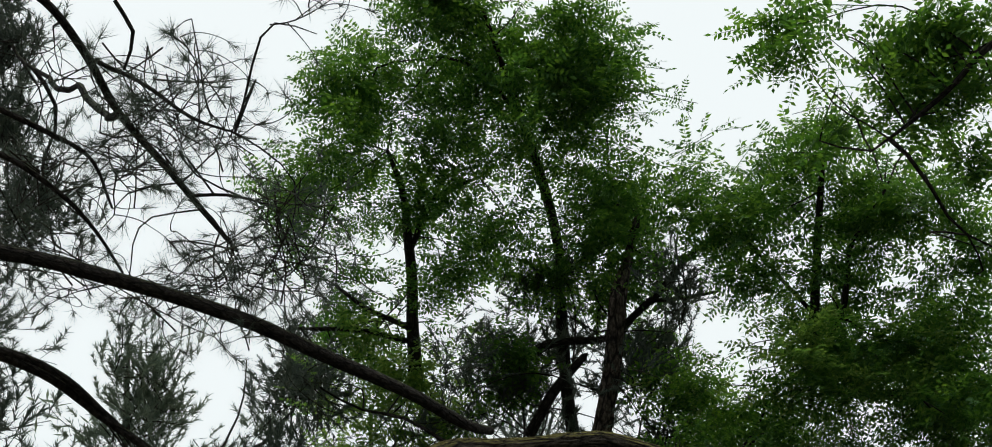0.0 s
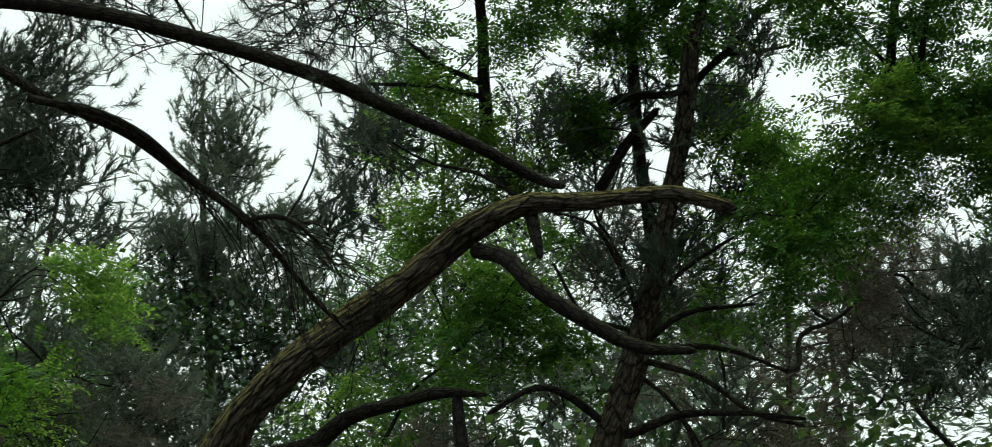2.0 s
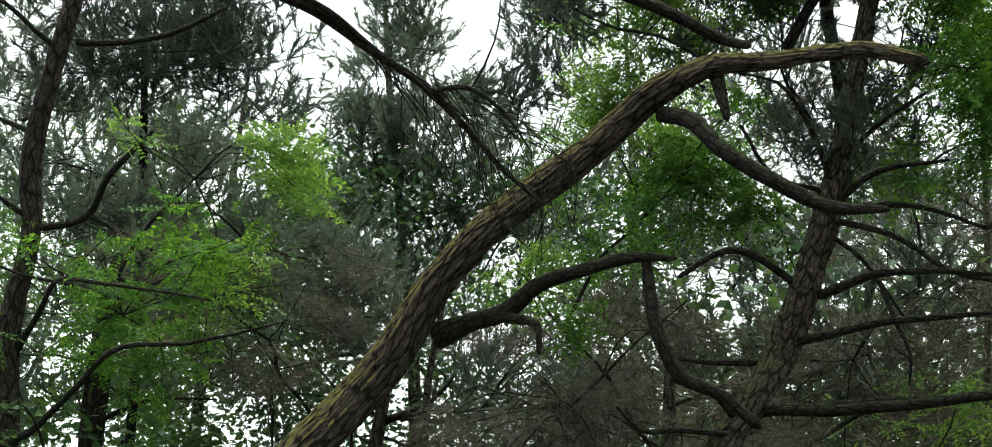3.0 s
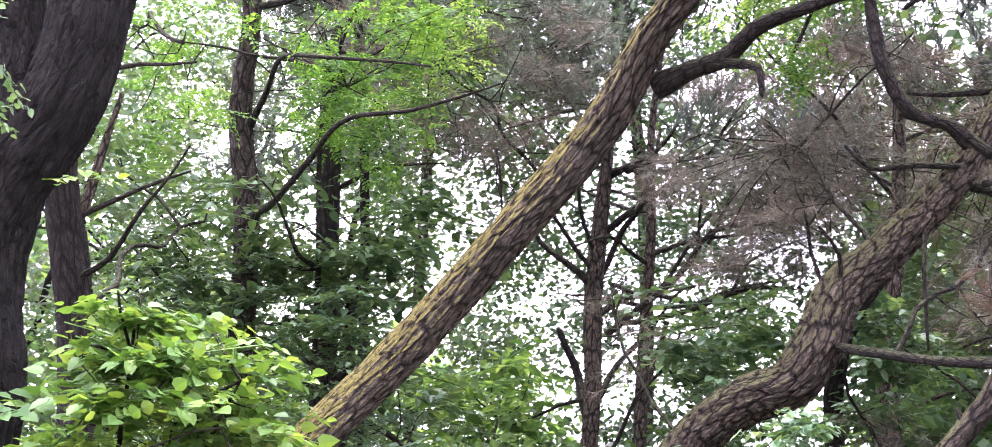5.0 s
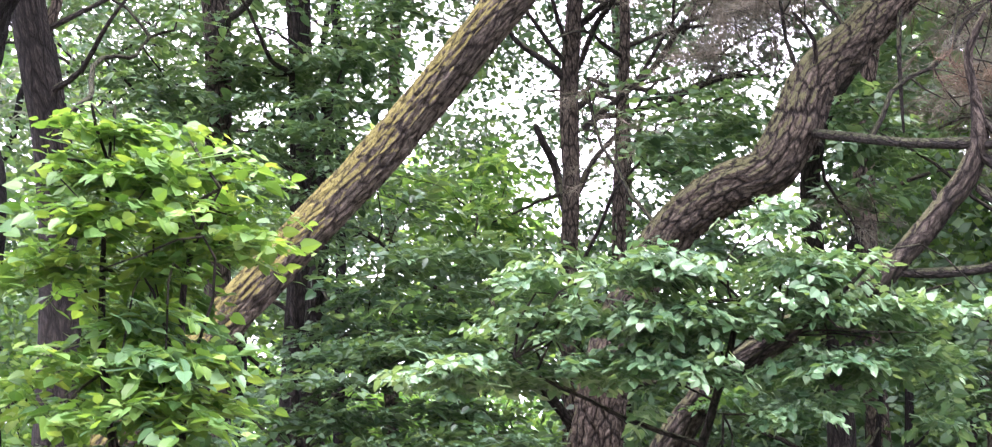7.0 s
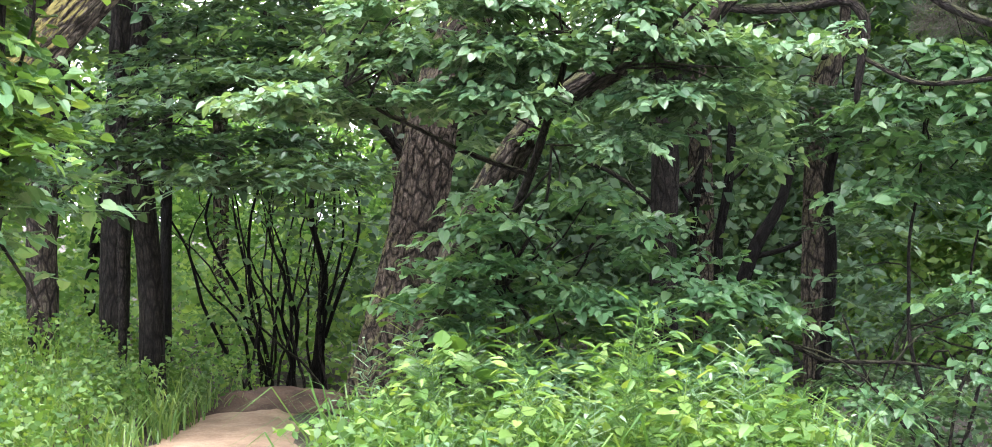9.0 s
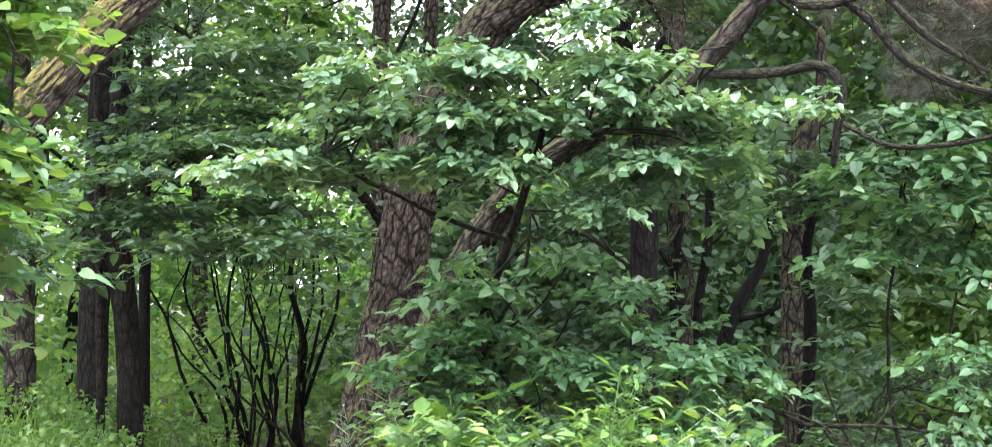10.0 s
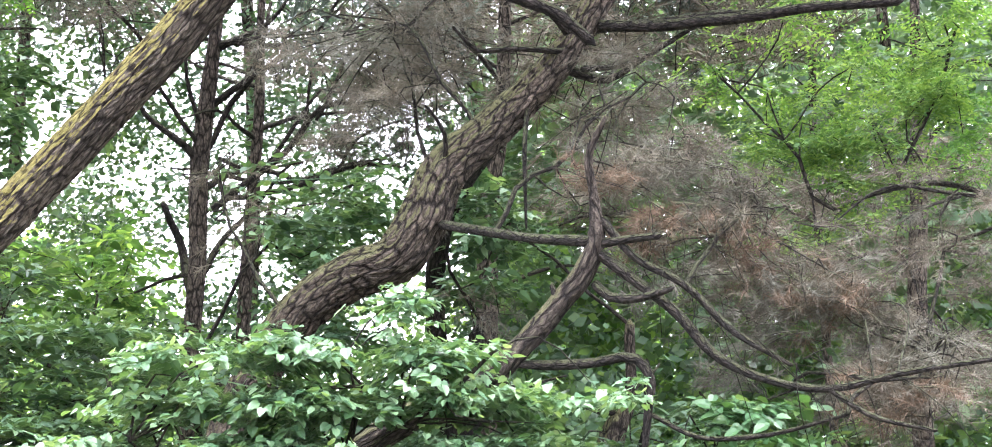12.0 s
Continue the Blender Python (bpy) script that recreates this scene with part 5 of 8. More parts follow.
locust.clump(LOCUST_FRESH, (0.57, 12.30, 7.09), (0.42, 0.50, 0.26), 16, tier=0.3, open_=-0.06, size=0.9)
locust.clump(LOCUST, (1.75, 11.68, 7.67), (0.93, 0.50, 0.36), 38, tier=0.3, open_=-0.06, size=0.9)
locust.clump(LOCUST, (2.37, 11.65, 7.52), (0.47, 0.50, 0.31), 17, tier=0.3, open_=-0.06, size=0.9)
locust.clump(LOCUST, (1.37, 11.91, 7.30), (0.52, 0.50, 0.26), 15, tier=0.3, open_=-0.06, size=0.9)
locust.clump(LOCUST, (0.88, 12.22, 6.73), (0.41, 0.50, 0.21), 11, tier=0.3, open_=-0.06, size=0.9)
locust.clump(LOCUST_FRESH, (3.94, 10.62, 8.51), (0.57, 0.50, 0.47), 28, tier=0.3, open_=-0.06, size=0.9)
locust.clump(LOCUST, (4.34, 10.72, 8.13), (0.41, 0.50, 0.41), 20, tier=0.3, open_=-0.06, size=0.9)
locust.clump(LOCUST_FRESH, (1.21, 11.74, 8.31), (0.64, 0.50, 0.48), 20, tier=0.3, open_=-0.06, size=0.9)
locust.clump(LOCUST, (1.77, 11.87, 7.96), (0.64, 0.50, 0.32), 17, tier=0.3, open_=-0.06, size=0.9)
locust.clump(LOCUST, (0.80, 12.03, 7.83), (0.42, 0.50, 0.32), 10, tier=0.3, open_=-0.06, size=0.9)
locust.clump(LOCUST, (3.22, 11.62, 7.85), (0.80, 0.50, 0.27), 17, tier=0.3, open_=-0.06, size=0.9)
locust.clump(LOCUST, (3.68, 11.23, 8.28), (0.53, 0.50, 0.32), 12, tier=0.3, open_=-0.06, size=0.9)
locust.clump(LOCUST, (2.46, 11.53, 8.32), (0.37, 0.50, 0.32), 10, tier=0.3, open_=-0.06, size=0.9)

side_locust = Tree("locust_tree", (5.87, 11.60, 0.00), "locust tree with light feathery foliage beside the dry pine", "tree")
side_locust.limb("trunk", [(5.87, 11.60, 0.00, 0.060), (5.70, 11.53, 3.46, 0.046), (5.70, 11.20, 4.87, 0.035), (5.56, 10.87, 6.01, 0.030), (5.01, 10.82, 6.74, 0.020)], BARK_TWIG, sides=10, step=0.12)
side_locust.limb("branch", [(5.71, 11.36, 4.26, 0.025), (5.21, 11.34, 4.41, 0.022), (4.75, 11.31, 4.44, 0.020), (4.41, 11.35, 4.36, 0.012), (4.12, 11.38, 4.26, 0.007)], BARK_TWIG, sides=7, step=0.1, wobble=0.02)
side_locust.limb("branch", [(4.62, 11.35, 4.50, 0.015), (4.94, 11.26, 5.13, 0.015), (5.12, 11.23, 5.63, 0.013)], BARK_TWIG, sides=7, step=0.1, wobble=0.02)
side_locust.limb("branch", [(4.99, 10.60, 4.14, 0.016), (4.68, 10.60, 4.20, 0.015), (4.31, 10.60, 4.25, 0.013), (4.02, 10.60, 4.15, 0.010), (3.83, 10.60, 4.01, 0.006)], BARK_TWIG, sides=7, step=0.1, wobble=0.03)
side_locust.limb("branch", [(4.28, 10.60, 3.97, 0.007), (4.48, 10.60, 4.08, 0.011), (4.77, 10.60, 4.18, 0.013)], BARK_TWIG, sides=7, step=0.1, wobble=0.03)
side_locust.limb("branch", [(4.73, 10.20, 3.68, 0.012), (4.06, 10.20, 3.70, 0.012), (3.71, 10.20, 3.64, 0.011), (3.31, 10.20, 3.60, 0.009), (2.99, 10.20, 3.62, 0.004)], BARK_TWIG, sides=7, step=0.1, wobble=0.03)
side_locust.clump(LOCUST_FRESH, (3.31, 11.73, 5.46), (0.55, 0.70, 0.30), 13, tier=0.3, open_=-0.06, size=0.9)
side_locust.clump(LOCUST_FRESH, (4.14, 11.52, 5.30), (0.80, 0.70, 0.40), 37, tier=0.3, open_=-0.06, size=0.9)
side_locust.clump(LOCUST_FRESH, (4.80, 11.28, 5.23), (0.65, 0.70, 0.45), 37, tier=0.3, open_=-0.06, size=0.9)
side_locust.clump(LOCUST_FRESH, (3.83, 11.76, 4.86), (0.55, 0.70, 0.30), 19, tier=0.3, open_=-0.06, size=0.9)
side_locust.clump(LOCUST_FRESH, (4.51, 11.54, 4.75), (0.60, 0.70, 0.30), 22, tier=0.3, open_=-0.06, size=0.9)
side_locust.clump(LOCUST, (5.16, 11.23, 4.87), (0.30, 0.70, 0.60), 18, tier=0.3, open_=-0.06, size=0.9)
side_locust.clump(LOCUST_FRESH, (4.20, 11.81, 4.12), (0.45, 0.70, 0.30), 10, tier=0.3, open_=-0.06, size=0.9)
side_locust.clump(LOCUST_FRESH, (3.90, 11.44, 5.78), (0.60, 0.70, 0.25), 15, tier=0.3, open_=-0.06, size=0.9)
side_locust.clump(LOCUST_FRESH, (4.76, 11.20, 5.06), (0.40, 0.50, 0.35), 20, tier=0.3, open_=-0.06, size=0.9)
side_locust.clump(LOCUST_FRESH, (4.97, 11.00, 5.59), (0.50, 0.50, 0.30), 18, tier=0.3, open_=-0.06, size=0.9)
side_locust.clump(LOCUST_FRESH, (4.17, 11.40, 4.27), (0.50, 0.50, 0.25), 14, tier=0.3, open_=-0.06, size=0.9)
side_locust.clump(LOCUST_FRESH, (3.82, 11.40, 4.81), (0.50, 0.50, 0.30), 16, tier=0.3, open_=-0.06, size=0.9)
side_locust.clump(LOCUST_FRESH, (4.61, 11.30, 4.59), (0.40, 0.50, 0.30), 14, tier=0.3, open_=-0.06, size=0.9)

grey_pine = Tree("pine_tree", (-0.51, 19.37, 0.00), "tall grey-green pine with upright shoots", "tree")
grey_pine.limb("trunk", [(-0.51, 19.37, 0.00, 0.085), (-0.51, 19.37, 9.66, 0.074), (-0.72, 18.75, 10.97, 0.057), (-0.94, 17.88, 12.52, 0.041), (-1.03, 17.26, 13.47, 0.020)], BARK_PINE, sides=18, step=0.1, ridge=0.14)
grey_pine.clump(PINE_GREY, (-0.97, 16.98, 12.99), (0.32, 0.60, 0.48), 10, size=1.5, twigs=1)
grey_pine.clump(PINE_GREY, (-0.72, 17.45, 12.28), (0.64, 0.60, 0.56), 24, size=1.5, twigs=1)
grey_pine.clump(PINE_GREY, (-0.52, 17.16, 12.76), (0.40, 0.60, 0.32), 8, size=1.5, twigs=1)
grey_pine.clump(PINE_GREY, (-0.51, 17.93, 11.47), (0.88, 0.60, 0.72), 39, size=1.5, twigs=1)
grey_pine.clump(PINE_GREY, (0.10, 17.69, 11.92), (0.48, 0.60, 0.48), 14, size=1.5, twigs=1)
grey_pine.clump(PINE_GREY, (-1.23, 17.85, 11.55), (0.64, 0.60, 0.64), 24, size=1.5, twigs=1)
grey_pine.clump(PINE_GREY, (-1.56, 18.32, 10.61), (0.96, 0.60, 0.72), 34, size=1.5, twigs=1)
grey_pine.clump(PINE_GREY, (0.17, 18.29, 10.80), (0.88, 0.60, 0.80), 34, size=1.5, twigs=1)
grey_pine.clump(PINE_GREY, (0.59, 17.82, 11.66), (0.40, 0.60, 0.40), 9, size=1.5, twigs=1)
grey_pine.clump(PINE_GREY, (-0.41, 18.72, 9.90), (1.20, 0.60, 0.72), 32, size=1.5, twigs=1)
grey_pine.clump(PINE_GREY, (0.70, 17.41, 12.35), (0.24, 0.60, 0.32), 4, size=1.5, twigs=1)
grey_pine.clump(PINE_GREY, (0.66, 18.38, 10.60), (0.48, 0.60, 0.48), 10, size=1.5, twigs=1)

left_pine = Tree("pine_tree", (-3.18, 15.69, 0.00), "dense dark pine crown", "tree")
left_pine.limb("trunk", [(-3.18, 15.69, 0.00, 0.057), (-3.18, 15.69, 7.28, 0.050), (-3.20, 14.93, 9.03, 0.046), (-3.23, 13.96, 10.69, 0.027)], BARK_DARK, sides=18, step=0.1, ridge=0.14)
left_pine.clump(PINE_DENSE, (-2.85, 13.41, 10.73), (1.29, 1.00, 0.39), 44, size=1.4, twigs=1)
left_pine.clump(PINE_DENSE, (-2.25, 13.77, 10.40), (0.50, 1.00, 0.39), 14, size=1.4, twigs=1)
left_pine.clump(PINE_DENSE, (-3.29, 13.86, 9.88), (0.84, 1.00, 0.51), 37, size=1.4, twigs=1)
left_pine.clump(PINE_DENSE, (-2.38, 14.03, 9.90), (0.77, 1.00, 0.39), 26, size=1.4, twigs=1)
left_pine.clump(PINE_DENSE, (-3.72, 13.40, 10.43), (0.39, 1.00, 0.51), 15, size=1.4, twigs=1)
left_pine.clump(PINE_GREY, (-3.09, 14.54, 8.70), (0.90, 1.00, 0.51), 23, size=1.4, twigs=1)
left_pine.clump(PINE_GREY, (-1.95, 15.05, 8.04), (0.77, 1.00, 0.51), 20, size=1.4, twigs=1)
left_pine.clump(PINE_GREY, (-2.40, 13.73, 8.33), (0.54, 0.70, 0.66), 21, size=1.3, twigs=1)
left_pine.clump(PINE_GREY, (-2.70, 13.94, 7.76), (0.36, 0.70, 0.48), 12, size=1.3, twigs=1)
left_pine.clump(PINE_GREY, (-1.15, 14.08, 7.92), (0.60, 0.70, 0.66), 30, size=1.3, twigs=1)
left_pine.clump(PINE_GREY, (-0.75, 14.38, 7.29), (0.73, 0.70, 0.36), 24, size=1.3, twigs=1)
grey_pine.clump(PINE_DENSE, (1.03, 14.91, 11.57), (0.32, 0.80, 0.63), 16, size=1.4, twigs=1)
grey_pine.clump(PINE_DENSE, (1.32, 14.69, 11.87), (0.28, 0.80, 0.28), 8, size=1.4, twigs=1)
curved_pine.clump(PINE_DENSE, (2.48, 10.74, 7.65), (0.29, 0.60, 0.29), 10, twigs=1)
curved_pine.clump(PINE_DENSE, (2.96, 10.68, 7.55), (0.34, 0.60, 0.34), 14, twigs=1)
curved_pine.clump(PINE_DENSE, (3.12, 9.92, 8.66), (0.25, 0.60, 0.39), 10, twigs=1)
curved_pine.clump(PINE_DENSE, (1.89, 10.23, 8.66), (0.29, 0.60, 0.25), 7, twigs=1)
curved_pine.clump(PINE_DENSE, (3.45, 9.59, 8.96), (0.29, 0.60, 0.29), 8, twigs=1)
curved_pine.clump(PINE_DENSE, (0.84, 10.47, 8.51), (0.39, 0.60, 0.39), 12, twigs=1)
dead_pine.clump(PINE_FINE, (2.53, 10.60, 4.98), (0.45, 0.50, 0.40), 12, twigs=3, open_=-0.02)
dead_pine.clump(PINE_FINE, (2.63, 10.40, 4.47), (0.50, 0.50, 0.35), 12, twigs=3, open_=-0.02)
dead_pine.clump(PINE_FINE, (2.23, 10.20, 4.19), (0.35, 0.50, 0.25), 8, twigs=3, open_=-0.02)
dead_pine.clump(PINE_FINE, (3.97, 9.50, 2.89), (0.50, 0.50, 0.35), 14, twigs=3, open_=-0.02)
dead_pine.clump(PINE_FINE, (3.98, 9.50, 2.54), (0.50, 0.50, 0.30), 12, twigs=3, open_=-0.02)
dead_pine.clump(PINE_FINE, (3.05, 10.10, 3.96), (0.50, 0.50, 0.25), 10, twigs=3, open_=-0.02)
dead_pine.clump(PINE_FINE, (3.50, 9.70, 3.25), (0.50, 0.50, 0.30), 12, twigs=3, open_=-0.02)
dead_pine.clump(PINE_RUST, (2.38, 9.85, 3.81), (0.28, 0.45, 0.14), 6, twigs=2, open_=-0.02)
dead_pine.clump(PINE_RUST, (3.37, 9.55, 3.28), (0.30, 0.45, 0.20), 7, twigs=2, open_=-0.02)
dead_pine.clump(PINE_RUST, (2.91, 9.75, 3.46), (0.30, 0.45, 0.15), 5, twigs=2, open_=-0.02)
dead_pine.clump(PINE_RUST, (1.94, 9.80, 4.15), (0.25, 0.45, 0.12), 4, twigs=2, open_=-0.02)
dead_pine.clump(PINE_RUST, (3.69, 9.35, 2.64), (0.30, 0.45, 0.15), 5, twigs=2, open_=-0.02)
dead_pine.clump(PINE_RUST, (2.83, 9.85, 3.64), (0.25, 0.45, 0.12), 4, twigs=2, open_=-0.02)
curved_pine.clump(PINE_DRY, (5.07, 11.24, 8.18), (0.93, 0.80, 0.38), 18, size=1.2, twigs=2)
curved_pine.clump(PINE_DENSE, (5.80, 11.04, 7.90), (0.82, 0.80, 0.38), 14, size=1.2, twigs=2)
curved_pine.clump(PINE_DRY, (4.86, 11.58, 7.73), (0.76, 0.80, 0.44), 22, size=1.2, twigs=2)
curved_pine.clump(PINE_DENSE, (6.07, 11.18, 7.40), (0.71, 0.80, 0.44), 16, size=1.2, twigs=2)
curved_pine.clump(PINE_DRY, (2.65, 11.96, 8.33), (0.38, 0.80, 0.33), 12, size=1.2, twigs=2)
curved_pine.clump(PINE_DENSE, (3.83, 11.82, 8.00), (0.55, 0.80, 0.44), 16, size=1.2, twigs=2)
forking_tree.clump(PINE_FINE, (-2.08, 13.68, 7.33), (1.11, 0.80, 0.76), 16, size=1.25, twigs=3, tier=0.4, open_=-0.05)
forking_tree.clump(PINE_FINE, (-1.38, 13.68, 7.55), (0.99, 0.80, 0.53), 15, size=1.25, twigs=3, tier=0.4, open_=-0.05)
forking_tree.clump(PINE_FINE, (-1.12, 14.01, 6.79), (0.58, 0.80, 0.70), 6, size=1.25, twigs=3, tier=0.4, open_=-0.05)
forking_tree.clump(PINE_FINE, (-2.81, 13.42, 7.63), (0.53, 0.80, 0.29), 6, size=1.25, twigs=3, tier=0.4, open_=-0.05)
forking_tree.clump(PINE_FINE, (-1.55, 14.20, 6.13), (0.35, 0.80, 0.47), 3, size=1.25, twigs=3, tier=0.4, open_=-0.05)
forking_tree.clump(PINE_FINE, (-1.88, 14.01, 6.57), (0.47, 0.80, 0.35), 4, size=1.25, twigs=3, tier=0.4, open_=-0.05)
forking_tree.clump(PINE_FINE, (0.93, 14.60, 6.37), (0.70, 0.50, 0.50), 12, size=1.25, twigs=3, open_=-0.05)
forking_tree.clump(PINE_FINE, (0.68, 14.60, 5.62), (0.60, 0.50, 0.40), 10, size=1.25, twigs=3, open_=-0.05)
forking_tree.clump(PINE_FINE, (1.14, 14.40, 5.81), (0.50, 0.50, 0.50), 10, size=1.25, twigs=3, open_=-0.05)
forking_tree.clump(PINE_FINE, (0.22, 14.80, 6.61), (0.60, 0.50, 0.40), 9, size=1.25, twigs=3, open_=-0.05)
forking_tree.clump(PINE_FINE, (1.45, 14.40, 6.62), (0.50, 0.50, 0.50), 10, size=1.25, twigs=3, open_=-0.05)

curved_pine.clump(PINE_FINE, (0.91, 12.19, 5.99), (0.96, 0.50, 0.56), 9, twigs=5, open_=-0.02)
curved_pine.clump(PINE_FINE, (0.51, 12.38, 5.49), (0.76, 0.50, 0.56), 10, twigs=5, open_=-0.02)
curved_pine.clump(PINE_FINE, (1.33, 12.30, 5.54), (0.86, 0.50, 0.66), 15, twigs=5, open_=-0.02)
curved_pine.clump(PINE_FINE, (0.17, 12.27, 5.83), (0.35, 0.50, 0.30), 5, twigs=5, open_=-0.02)
curved_pine.clump(PINE_FINE, (-0.46, 12.58, 4.79), (0.30, 0.50, 0.20), 2, twigs=5, open_=-0.02)
curved_pine.clump(PINE_FINE, (-0.32, 12.67, 4.45), (0.20, 0.50, 0.30), 2, twigs=5, open_=-0.02)
curved_pine.clump(PINE_FINE, (1.63, 11.90, 6.53), (0.41, 0.50, 0.41), 8, twigs=5, open_=-0.02)
dead_pine.clump(PINE_FINE, (2.62, 10.05, 4.24), (0.60, 0.60, 0.36), 9, twigs=3, open_=-0.02)
dead_pine.clump(PINE_FINE, (3.10, 10.08, 3.53), (0.95, 0.60, 0.44), 24, twigs=3, open_=-0.02)
dead_pine.clump(PINE_FINE, (3.60, 9.98, 3.21), (1.03, 0.60, 0.52), 24, twigs=3, open_=-0.02)
dead_pine.clump(PINE_FINE, (4.09, 9.79, 3.30), (0.80, 0.60, 0.60), 22, twigs=3, open_=-0.02)
dead_pine.clump(PINE_FINE, (2.79, 10.10, 3.88), (0.48, 0.60, 0.24), 7, twigs=3, open_=-0.02)
dead_pine.clump(PINE_FINE, (4.23, 9.62, 3.85), (0.56, 0.60, 0.36), 7, twigs=3, open_=-0.02)
dead_pine.clump(PINE_FINE, (3.92, 9.93, 2.75), (0.80, 0.60, 0.36), 13, twigs=3, open_=-0.02)
dead_pine.clump(PINE_FINE, (2.50, 10.22, 3.60), (0.60, 0.60, 0.36), 7, twigs=3, open_=-0.02)
dead_pine.clump(PINE_FINE, (3.28, 10.14, 2.75), (0.80, 0.60, 0.36), 18, twigs=3, open_=-0.02)
dead_pine.clump(PINE_FINE, (1.58, 12.63, 3.67), (0.30, 0.60, 0.15), 3, twigs=3, open_=-0.02)
dead_pine.clump(PINE_FINE, (0.97, 12.17, 5.72), (0.45, 0.60, 0.30), 8, twigs=3, open_=-0.02)
dead_pine.clump(PINE_FINE, (1.43, 12.26, 5.29), (0.40, 0.60, 0.30), 7, twigs=3, open_=-0.02)
ruddy_tree.clump(PINE_DRY, (3.77, 13.94, 7.18), (1.09, 0.90, 0.54), 14, size=1.5, twigs=2)
ruddy_tree.clump(PINE_DRY, (2.64, 14.35, 6.78), (0.91, 0.90, 0.48), 10, size=1.5, twigs=2)
ruddy_tree.clump(PINE_DENSE, (1.17, 14.54, 6.78), (0.91, 0.90, 0.42), 10, size=1.5, twigs=2)
ruddy_tree.clump(PINE_DENSE, (4.30, 13.54, 7.74), (0.73, 0.90, 0.36), 8, size=1.5, twigs=2)
ruddy_tree.clump(PINE_DRY, (4.49, 13.93, 6.65), (0.73, 0.90, 0.42), 9, size=1.5, twigs=2)
ruddy_tree.clump(PINE_DRY, (4.08, 12.99, 8.96), (0.66, 0.90, 0.48), 3, size=1.5, twigs=2)
ruddy_tree.clump(PINE_DRY, (1.51, 14.30, 7.35), (0.60, 0.90, 0.36), 6, size=1.5, twigs=2)
ruddy_tree.clump(PINE_DENSE, (0.09, 14.56, 6.87), (0.60, 0.90, 0.42), 6, size=1.5, twigs=2)
ruddy_tree.clump(PINE_DRY, (3.12, 13.15, 9.13), (0.54, 0.90, 0.48), 4, size=1.5, twigs=2)

back_pine = Tree("pine_tree", (5.71, 16.11, 0.00), "pine with thin brownish needles behind the dead limbs", "tree")
back_pine.limb("trunk", [(5.71, 16.11, 0.00, 0.048), (5.71, 16.11, 7.19, 0.042), (5.67, 15.38, 8.98, 0.035), (5.49, 14.46, 10.76, 0.021)], BARK_PINE, sides=18, step=0.1, ridge=0.14)
back_pine.clump(PINE_DENSE, (4.26, 15.84, 7.66), (1.36, 1.00, 0.82), 26, size=2.2, twigs=2)
back_pine.clump(PINE_DRY, (5.17, 15.28, 8.33), (1.02, 1.00, 0.82), 16, size=2.2, twigs=2)
ruddy_tree.clump(PINE_DRY, (2.99, 16.29, 7.20), (1.16, 1.00, 0.61), 12, size=2.2, twigs=2)
ruddy_tree.clump(PINE_DRY, (1.67, 16.50, 7.14), (1.23, 1.00, 0.55), 12, size=2.2, twigs=2)
back_pine.clump(PINE_DRY, (5.07, 15.82, 7.06), (1.02, 1.00, 0.68), 16, size=2.2, twigs=2)
back_pine.clump(PINE_DRY, (4.63, 14.92, 9.44), (1.02, 1.00, 0.82), 3, size=2.2, twigs=2)
ruddy_tree.clump(PINE_DENSE, (2.64, 16.07, 7.96), (1.09, 1.00, 0.55), 6, size=2.2, twigs=2)
ruddy_tree.clump(PINE_FINE, (3.31, 14.39, 6.27), (0.91, 1.00, 0.73), 4, size=1.8, twigs=2)
back_pine.clump(PINE_FINE, (4.76, 14.35, 4.97), (1.09, 1.00, 0.60), 10, size=1.8, twigs=2)
back_pine.clump(PINE_FINE, (5.84, 13.90, 5.17), (0.97, 1.00, 0.73), 12, size=1.8, twigs=2)
back_pine.clump(PINE_FINE, (5.98, 14.18, 3.44), (0.91, 1.00, 0.73), 20, size=1.8, twigs=2)
ruddy_tree.clump(PINE_FINE, (3.33, 14.73, 5.06), (0.73, 1.00, 0.54), 8, size=1.8, twigs=2)
ruddy_tree.clump(PINE_FINE, (1.05, 14.70, 6.34), (0.60, 1.00, 0.48), 8, size=1.8, twigs=2)
back_pine.clump(PINE_DENSE, (6.37, 14.27, 9.42), (1.23, 1.00, 0.68), 22, size=2.0, twigs=2)
back_pine.clump(PINE_DENSE, (7.75, 13.83, 8.96), (1.02, 1.00, 0.82), 22, size=2.0, twigs=2)
back_pine.clump(PINE_DENSE, (7.51, 13.45, 9.85), (1.02, 1.00, 0.41), 12, size=2.0, twigs=2)
left_pine.clump(PINE_GREY, (-2.26, 15.25, 7.42), (0.77, 0.90, 0.64), 17, size=1.5, twigs=2)
left_pine.clump(PINE_GREY, (-3.54, 14.54, 8.49), (0.77, 0.90, 0.51), 13, size=1.5, twigs=2)
left_pine.clump(PINE_GREY, (-1.87, 14.95, 8.28), (0.58, 0.90, 0.51), 11, size=1.5, twigs=2)

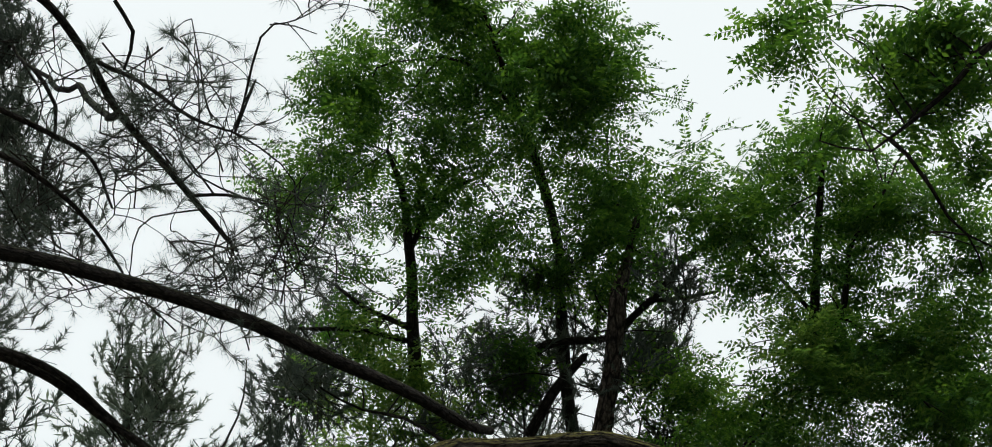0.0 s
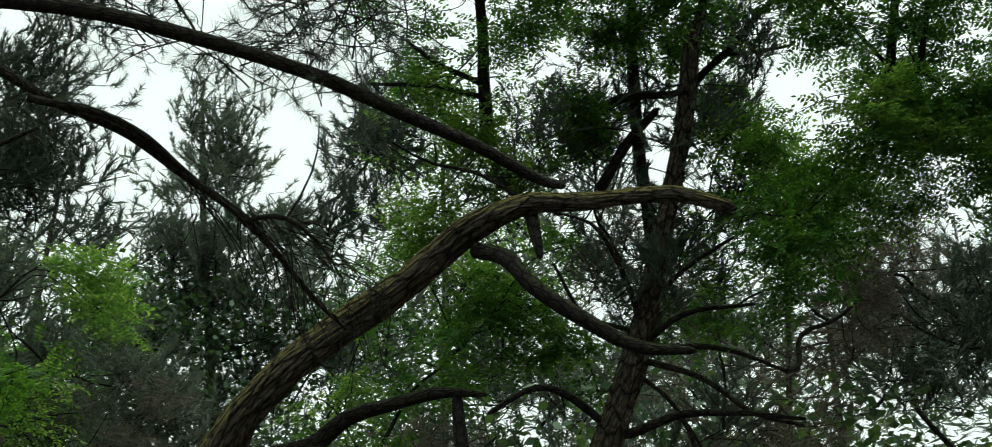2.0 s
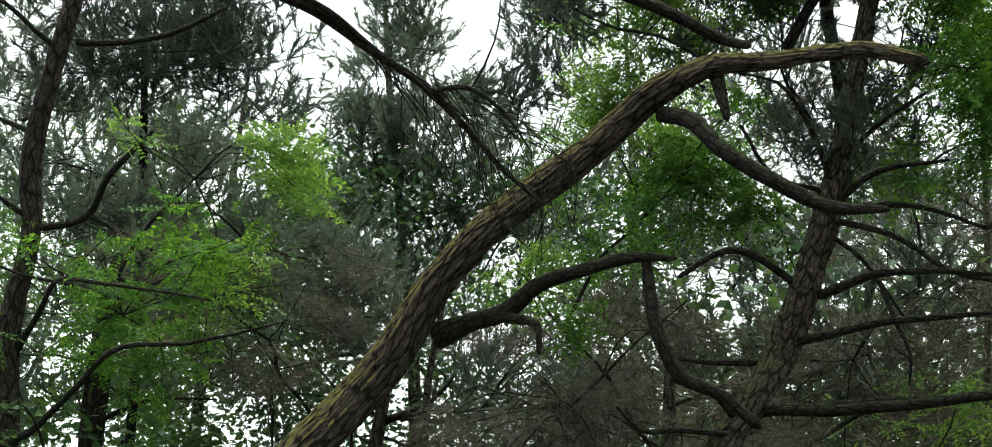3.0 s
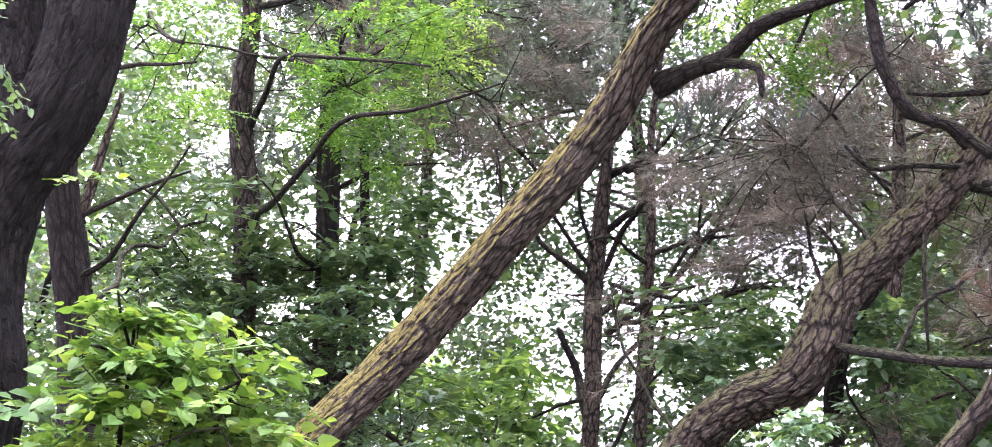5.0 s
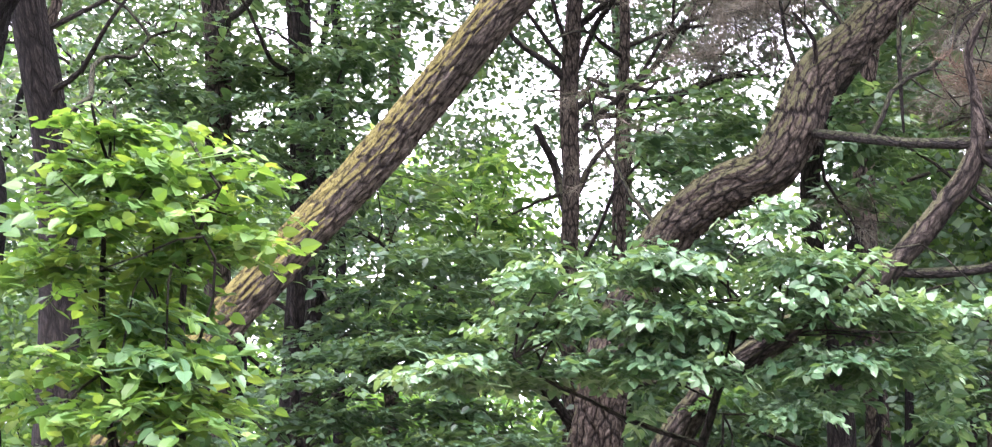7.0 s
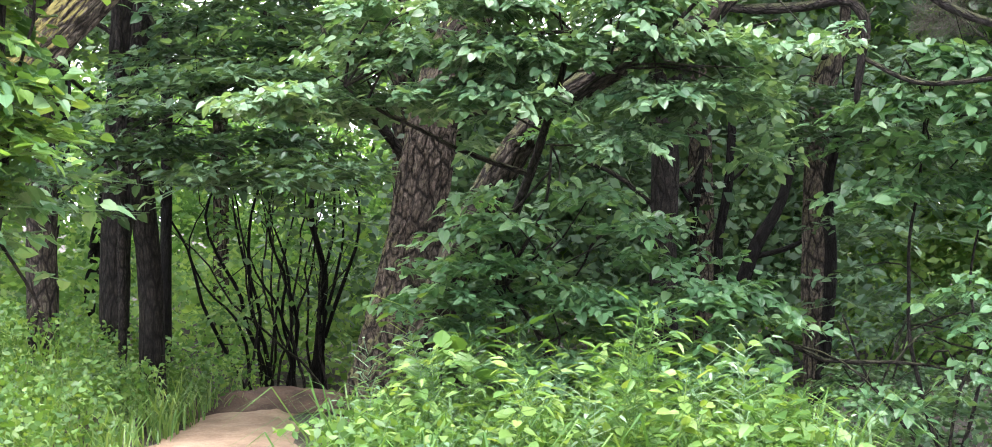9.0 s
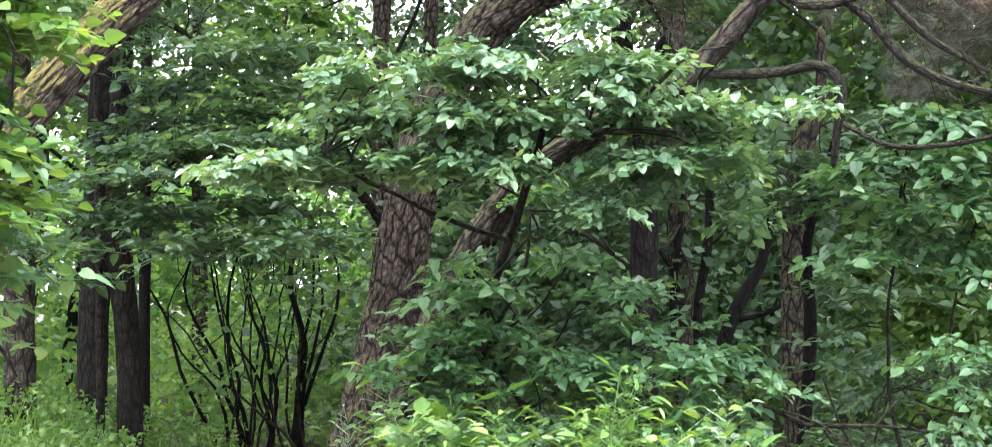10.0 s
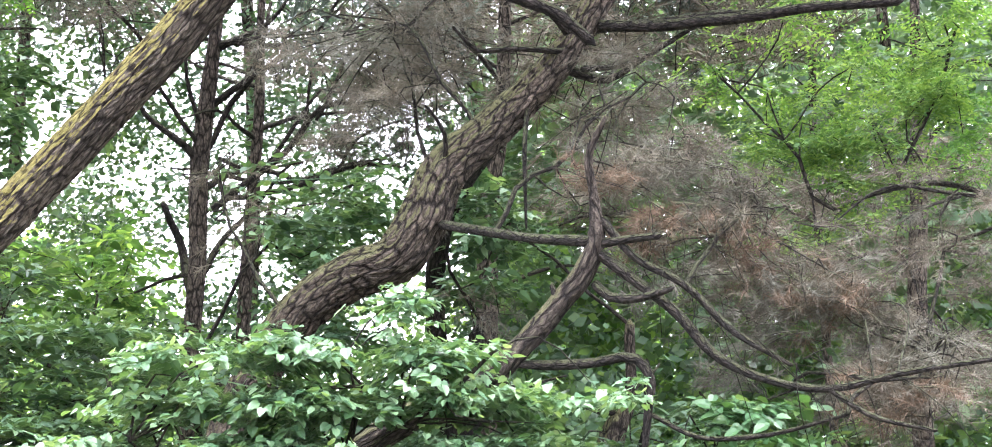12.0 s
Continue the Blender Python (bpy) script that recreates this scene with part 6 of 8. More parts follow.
far_pine = Tree("pine_tree", (2.63, 21.31, 0.00), "tall far pine with dark drooping boughs", "tree")
far_pine.limb("trunk", [(2.63, 21.31, 0.00, 0.083), (2.63, 21.31, 9.78, 0.072), (2.50, 20.26, 12.14, 0.054), (2.28, 19.16, 14.07, 0.027)], BARK_PINE, sides=18, step=0.1, ridge=0.14)
left_far_pine = Tree("pine_tree", (-3.30, 19.60, 0.00), "far pine with dark drooping boughs among other crowns", "tree")
left_far_pine.limb("trunk", [(-3.30, 19.60, 0.00, 0.100), (-3.20, 19.50, 6.00, 0.080), (-3.00, 19.20, 10.00, 0.060), (-2.85, 18.90, 13.00, 0.020)], BARK_PINE, sides=14, step=0.15, ridge=0.12)
right_far_pine = Tree("pine_tree", (7.20, 17.60, 0.00), "far grey-green pine behind the locust trees", "tree")
right_far_pine.limb("trunk", [(7.20, 17.60, 0.00, 0.100), (7.15, 17.50, 5.00, 0.080), (7.00, 17.30, 8.50, 0.060), (6.90, 17.10, 11.00, 0.020)], BARK_PINE, sides=14, step=0.15, ridge=0.12)
left_far_pine.clump(PINE_DENSE, (-2.76, 18.87, 12.51), (1.29, 1.00, 0.86), 12, size=2.5, twigs=2)
left_far_pine.clump(PINE_DENSE, (-4.17, 19.04, 11.74), (1.29, 1.00, 0.77), 14, size=2.5, twigs=2)
far_pine.clump(PINE_GREY, (0.71, 19.73, 11.27), (1.20, 1.00, 1.12), 16, size=2.5, twigs=2)
left_far_pine.clump(PINE_GREY, (-1.56, 19.92, 10.75), (1.37, 1.00, 1.12), 16, size=2.5, twigs=2)
far_pine.clump(PINE_DENSE, (4.42, 18.46, 12.67), (0.86, 1.00, 0.69), 8, size=2.5, twigs=2)
far_pine.clump(PINE_DENSE, (3.72, 19.78, 10.43), (1.37, 1.00, 0.77), 14, size=2.5, twigs=2)
right_far_pine.clump(PINE_GREY, (5.77, 19.46, 10.04), (1.37, 1.00, 0.86), 16, size=2.5, twigs=2)
right_far_pine.clump(PINE_DENSE, (7.31, 18.98, 9.93), (1.03, 1.00, 0.94), 12, size=2.5, twigs=2)
far_pine.clump(PINE_DENSE, (1.98, 19.51, 11.52), (1.12, 1.00, 0.94), 12, size=2.5, twigs=2)
far_pine.clump(PINE_DENSE, (0.36, 20.34, 9.93), (1.37, 1.00, 0.77), 12, size=2.5, twigs=2)
left_far_pine.clump(PINE_DENSE, (-3.39, 20.11, 9.81), (1.37, 1.00, 0.94), 14, size=2.5, twigs=2)
ruddy_tree.clump(PINE_FINE, (2.84, 15.09, 6.03), (0.69, 0.80, 0.56), 3, size=2.2, twigs=2)
ruddy_tree.clump(PINE_FINE, (3.69, 14.99, 5.74), (0.69, 0.80, 0.56), 3, size=2.2, twigs=2)
curved_pine.clump(PINE_DENSE, (2.96, 10.73, 9.36), (0.48, 0.50, 0.48), 16, size=1.1, twigs=2)
curved_pine.clump(PINE_DENSE, (3.55, 10.73, 9.12), (0.42, 0.50, 0.42), 13, size=1.1, twigs=2)
curved_pine.clump(PINE_DENSE, (2.55, 11.10, 8.99), (0.42, 0.50, 0.37), 11, size=1.1, twigs=2)
curved_pine.clump(PINE_DENSE, (3.35, 11.14, 8.60), (0.69, 0.50, 0.37), 16, size=1.1, twigs=2)
curved_pine.clump(PINE_DENSE, (2.07, 11.42, 8.64), (0.53, 0.50, 0.32), 11, size=1.1, twigs=2)
curved_pine.clump(PINE_DENSE, (4.01, 10.95, 8.56), (0.48, 0.50, 0.37), 11, size=1.1, twigs=2)
curved_pine.clump(PINE_DENSE, (3.03, 11.44, 8.26), (0.80, 0.50, 0.27), 14, size=1.1, twigs=2)
grey_pine.clump(PINE_DENSE, (0.87, 14.96, 11.53), (0.35, 0.80, 0.56), 12, size=1.5, twigs=1)
grey_pine.clump(PINE_DENSE, (1.22, 15.33, 10.90), (0.56, 0.80, 0.56), 14, size=1.5, twigs=1)
grey_pine.clump(PINE_DENSE, (0.57, 15.53, 10.63), (0.56, 0.80, 0.35), 10, size=1.5, twigs=1)
left_pine.clump(PINE_GREY, (-4.34, 15.02, 9.41), (0.55, 0.90, 1.09), 11, size=1.6, twigs=1)
left_pine.clump(PINE_GREY, (-4.48, 15.82, 7.54), (0.41, 0.90, 0.68), 7, size=1.6, twigs=1)
curved_pine.clump(PINE_DENSE, (2.87, 10.46, 9.59), (0.58, 0.50, 0.47), 20, size=1.1, twigs=3)
curved_pine.clump(PINE_DENSE, (3.33, 10.66, 9.14), (0.58, 0.50, 0.42), 16, size=1.1, twigs=3)
curved_pine.clump(PINE_DENSE, (2.42, 10.93, 9.09), (0.53, 0.50, 0.42), 14, size=1.1, twigs=3)
curved_pine.clump(PINE_DENSE, (3.50, 10.10, 9.79), (0.37, 0.50, 0.32), 9, size=1.1, twigs=3)
curved_pine.clump(PINE_DENSE, (1.95, 11.28, 8.71), (0.63, 0.50, 0.21), 12, size=1.1, twigs=3)
locust.clump(LOCUST_FRESH, (1.18, 11.18, 9.38), (0.59, 0.50, 0.43), 18, tier=0.3, open_=-0.06, size=0.9)
locust.clump(LOCUST_FRESH, (1.69, 11.35, 9.04), (0.59, 0.50, 0.32), 14, tier=0.3, open_=-0.06, size=0.9)
locust.clump(LOCUST, (3.91, 10.85, 8.95), (0.59, 0.50, 0.32), 12, tier=0.3, open_=-0.06, size=0.9)
left_pine.clump(PINE_GREY, (-4.19, 14.00, 10.24), (0.73, 0.80, 0.53), 22, size=1.4, twigs=1)
left_pine.clump(PINE_GREY, (-3.34, 14.17, 10.33), (0.80, 0.80, 0.46), 20, size=1.4, twigs=1)
left_pine.clump(PINE_GREY, (-2.60, 14.20, 10.53), (0.60, 0.80, 0.40), 12, size=1.4, twigs=1)
left_pine.clump(PINE_GREY, (-4.22, 14.44, 9.47), (0.40, 0.80, 0.40), 8, size=1.4, twigs=1)
right_far_pine.clump(PINE_GREY, (4.76, 17.30, 10.39), (0.94, 1.00, 0.62), 16, size=2.0, twigs=1)
far_pine.clump(PINE_GREY, (3.89, 17.71, 10.00), (0.94, 1.00, 0.47), 12, size=2.0, twigs=1)
right_far_pine.clump(PINE_GREY, (5.96, 17.03, 10.19), (0.78, 1.00, 0.55), 12, size=2.0, twigs=1)
right_far_pine.clump(PINE_GREY, (8.84, 15.68, 10.28), (0.94, 1.00, 0.86), 22, size=2.0, twigs=1)
right_far_pine.clump(PINE_GREY, (7.88, 16.42, 9.81), (1.09, 1.00, 0.47), 14, size=2.0, twigs=1)
far_pine.clump(PINE_GREY, (2.81, 17.84, 10.14), (0.78, 1.00, 0.47), 10, size=2.0, twigs=1)
locust.clump(LOCUST_FRESH, (1.52, 12.33, 8.43), (0.66, 0.50, 0.44), 22, tier=0.3, open_=-0.06, size=0.9)
locust.clump(LOCUST_FRESH, (2.07, 12.31, 8.33), (0.55, 0.50, 0.39), 14, tier=0.3, open_=-0.06, size=0.9)
far_pine.clump(PINE_GREY, (2.62, 16.42, 10.75), (1.19, 1.00, 0.82), 14, size=1.9, twigs=1)
left_far_pine.clump(PINE_GREY, (-3.23, 17.16, 9.04), (1.04, 1.00, 0.82), 16, size=1.9, twigs=1)
left_far_pine.clump(PINE_GREY, (-3.60, 16.45, 10.35), (0.89, 1.00, 0.44), 10, size=1.9, twigs=1)
left_pine.clump(PINE_GREY, (-3.54, 15.92, 9.16), (1.33, 0.90, 0.77), 14, size=1.8, twigs=1)
left_pine.clump(PINE_GREY, (-3.78, 16.49, 7.69), (1.33, 0.90, 0.63), 7, size=1.8, twigs=1)
ruddy_tree.clump(PINE_DENSE, (1.95, 17.18, 8.13), (1.23, 0.90, 0.65), 6, size=1.8, twigs=1)
back_pine.clump(PINE_DENSE, (7.91, 15.25, 9.66), (1.26, 0.90, 0.67), 16, size=1.9, twigs=1)
back_pine.clump(PINE_DENSE, (7.29, 15.65, 9.48), (1.04, 0.90, 0.44), 8, size=1.9, twigs=1)
left_far_pine.clump(PINE_GREY, (-5.14, 17.50, 10.28), (0.90, 0.70, 0.60), 9, size=2.0, twigs=1)
left_far_pine.clump(PINE_GREY, (-3.96, 17.50, 9.92), (0.90, 0.70, 0.60), 9, size=2.0, twigs=1)
left_far_pine.clump(PINE_GREY, (-2.96, 17.50, 10.39), (0.80, 0.70, 0.60), 8, size=2.0, twigs=1)
left_far_pine.clump(PINE_GREY, (-4.38, 17.50, 9.16), (0.90, 0.70, 0.60), 9, size=2.0, twigs=1)
left_far_pine.clump(PINE_GREY, (-3.12, 17.50, 9.05), (0.90, 0.70, 0.60), 9, size=2.0, twigs=1)
ruddy_tree.clump(PINE_DRY, (0.89, 15.00, 7.40), (0.70, 0.70, 0.45), 9, size=1.6, twigs=2)
ruddy_tree.clump(PINE_DRY, (1.70, 15.00, 7.10), (0.70, 0.70, 0.45), 9, size=1.6, twigs=2)
ruddy_tree.clump(PINE_DRY, (2.47, 15.00, 7.60), (0.60, 0.70, 0.45), 8, size=1.6, twigs=2)
ruddy_tree.clump(PINE_DRY, (1.33, 15.00, 6.63), (0.70, 0.70, 0.40), 8, size=1.6, twigs=2)
grey_pine.clump(PINE_GREY, (-1.47, 18.80, 12.51), (0.60, 0.70, 0.50), 7, size=1.7, twigs=1)
grey_pine.clump(PINE_GREY, (-0.80, 18.80, 13.07), (0.50, 0.70, 0.50), 6, size=1.7, twigs=1)
grey_pine.clump(PINE_GREY, (-0.23, 18.80, 12.26), (0.70, 0.70, 0.50), 8, size=1.7, twigs=1)
grey_pine.clump(PINE_GREY, (0.37, 18.80, 11.84), (0.70, 0.70, 0.50), 8, size=1.7, twigs=1)
grey_pine.clump(PINE_GREY, (-0.75, 18.80, 11.01), (0.80, 0.70, 0.60), 8, size=1.7, twigs=1)
grey_pine.clump(PINE_GREY, (0.22, 18.80, 10.65), (0.80, 0.70, 0.60), 8, size=1.7, twigs=1)
grey_pine.clump(PINE_GREY, (-1.60, 18.80, 10.41), (0.80, 0.70, 0.60), 8, size=1.7, twigs=1)
back_pine.clump(PINE_DENSE, (6.90, 15.50, 9.94), (0.70, 0.70, 0.50), 9, size=1.9, twigs=2)
back_pine.clump(PINE_DENSE, (7.64, 15.50, 9.68), (0.80, 0.70, 0.50), 9, size=1.9, twigs=2)
back_pine.clump(PINE_DENSE, (8.56, 15.50, 10.08), (0.80, 0.70, 0.50), 9, size=1.9, twigs=2)
back_pine.clump(PINE_DENSE, (9.01, 15.50, 9.47), (0.80, 0.70, 0.50), 9, size=1.9, twigs=2)

left_shrub = Tree("broadleaf_shrub", (-2.40, 6.79, 0.00), "leafy shrub with large light green leaves by the trunk", "shrub")
left_shrub.limb("stem", [(-2.40, 6.79, 0.00, 0.030), (-2.32, 6.82, 1.62, 0.025), (-2.40, 6.74, 2.40, 0.017), (-2.32, 6.65, 3.05, 0.007)], BARK_TWIG, sides=8, step=0.1, wobble=0.02)
left_shrub.limb("stem", [(-2.40, 6.79, 0.00, 0.025), (-2.05, 6.79, 1.88, 0.019), (-1.98, 6.73, 2.67, 0.012), (-1.82, 6.62, 2.92, 0.005)], BARK_TWIG, sides=8, step=0.1, wobble=0.02)
left_shrub.clump(BROAD_FRESH, (-2.39, 6.60, 3.15), (0.37, 0.70, 0.14), 15, size=0.84, twigs=1, tier=0.2, open_=-0.02)
left_shrub.clump(BROAD_FRESH, (-2.22, 6.71, 3.03), (0.28, 0.70, 0.18), 20, size=0.84, twigs=1, tier=0.2, open_=-0.02)
left_shrub.clump(BROAD_FRESH, (-2.42, 6.65, 2.88), (0.31, 0.70, 0.25), 21, size=0.84, twigs=1, tier=0.2, open_=-0.02)
left_shrub.clump(BROAD_FRESH, (-2.20, 6.79, 2.79), (0.23, 0.70, 0.21), 25, size=0.84, twigs=1, tier=0.2, open_=-0.02)
left_shrub.clump(BROAD_FRESH, (-2.16, 6.84, 2.85), (0.18, 0.70, 0.11), 7, size=0.84, twigs=1, tier=0.2, open_=-0.02)
left_shrub.clump(BROAD_FRESH, (-2.33, 6.61, 3.19), (0.35, 0.70, 0.15), 13, size=0.84, twigs=1, tier=0.2, open_=-0.02)
left_shrub.clump(BROAD_FRESH, (-2.33, 6.68, 2.95), (0.41, 0.70, 0.22), 25, size=0.84, twigs=1, tier=0.2, open_=-0.02)
left_shrub.clump(BROAD_FRESH, (-2.36, 6.71, 2.66), (0.42, 0.70, 0.29), 30, size=0.84, twigs=1, tier=0.2, open_=-0.02)
left_shrub.clump(BROAD_FRESH, (-2.32, 6.81, 2.39), (0.21, 0.70, 0.22), 21, size=0.84, twigs=1, tier=0.2, open_=-0.02)
left_shrub.clump(BROAD_FRESH, (-2.08, 6.91, 1.98), (0.20, 0.70, 0.22), 11, size=0.84, twigs=1, tier=0.2, open_=-0.02)
left_shrub.clump(BROAD_FRESH, (-2.47, 6.74, 2.15), (0.32, 0.70, 0.29), 11, size=0.84, twigs=1, tier=0.2, open_=-0.02)
left_shrub.clump(BROAD_FRESH, (-2.17, 6.86, 2.80), (0.18, 0.70, 0.15), 7, size=0.84, twigs=1, tier=0.2, open_=-0.02)
# Low clumps take deeper green leaves to paint the shade under the shrub.
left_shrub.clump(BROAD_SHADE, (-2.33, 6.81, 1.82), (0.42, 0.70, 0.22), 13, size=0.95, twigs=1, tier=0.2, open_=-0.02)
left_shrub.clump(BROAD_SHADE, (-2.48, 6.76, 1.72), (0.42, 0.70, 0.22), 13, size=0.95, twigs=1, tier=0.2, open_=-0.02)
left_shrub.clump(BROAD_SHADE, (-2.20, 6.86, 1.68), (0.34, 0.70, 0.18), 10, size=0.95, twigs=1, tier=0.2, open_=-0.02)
left_shrub.clump(BROAD_FRESH, (-2.06, 6.88, 2.20), (0.20, 0.70, 0.18), 7, size=0.84, twigs=1, tier=0.2, open_=-0.02)
left_shrub.clump(BROAD_FRESH, (-2.16, 6.85, 2.04), (0.28, 0.70, 0.18), 7, size=0.84, twigs=1, tier=0.2, open_=-0.02)
left_shrub.clump(BROAD_FRESH, (-2.06, 6.93, 2.09), (0.18, 0.70, 0.18), 5, size=0.84, twigs=1, tier=0.2, open_=-0.02)
left_shrub.clump(BROAD_FRESH, (-2.25, 6.70, 2.22), (0.18, 0.55, 0.18), 5, size=0.84, twigs=1, tier=0.2, open_=-0.02)
left_shrub.clump(BROAD_FRESH, (-2.00, 6.74, 1.98), (0.18, 0.55, 0.18), 5, size=0.84, twigs=1, tier=0.2, open_=-0.02)
# Deeper green again for shade low in the shrub.
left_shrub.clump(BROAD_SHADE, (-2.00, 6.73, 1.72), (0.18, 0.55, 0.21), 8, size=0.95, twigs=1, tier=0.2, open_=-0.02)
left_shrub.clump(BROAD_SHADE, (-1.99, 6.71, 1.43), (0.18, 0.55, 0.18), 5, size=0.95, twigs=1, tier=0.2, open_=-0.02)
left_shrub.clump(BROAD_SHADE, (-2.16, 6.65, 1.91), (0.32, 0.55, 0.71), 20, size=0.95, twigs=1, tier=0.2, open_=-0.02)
left_shrub.clump(BROAD_FRESH, (-1.92, 6.75, 3.07), (0.23, 0.50, 0.17), 7, size=0.85, twigs=1, tier=0.16, open_=-0.02)
left_shrub.clump(BROAD_FRESH, (-1.98, 6.75, 2.93), (0.28, 0.50, 0.22), 10, size=0.85, twigs=1, tier=0.16, open_=-0.02)
left_shrub.clump(BROAD_FRESH, (-1.81, 6.75, 2.87), (0.16, 0.50, 0.16), 6, size=0.6, twigs=0, tier=0.16, open_=-0.02)
left_shrub.clump(BROAD_FRESH, (-1.70, 6.75, 2.75), (0.14, 0.50, 0.14), 4, size=0.5, twigs=0, tier=0.16, open_=-0.02)
left_shrub.clump(BROAD_FRESH, (-1.88, 6.75, 2.71), (0.30, 0.50, 0.22), 10, size=0.85, twigs=1, tier=0.16, open_=-0.02)
left_shrub.clump(BROAD_FRESH, (-2.66, 6.70, 2.64), (0.35, 0.60, 0.22), 9, size=1.0, twigs=0, tier=0.2, open_=-0.1)
left_shrub.clump(BROAD_FRESH, (-2.32, 6.70, 2.49), (0.35, 0.60, 0.22), 9, size=1.0, twigs=0, tier=0.2, open_=-0.1)
left_shrub.clump(BROAD_FRESH, (-2.56, 6.70, 2.23), (0.38, 0.60, 0.24), 10, size=1.0, twigs=0, tier=0.2, open_=-0.1)
left_shrub.clump(BROAD_FRESH, (-2.12, 6.70, 2.24), (0.30, 0.60, 0.22), 8, size=1.0, twigs=0, tier=0.2, open_=-0.1)
left_shrub.clump(BROAD_FRESH, (-2.64, 6.70, 1.94), (0.35, 0.60, 0.20), 8, size=1.0, twigs=0, tier=0.2, open_=-0.1)
left_shrub.clump(BROAD_FRESH, (-1.98, 6.70, 1.97), (0.30, 0.60, 0.20), 8, size=1.0, twigs=0, tier=0.2, open_=-0.1)
left_shrub.clump(BROAD_FRESH, (-2.31, 6.70, 2.01), (0.30, 0.60, 0.20), 7, size=1.0, twigs=0, tier=0.2, open_=-0.1)

middle_shrub = Tree("broadleaf_shrub", (0.12, 9.30, 0.00), "spreading shrub with tiers of heart-shaped leaves, sky sheen in their colour", "shrub")
middle_shrub.limb("stem", [(0.11, 9.00, 0.00, 0.040), (0.08, 9.90, 1.52, 0.031), (0.28, 9.58, 2.08, 0.026), (0.41, 9.14, 2.48, 0.018), (0.47, 9.02, 2.68, 0.012)], BARK_TWIG, sides=8, step=0.1, wobble=0.02)
middle_shrub.limb("stem", [(0.38, 9.16, 2.27, 0.022), (0.82, 9.01, 2.53, 0.018), (1.16, 8.83, 2.82, 0.011)], BARK_TWIG, sides=8, step=0.1, wobble=0.02)
middle_shrub.clump(BROAD, (0.11, 9.16, 2.41), (0.43, 0.50, 0.16), 61, size=0.86, twigs=1, tier=0.26)
middle_shrub.clump(BROAD, (-0.17, 9.12, 2.74), (0.47, 0.50, 0.24), 64, size=0.86, twigs=1, tier=0.26)
middle_shrub.clump(BROAD, (0.33, 9.12, 2.69), (0.47, 0.50, 0.24), 64, size=0.86, twigs=1, tier=0.26)
middle_shrub.clump(BROAD, (-0.39, 9.16, 2.35), (0.32, 0.50, 0.16), 32, size=0.86, twigs=1, tier=0.26)
middle_shrub.clump(BROAD, (-0.85, 9.12, 2.36), (0.43, 0.50, 0.16), 39, size=0.86, twigs=1, tier=0.26)
middle_shrub.clump(BROAD, (0.76, 9.08, 2.82), (0.43, 0.50, 0.28), 61, size=0.86, twigs=1, tier=0.26)
middle_shrub.clump(BROAD, (1.04, 9.09, 2.49), (0.43, 0.50, 0.24), 54, size=0.86, twigs=1, tier=0.26)
middle_shrub.clump(BROAD, (0.66, 9.03, 3.18), (0.24, 0.50, 0.20), 25, size=0.86, twigs=1, tier=0.26)
middle_shrub.clump(BROAD, (1.32, 9.07, 2.34), (0.32, 0.50, 0.16), 32, size=0.86, twigs=1, tier=0.26)
middle_shrub.clump(BROAD, (-0.67, 9.09, 2.82), (0.32, 0.50, 0.20), 25, size=0.86, twigs=1, tier=0.26)
middle_shrub.clump(BROAD, (0.82, 9.14, 2.18), (0.36, 0.50, 0.16), 25, size=0.86, twigs=1, tier=0.26)
middle_shrub.clump(BROAD, (1.81, 8.95, 2.64), (0.20, 0.50, 0.20), 10, size=0.86, twigs=1, tier=0.26)
middle_shrub.clump(BROAD, (-0.25, 9.14, 2.53), (0.51, 0.50, 0.20), 43, size=0.86, twigs=1, tier=0.26)
middle_shrub.clump(BROAD, (0.04, 9.11, 2.81), (0.32, 0.50, 0.16), 25, size=0.86, twigs=1, tier=0.26)
middle_shrub.clump(BROAD, (-0.53, 9.13, 2.57), (0.36, 0.50, 0.20), 25, size=0.86, twigs=1, tier=0.26)
middle_shrub.clump(BROAD, (-0.07, 9.17, 2.31), (0.28, 0.50, 0.09), 18, size=0.86, twigs=1, tier=0.26)
middle_shrub.clump(BROAD, (-1.18, 9.20, 2.35), (0.36, 0.50, 0.16), 28, size=0.86, twigs=1, tier=0.26)
middle_shrub.clump(BROAD, (-0.78, 9.20, 2.49), (0.30, 0.50, 0.16), 22, size=0.86, twigs=1, tier=0.26)
middle_shrub.clump(BROAD, (-0.46, 9.10, 2.35), (0.32, 0.50, 0.14), 26, size=0.86, twigs=1, tier=0.26)
middle_shrub.clump(BROAD, (0.01, 9.10, 2.50), (0.30, 0.50, 0.14), 22, size=0.86, twigs=1, tier=0.26)
middle_shrub.clump(BROAD, (0.92, 9.10, 2.41), (0.34, 0.50, 0.16), 26, size=0.86, twigs=1, tier=0.26)
middle_shrub.clump(BROAD, (1.35, 9.10, 2.49), (0.30, 0.50, 0.15), 22, size=0.86, twigs=1, tier=0.26)
middle_shrub.clump(BROAD, (1.54, 9.20, 2.23), (0.26, 0.50, 0.14), 18, size=0.86, twigs=1, tier=0.26)

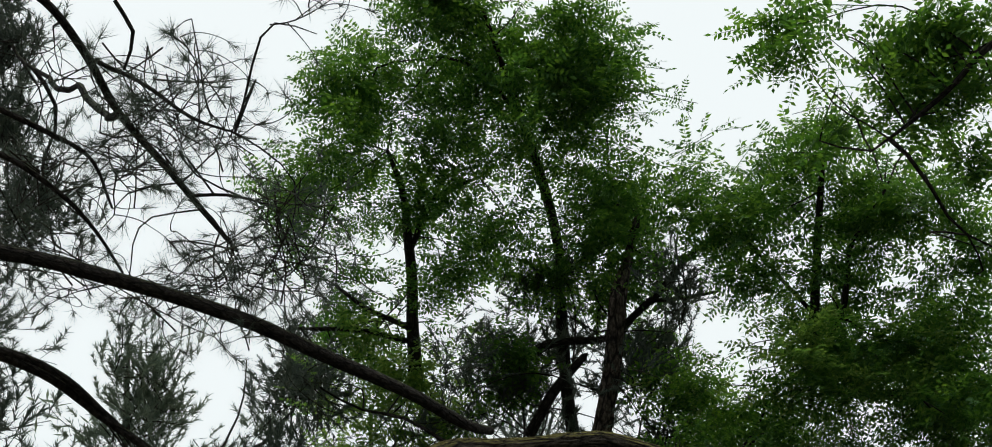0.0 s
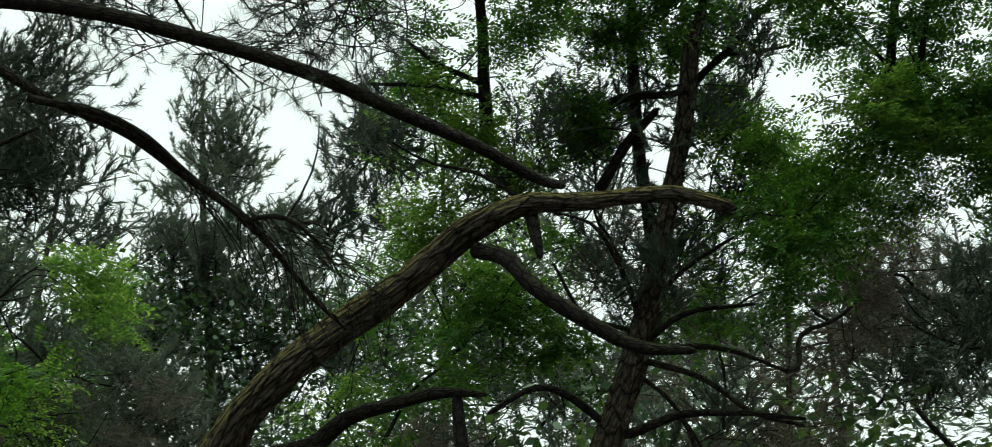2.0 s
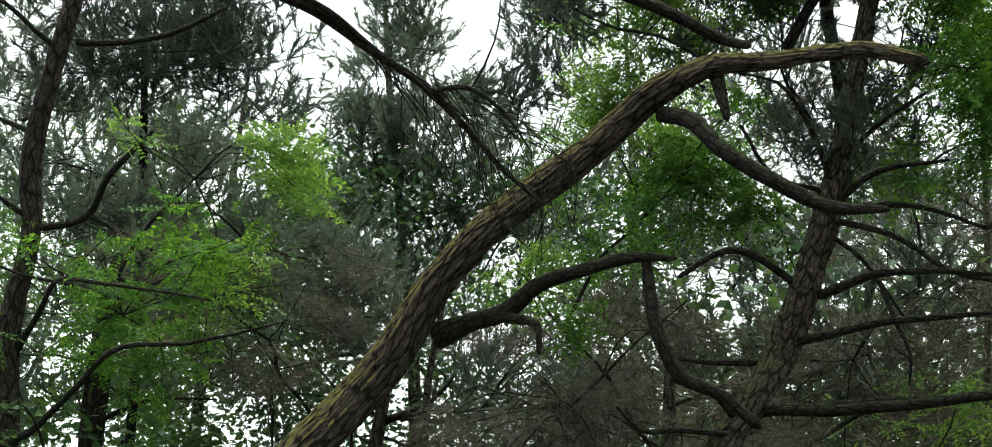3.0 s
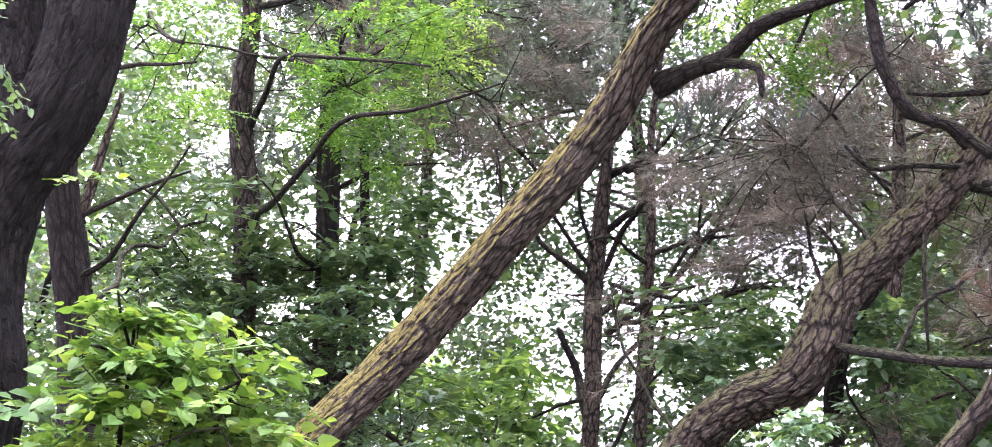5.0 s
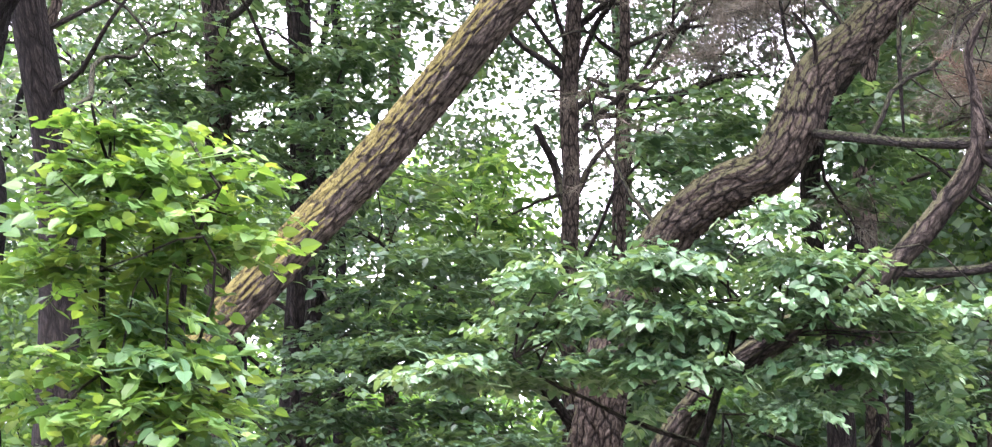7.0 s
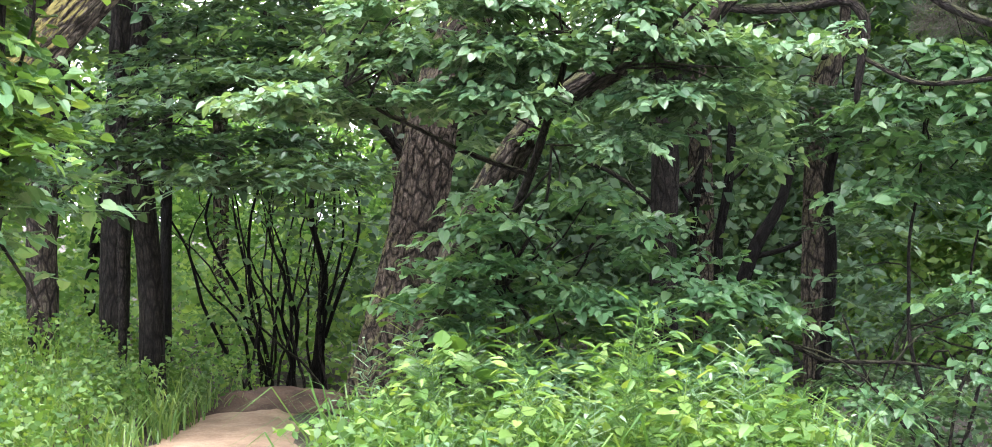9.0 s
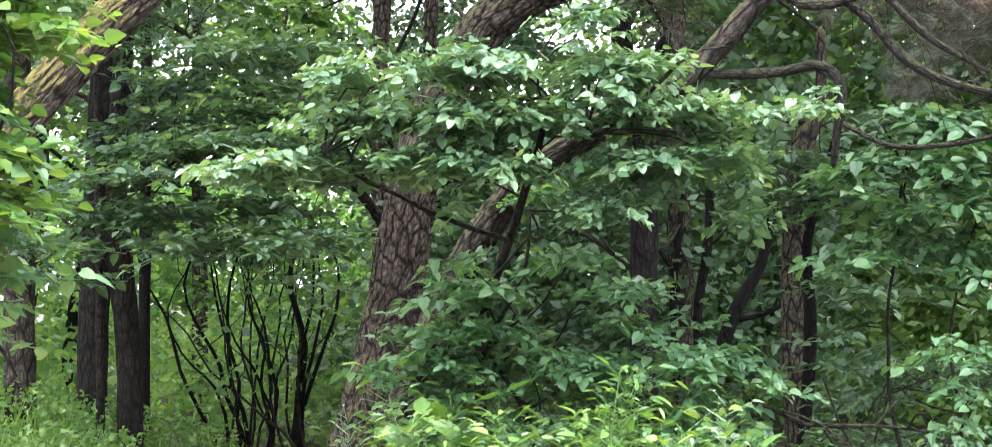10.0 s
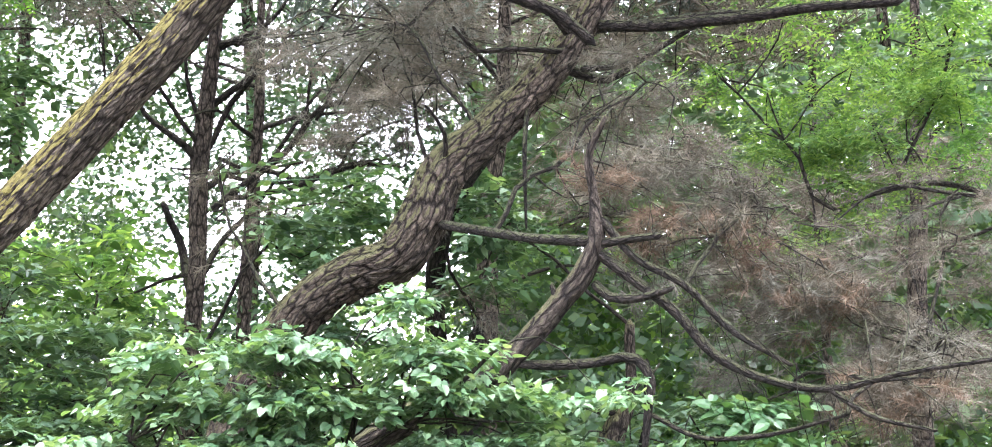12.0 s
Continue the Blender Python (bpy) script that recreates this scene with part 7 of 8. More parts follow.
side_shrub = Tree("broadleaf_shrub", (2.85, 10.30, 0.00), "loose shrub with pale leaves under the dry branches", "shrub")
side_shrub.limb("stem", [(2.85, 10.30, 0.00, 0.016), (2.62, 10.25, 0.90, 0.013), (2.66, 10.15, 1.80, 0.009), (2.75, 10.10, 2.50, 0.004)], BARK_TWIG, sides=7, step=0.1, wobble=0.05)
side_shrub.limb("stem", [(2.85, 10.30, 0.00, 0.014), (3.05, 10.25, 0.60, 0.012), (3.02, 10.20, 1.30, 0.008), (3.20, 10.10, 2.10, 0.004)], BARK_TWIG, sides=7, step=0.1, wobble=0.05)
side_shrub.limb("stem", [(2.85, 10.30, 0.00, 0.012), (2.95, 10.35, 0.50, 0.010), (3.30, 10.40, 1.00, 0.006), (3.40, 10.40, 1.60, 0.003)], BARK_TWIG, sides=7, step=0.1, wobble=0.05)
side_shrub.limb("stem", [(2.85, 10.30, 0.00, 0.012), (2.45, 10.20, 0.45, 0.010), (2.20, 10.20, 1.00, 0.006)], BARK_TWIG, sides=7, step=0.1, wobble=0.05)
side_shrub.clump(BROAD_SHADE, (2.45, 10.18, 2.38), (0.33, 0.50, 0.25), 14, twigs=1, tier=0.26)
side_shrub.clump(BROAD_SHADE, (2.91, 10.04, 2.59), (0.37, 0.50, 0.25), 14, twigs=1, tier=0.26)
side_shrub.clump(BROAD_SHADE, (3.19, 9.98, 2.19), (0.37, 0.50, 0.33), 20, twigs=1, tier=0.26)
side_shrub.clump(BROAD_SHADE, (2.50, 10.19, 1.90), (0.41, 0.50, 0.25), 16, twigs=1, tier=0.26)
side_shrub.clump(BROAD_SHADE, (2.98, 10.07, 1.72), (0.49, 0.50, 0.25), 20, twigs=1, tier=0.26)
side_shrub.clump(BROAD_SHADE, (2.54, 9.90, 2.27), (0.35, 0.50, 0.20), 20, size=0.95, twigs=1, tier=0.26)
side_shrub.clump(BROAD_SHADE, (2.89, 9.90, 2.03), (0.30, 0.50, 0.25), 18, size=0.95, twigs=1, tier=0.26)
side_shrub.clump(BROAD_SHADE, (2.86, 9.90, 2.53), (0.30, 0.50, 0.20), 16, size=0.95, twigs=1, tier=0.26)
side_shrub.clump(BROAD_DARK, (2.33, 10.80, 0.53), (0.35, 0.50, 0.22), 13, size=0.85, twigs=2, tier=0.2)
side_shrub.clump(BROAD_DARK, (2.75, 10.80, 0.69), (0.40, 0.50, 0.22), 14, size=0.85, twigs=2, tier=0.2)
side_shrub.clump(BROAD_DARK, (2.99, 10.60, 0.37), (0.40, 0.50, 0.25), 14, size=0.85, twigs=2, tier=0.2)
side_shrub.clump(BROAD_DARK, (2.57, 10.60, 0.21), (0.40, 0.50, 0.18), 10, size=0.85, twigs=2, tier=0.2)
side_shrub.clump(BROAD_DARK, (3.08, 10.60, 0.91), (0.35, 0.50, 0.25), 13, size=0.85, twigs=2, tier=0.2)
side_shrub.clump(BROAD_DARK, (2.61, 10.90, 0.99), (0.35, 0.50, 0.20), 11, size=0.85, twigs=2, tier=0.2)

dark_shrub = Tree("dark_leaved_shrub", (0.31, 9.80, 0.00), "dark green dense shrub in front of the pine foot", "shrub")
dark_shrub.limb("stem", [(0.31, 9.80, 0.00, 0.030), (0.30, 9.77, 0.87, 0.019), (0.08, 9.80, 1.25, 0.010)], BARK_TWIG, sides=8, step=0.1, wobble=0.02)
dark_shrub.clump(BROAD_SHADE, (0.08, 9.70, 1.52), (0.45, 0.60, 0.23), 34, size=0.8, twigs=1, tier=0.2)
dark_shrub.clump(BROAD_SHADE, (-0.30, 9.69, 1.26), (0.42, 0.60, 0.19), 28, size=0.8, twigs=1, tier=0.2)
dark_shrub.clump(BROAD_SHADE, (0.45, 9.68, 1.18), (0.53, 0.60, 0.26), 51, size=0.8, twigs=1, tier=0.2)
dark_shrub.clump(BROAD_SHADE, (1.13, 9.63, 1.17), (0.49, 0.60, 0.26), 44, size=0.8, twigs=1, tier=0.2)
dark_shrub.clump(BROAD_SHADE, (0.84, 9.66, 1.51), (0.34, 0.60, 0.19), 20, size=0.8, twigs=1, tier=0.2)
dark_shrub.clump(BROAD_SHADE, (0.26, 9.67, 0.84), (0.68, 0.60, 0.19), 44, size=0.8, twigs=1, tier=0.2)
dark_shrub.clump(BROAD_SHADE, (1.19, 9.60, 0.79), (0.57, 0.60, 0.23), 41, size=0.8, twigs=1, tier=0.2)
dark_shrub.clump(BROAD_SHADE, (1.67, 9.54, 0.94), (0.30, 0.60, 0.23), 10, size=0.8, twigs=1, tier=0.2)
dark_shrub.clump(BROAD_SHADE, (0.62, 9.68, 1.81), (0.23, 0.60, 0.23), 12, size=0.8, twigs=1, tier=0.2)
dark_shrub.clump(BROAD_SHADE, (-0.03, 9.70, 1.75), (0.23, 0.60, 0.19), 12, size=0.8, twigs=1, tier=0.2)
dark_shrub.clump(BROAD_SHADE, (0.36, 9.68, 2.12), (0.19, 0.60, 0.19), 7, size=0.8, twigs=1, tier=0.2)
dark_shrub.clump(BROAD_SHADE, (2.26, 9.37, 0.42), (0.45, 0.60, 0.19), 5, size=0.8, twigs=1, tier=0.2)
dark_shrub.clump(BROAD_SHADE, (2.61, 9.31, 0.72), (0.42, 0.60, 0.26), 7, size=0.8, twigs=1, tier=0.2)
dark_shrub.clump(BROAD_SHADE, (2.09, 9.43, 0.64), (0.30, 0.60, 0.23), 8, size=0.8, twigs=1, tier=0.2)
dark_shrub.clump(BROAD_SHADE, (2.69, 9.31, 1.08), (0.34, 0.60, 0.30), 10, size=0.8, twigs=1, tier=0.2)
dark_shrub.clump(BROAD_SHADE, (-0.19, 10.00, 1.47), (0.30, 0.35, 0.20), 16, size=0.8, twigs=1, tier=0.2)
dark_shrub.clump(BROAD_SHADE, (0.07, 9.90, 1.62), (0.32, 0.35, 0.20), 17, size=0.8, twigs=1, tier=0.2)
dark_shrub.clump(BROAD_SHADE, (-0.33, 10.00, 1.08), (0.30, 0.35, 0.25), 16, size=0.8, twigs=1, tier=0.2)
dark_shrub.clump(BROAD_SHADE, (0.37, 9.80, 1.80), (0.35, 0.35, 0.20), 17, size=0.8, twigs=1, tier=0.2)
dark_shrub.clump(BROAD_SHADE, (-0.10, 9.90, 1.20), (0.35, 0.35, 0.25), 19, size=0.8, twigs=1, tier=0.2)

understorey = Tree("understorey_tree", (-0.54, 14.99, 0.00), "leafy understorey tree in the shade", "shrub")
understorey.limb("stem", [(-0.54, 14.99, 0.00, 0.050), (-0.72, 14.57, 2.13, 0.051), (-1.63, 13.81, 3.21, 0.033), (-2.36, 13.60, 3.87, 0.016)], BARK_TWIG, sides=8, step=0.1, wobble=0.02)
understorey.limb("stem", [(-0.54, 14.99, 0.00, 0.040), (-0.59, 14.46, 2.46, 0.040), (-0.76, 13.87, 3.30, 0.016)], BARK_TWIG, sides=8, step=0.1, wobble=0.02)
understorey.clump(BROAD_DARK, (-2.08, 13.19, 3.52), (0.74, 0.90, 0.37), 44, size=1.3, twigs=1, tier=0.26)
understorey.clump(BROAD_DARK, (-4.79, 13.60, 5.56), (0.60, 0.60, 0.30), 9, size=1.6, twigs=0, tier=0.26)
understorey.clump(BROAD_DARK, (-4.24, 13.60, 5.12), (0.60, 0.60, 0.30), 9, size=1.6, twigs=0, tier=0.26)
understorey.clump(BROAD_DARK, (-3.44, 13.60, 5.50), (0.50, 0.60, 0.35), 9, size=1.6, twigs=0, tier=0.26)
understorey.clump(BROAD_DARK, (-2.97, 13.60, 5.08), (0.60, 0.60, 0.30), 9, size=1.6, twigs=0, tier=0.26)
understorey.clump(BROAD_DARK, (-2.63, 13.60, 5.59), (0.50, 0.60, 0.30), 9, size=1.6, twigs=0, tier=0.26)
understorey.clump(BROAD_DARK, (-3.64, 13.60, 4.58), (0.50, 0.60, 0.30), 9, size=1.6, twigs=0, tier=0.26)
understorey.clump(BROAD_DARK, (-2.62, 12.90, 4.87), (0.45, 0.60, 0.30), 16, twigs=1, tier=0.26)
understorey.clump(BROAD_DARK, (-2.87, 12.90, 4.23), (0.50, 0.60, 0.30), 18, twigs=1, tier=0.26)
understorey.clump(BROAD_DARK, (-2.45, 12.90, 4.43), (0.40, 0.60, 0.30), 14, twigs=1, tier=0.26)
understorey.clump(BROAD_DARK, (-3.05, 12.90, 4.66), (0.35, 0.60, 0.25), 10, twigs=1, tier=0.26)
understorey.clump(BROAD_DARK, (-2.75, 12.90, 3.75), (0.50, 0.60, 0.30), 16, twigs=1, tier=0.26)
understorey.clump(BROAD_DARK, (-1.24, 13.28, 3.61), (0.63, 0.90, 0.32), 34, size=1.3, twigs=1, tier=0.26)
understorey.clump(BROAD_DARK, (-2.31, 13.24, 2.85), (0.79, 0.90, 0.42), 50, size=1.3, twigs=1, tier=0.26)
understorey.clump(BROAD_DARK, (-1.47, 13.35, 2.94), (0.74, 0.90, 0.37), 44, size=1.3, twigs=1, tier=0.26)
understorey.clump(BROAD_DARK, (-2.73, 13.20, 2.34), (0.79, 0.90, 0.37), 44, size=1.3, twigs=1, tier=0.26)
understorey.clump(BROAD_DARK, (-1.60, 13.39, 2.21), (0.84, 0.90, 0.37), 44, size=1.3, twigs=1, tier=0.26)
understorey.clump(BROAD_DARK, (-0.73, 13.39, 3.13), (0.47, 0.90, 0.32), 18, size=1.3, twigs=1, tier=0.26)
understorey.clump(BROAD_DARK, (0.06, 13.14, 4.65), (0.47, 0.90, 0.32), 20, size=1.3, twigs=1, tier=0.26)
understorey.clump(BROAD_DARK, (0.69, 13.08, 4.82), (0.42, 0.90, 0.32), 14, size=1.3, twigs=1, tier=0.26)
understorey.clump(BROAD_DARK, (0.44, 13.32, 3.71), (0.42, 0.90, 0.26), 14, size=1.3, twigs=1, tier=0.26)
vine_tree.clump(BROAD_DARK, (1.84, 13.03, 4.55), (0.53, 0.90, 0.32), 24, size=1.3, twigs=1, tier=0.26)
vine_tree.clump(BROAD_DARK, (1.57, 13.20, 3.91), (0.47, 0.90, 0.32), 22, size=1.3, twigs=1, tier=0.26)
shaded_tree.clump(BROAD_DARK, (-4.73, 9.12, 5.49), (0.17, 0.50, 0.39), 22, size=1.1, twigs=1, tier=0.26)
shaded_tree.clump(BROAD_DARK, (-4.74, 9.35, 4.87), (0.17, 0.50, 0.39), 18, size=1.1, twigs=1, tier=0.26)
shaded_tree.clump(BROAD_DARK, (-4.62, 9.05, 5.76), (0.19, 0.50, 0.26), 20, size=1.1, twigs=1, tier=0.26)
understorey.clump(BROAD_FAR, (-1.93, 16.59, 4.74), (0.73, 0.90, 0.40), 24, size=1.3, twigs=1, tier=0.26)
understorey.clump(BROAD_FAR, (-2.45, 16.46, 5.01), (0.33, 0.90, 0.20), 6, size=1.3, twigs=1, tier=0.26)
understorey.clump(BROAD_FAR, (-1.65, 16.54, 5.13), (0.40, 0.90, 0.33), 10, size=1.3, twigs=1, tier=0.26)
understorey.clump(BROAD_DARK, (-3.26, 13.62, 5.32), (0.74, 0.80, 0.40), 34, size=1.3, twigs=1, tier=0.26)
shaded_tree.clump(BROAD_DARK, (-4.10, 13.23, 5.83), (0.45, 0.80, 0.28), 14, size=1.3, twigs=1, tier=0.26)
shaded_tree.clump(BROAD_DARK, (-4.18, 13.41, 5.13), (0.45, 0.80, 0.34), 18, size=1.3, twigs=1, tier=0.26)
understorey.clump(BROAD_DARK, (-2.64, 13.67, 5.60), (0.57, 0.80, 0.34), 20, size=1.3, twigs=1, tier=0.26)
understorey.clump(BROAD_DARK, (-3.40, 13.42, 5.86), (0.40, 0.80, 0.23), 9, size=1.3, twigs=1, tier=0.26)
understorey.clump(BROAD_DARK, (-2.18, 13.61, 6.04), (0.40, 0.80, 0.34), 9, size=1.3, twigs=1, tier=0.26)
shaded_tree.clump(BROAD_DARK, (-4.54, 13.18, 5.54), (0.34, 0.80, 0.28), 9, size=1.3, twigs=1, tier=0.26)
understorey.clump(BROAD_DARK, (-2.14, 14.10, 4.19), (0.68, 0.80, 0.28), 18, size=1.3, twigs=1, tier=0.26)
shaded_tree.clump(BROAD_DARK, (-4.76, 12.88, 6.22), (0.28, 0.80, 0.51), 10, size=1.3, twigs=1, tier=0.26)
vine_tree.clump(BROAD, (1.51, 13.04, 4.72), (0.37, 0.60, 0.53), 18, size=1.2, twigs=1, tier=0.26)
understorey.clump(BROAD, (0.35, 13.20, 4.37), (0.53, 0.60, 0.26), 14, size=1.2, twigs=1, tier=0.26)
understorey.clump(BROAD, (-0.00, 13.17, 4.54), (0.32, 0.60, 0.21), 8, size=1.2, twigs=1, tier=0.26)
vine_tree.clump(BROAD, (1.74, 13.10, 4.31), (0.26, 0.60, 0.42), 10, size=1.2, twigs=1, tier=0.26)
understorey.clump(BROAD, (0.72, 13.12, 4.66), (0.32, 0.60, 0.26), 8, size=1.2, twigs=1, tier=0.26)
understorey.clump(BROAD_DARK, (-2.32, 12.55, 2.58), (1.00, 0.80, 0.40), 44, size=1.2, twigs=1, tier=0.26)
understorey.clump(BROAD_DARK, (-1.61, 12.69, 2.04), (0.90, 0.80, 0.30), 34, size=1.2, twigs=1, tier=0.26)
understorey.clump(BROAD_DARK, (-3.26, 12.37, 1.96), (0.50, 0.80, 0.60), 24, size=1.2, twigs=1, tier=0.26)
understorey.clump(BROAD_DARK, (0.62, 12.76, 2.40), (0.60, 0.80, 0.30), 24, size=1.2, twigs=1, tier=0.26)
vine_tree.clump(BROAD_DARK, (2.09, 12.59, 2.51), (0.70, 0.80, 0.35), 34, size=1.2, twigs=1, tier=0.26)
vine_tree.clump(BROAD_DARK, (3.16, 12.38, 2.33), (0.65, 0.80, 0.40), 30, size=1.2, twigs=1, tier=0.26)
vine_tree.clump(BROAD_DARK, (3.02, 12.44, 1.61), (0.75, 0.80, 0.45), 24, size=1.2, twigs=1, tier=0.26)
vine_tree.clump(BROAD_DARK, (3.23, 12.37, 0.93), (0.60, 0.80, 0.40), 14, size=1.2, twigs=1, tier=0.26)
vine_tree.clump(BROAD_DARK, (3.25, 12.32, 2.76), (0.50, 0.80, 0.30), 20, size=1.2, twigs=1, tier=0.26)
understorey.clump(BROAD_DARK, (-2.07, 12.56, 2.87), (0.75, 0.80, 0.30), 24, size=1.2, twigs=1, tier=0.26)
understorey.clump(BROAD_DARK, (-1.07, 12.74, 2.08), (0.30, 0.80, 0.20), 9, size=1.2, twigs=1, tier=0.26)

stem_thicket = Tree("multi_stemmed_shrub", (-2.17, 16.46, 0.00), "thicket of thin dark bare stems fanning from one foot", "shrub")
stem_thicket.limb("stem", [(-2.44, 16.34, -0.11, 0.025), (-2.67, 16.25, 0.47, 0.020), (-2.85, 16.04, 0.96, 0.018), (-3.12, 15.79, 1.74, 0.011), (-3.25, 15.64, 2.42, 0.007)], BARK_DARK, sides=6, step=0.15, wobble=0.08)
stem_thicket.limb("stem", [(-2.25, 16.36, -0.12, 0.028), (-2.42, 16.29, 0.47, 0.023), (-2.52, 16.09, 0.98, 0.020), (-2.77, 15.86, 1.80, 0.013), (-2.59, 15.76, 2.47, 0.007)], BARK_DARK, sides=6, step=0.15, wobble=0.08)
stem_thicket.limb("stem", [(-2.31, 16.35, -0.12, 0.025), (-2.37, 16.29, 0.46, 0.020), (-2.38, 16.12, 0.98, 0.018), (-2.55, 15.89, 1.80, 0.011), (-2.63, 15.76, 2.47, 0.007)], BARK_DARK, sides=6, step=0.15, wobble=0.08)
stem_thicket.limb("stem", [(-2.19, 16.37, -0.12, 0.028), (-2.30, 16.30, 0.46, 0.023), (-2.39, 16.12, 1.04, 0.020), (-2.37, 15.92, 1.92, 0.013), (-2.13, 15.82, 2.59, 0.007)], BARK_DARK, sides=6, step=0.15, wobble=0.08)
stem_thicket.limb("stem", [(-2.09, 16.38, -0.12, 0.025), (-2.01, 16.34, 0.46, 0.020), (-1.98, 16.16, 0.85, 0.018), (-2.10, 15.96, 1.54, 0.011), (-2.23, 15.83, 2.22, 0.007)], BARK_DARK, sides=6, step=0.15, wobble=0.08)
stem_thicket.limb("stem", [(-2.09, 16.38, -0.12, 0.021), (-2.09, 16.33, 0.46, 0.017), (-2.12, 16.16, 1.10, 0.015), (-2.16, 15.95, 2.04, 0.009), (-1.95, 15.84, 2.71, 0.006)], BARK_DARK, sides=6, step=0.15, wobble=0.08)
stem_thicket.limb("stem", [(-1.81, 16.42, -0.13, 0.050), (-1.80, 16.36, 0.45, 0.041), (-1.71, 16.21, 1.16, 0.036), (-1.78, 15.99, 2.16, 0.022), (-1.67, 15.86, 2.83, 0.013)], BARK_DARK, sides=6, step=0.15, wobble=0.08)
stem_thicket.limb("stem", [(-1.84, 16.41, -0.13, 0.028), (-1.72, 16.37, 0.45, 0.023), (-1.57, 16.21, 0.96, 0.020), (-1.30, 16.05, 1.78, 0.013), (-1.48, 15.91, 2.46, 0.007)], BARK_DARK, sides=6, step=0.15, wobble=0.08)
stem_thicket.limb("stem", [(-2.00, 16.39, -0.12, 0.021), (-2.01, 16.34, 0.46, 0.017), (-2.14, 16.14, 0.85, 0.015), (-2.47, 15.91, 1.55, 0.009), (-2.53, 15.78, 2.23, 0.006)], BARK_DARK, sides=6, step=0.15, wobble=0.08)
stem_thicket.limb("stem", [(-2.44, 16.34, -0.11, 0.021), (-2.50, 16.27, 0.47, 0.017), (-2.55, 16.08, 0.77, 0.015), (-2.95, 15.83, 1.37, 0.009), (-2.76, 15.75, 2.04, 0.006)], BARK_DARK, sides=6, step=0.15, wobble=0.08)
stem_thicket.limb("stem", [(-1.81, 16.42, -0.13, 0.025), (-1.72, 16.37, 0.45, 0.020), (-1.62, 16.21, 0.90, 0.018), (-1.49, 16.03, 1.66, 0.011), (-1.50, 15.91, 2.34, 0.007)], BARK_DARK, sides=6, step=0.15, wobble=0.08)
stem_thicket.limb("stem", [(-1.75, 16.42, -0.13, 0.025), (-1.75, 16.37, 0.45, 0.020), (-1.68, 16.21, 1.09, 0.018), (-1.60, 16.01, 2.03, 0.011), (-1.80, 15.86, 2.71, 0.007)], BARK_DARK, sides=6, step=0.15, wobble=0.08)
for k in range(10):
    x, lean = -2.5 + 0.1 * k, rng.normal(-0.7 + 0.07 * k, 0.6)
    y, tall = 16.4 + rng.normal(0, 0.25), rng.uniform(1.7, 2.9)
    bow = rng.normal(0, 0.12)
    stem_thicket.limb("stem", [(x, y, -0.1, 0.017), (x + 0.3 * lean + bow, y - 0.1, 0.35 * tall, 0.013), (x + 0.65 * lean + bow, y - 0.25, 0.7 * tall, 0.009), (x + lean, y - 0.4, tall, 0.005)], BARK_TWIG, sides=5, step=0.2, wobble=0.1)
    for _ in range(2):
        a = stem_thicket.wood[-1][rng.integers(4, len(stem_thicket.wood[-1]))]
        b = a + (rng.normal(0, 0.25), rng.normal(0, 0.1), rng.uniform(0.15, 0.4))
        stem_thicket.twig(a, (a + b) / 2 + rng.normal(0, 0.04, 3), b + (0, 0, 0.15), 0.007)
stem_thicket.clump(BROAD_FAR, (-2.55, 16.10, 1.75), (0.55, 0.50, 0.45), 9, size=0.7, twigs=1)
stem_thicket.clump(BROAD_FAR, (-1.75, 16.10, 1.55), (0.55, 0.50, 0.50), 9, size=0.7, twigs=1)
stem_thicket.clump(BROAD_FAR, (-2.20, 16.20, 0.75), (0.70, 0.50, 0.40), 9, size=0.7, twigs=1)
stem_thicket.clump(BROAD_SHADE, (-2.90, 15.90, 2.10), (0.60, 0.50, 0.35), 12, size=0.9, twigs=1)
stem_thicket.clump(BROAD_SHADE, (-1.70, 15.90, 2.30), (0.60, 0.50, 0.35), 12, size=0.9, twigs=1)

right_stems = Tree("multi_stemmed_shrub", (2.13, 14.34, 0.00), "cluster of thin dark stems rising from the undergrowth", "shrub")
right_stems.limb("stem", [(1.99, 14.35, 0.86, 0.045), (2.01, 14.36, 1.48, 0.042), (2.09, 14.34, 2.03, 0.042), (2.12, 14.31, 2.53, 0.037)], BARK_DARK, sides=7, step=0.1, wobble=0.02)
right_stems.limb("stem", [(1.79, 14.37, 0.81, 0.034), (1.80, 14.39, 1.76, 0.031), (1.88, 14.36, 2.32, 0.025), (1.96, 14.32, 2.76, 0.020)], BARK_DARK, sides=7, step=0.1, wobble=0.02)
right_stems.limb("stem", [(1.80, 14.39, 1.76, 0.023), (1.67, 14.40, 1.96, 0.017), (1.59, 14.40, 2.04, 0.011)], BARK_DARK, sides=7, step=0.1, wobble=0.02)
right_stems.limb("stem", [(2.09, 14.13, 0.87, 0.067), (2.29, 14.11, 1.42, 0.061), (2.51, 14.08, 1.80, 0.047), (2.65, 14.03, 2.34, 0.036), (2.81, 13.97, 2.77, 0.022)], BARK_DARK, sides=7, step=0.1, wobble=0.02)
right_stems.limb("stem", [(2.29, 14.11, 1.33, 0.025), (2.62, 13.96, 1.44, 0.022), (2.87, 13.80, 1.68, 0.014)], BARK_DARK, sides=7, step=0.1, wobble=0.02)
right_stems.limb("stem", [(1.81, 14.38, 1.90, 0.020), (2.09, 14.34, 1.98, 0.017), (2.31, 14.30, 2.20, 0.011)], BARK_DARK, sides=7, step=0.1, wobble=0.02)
dark_pine.stubs(5)
leaning_stem.stubs(5)
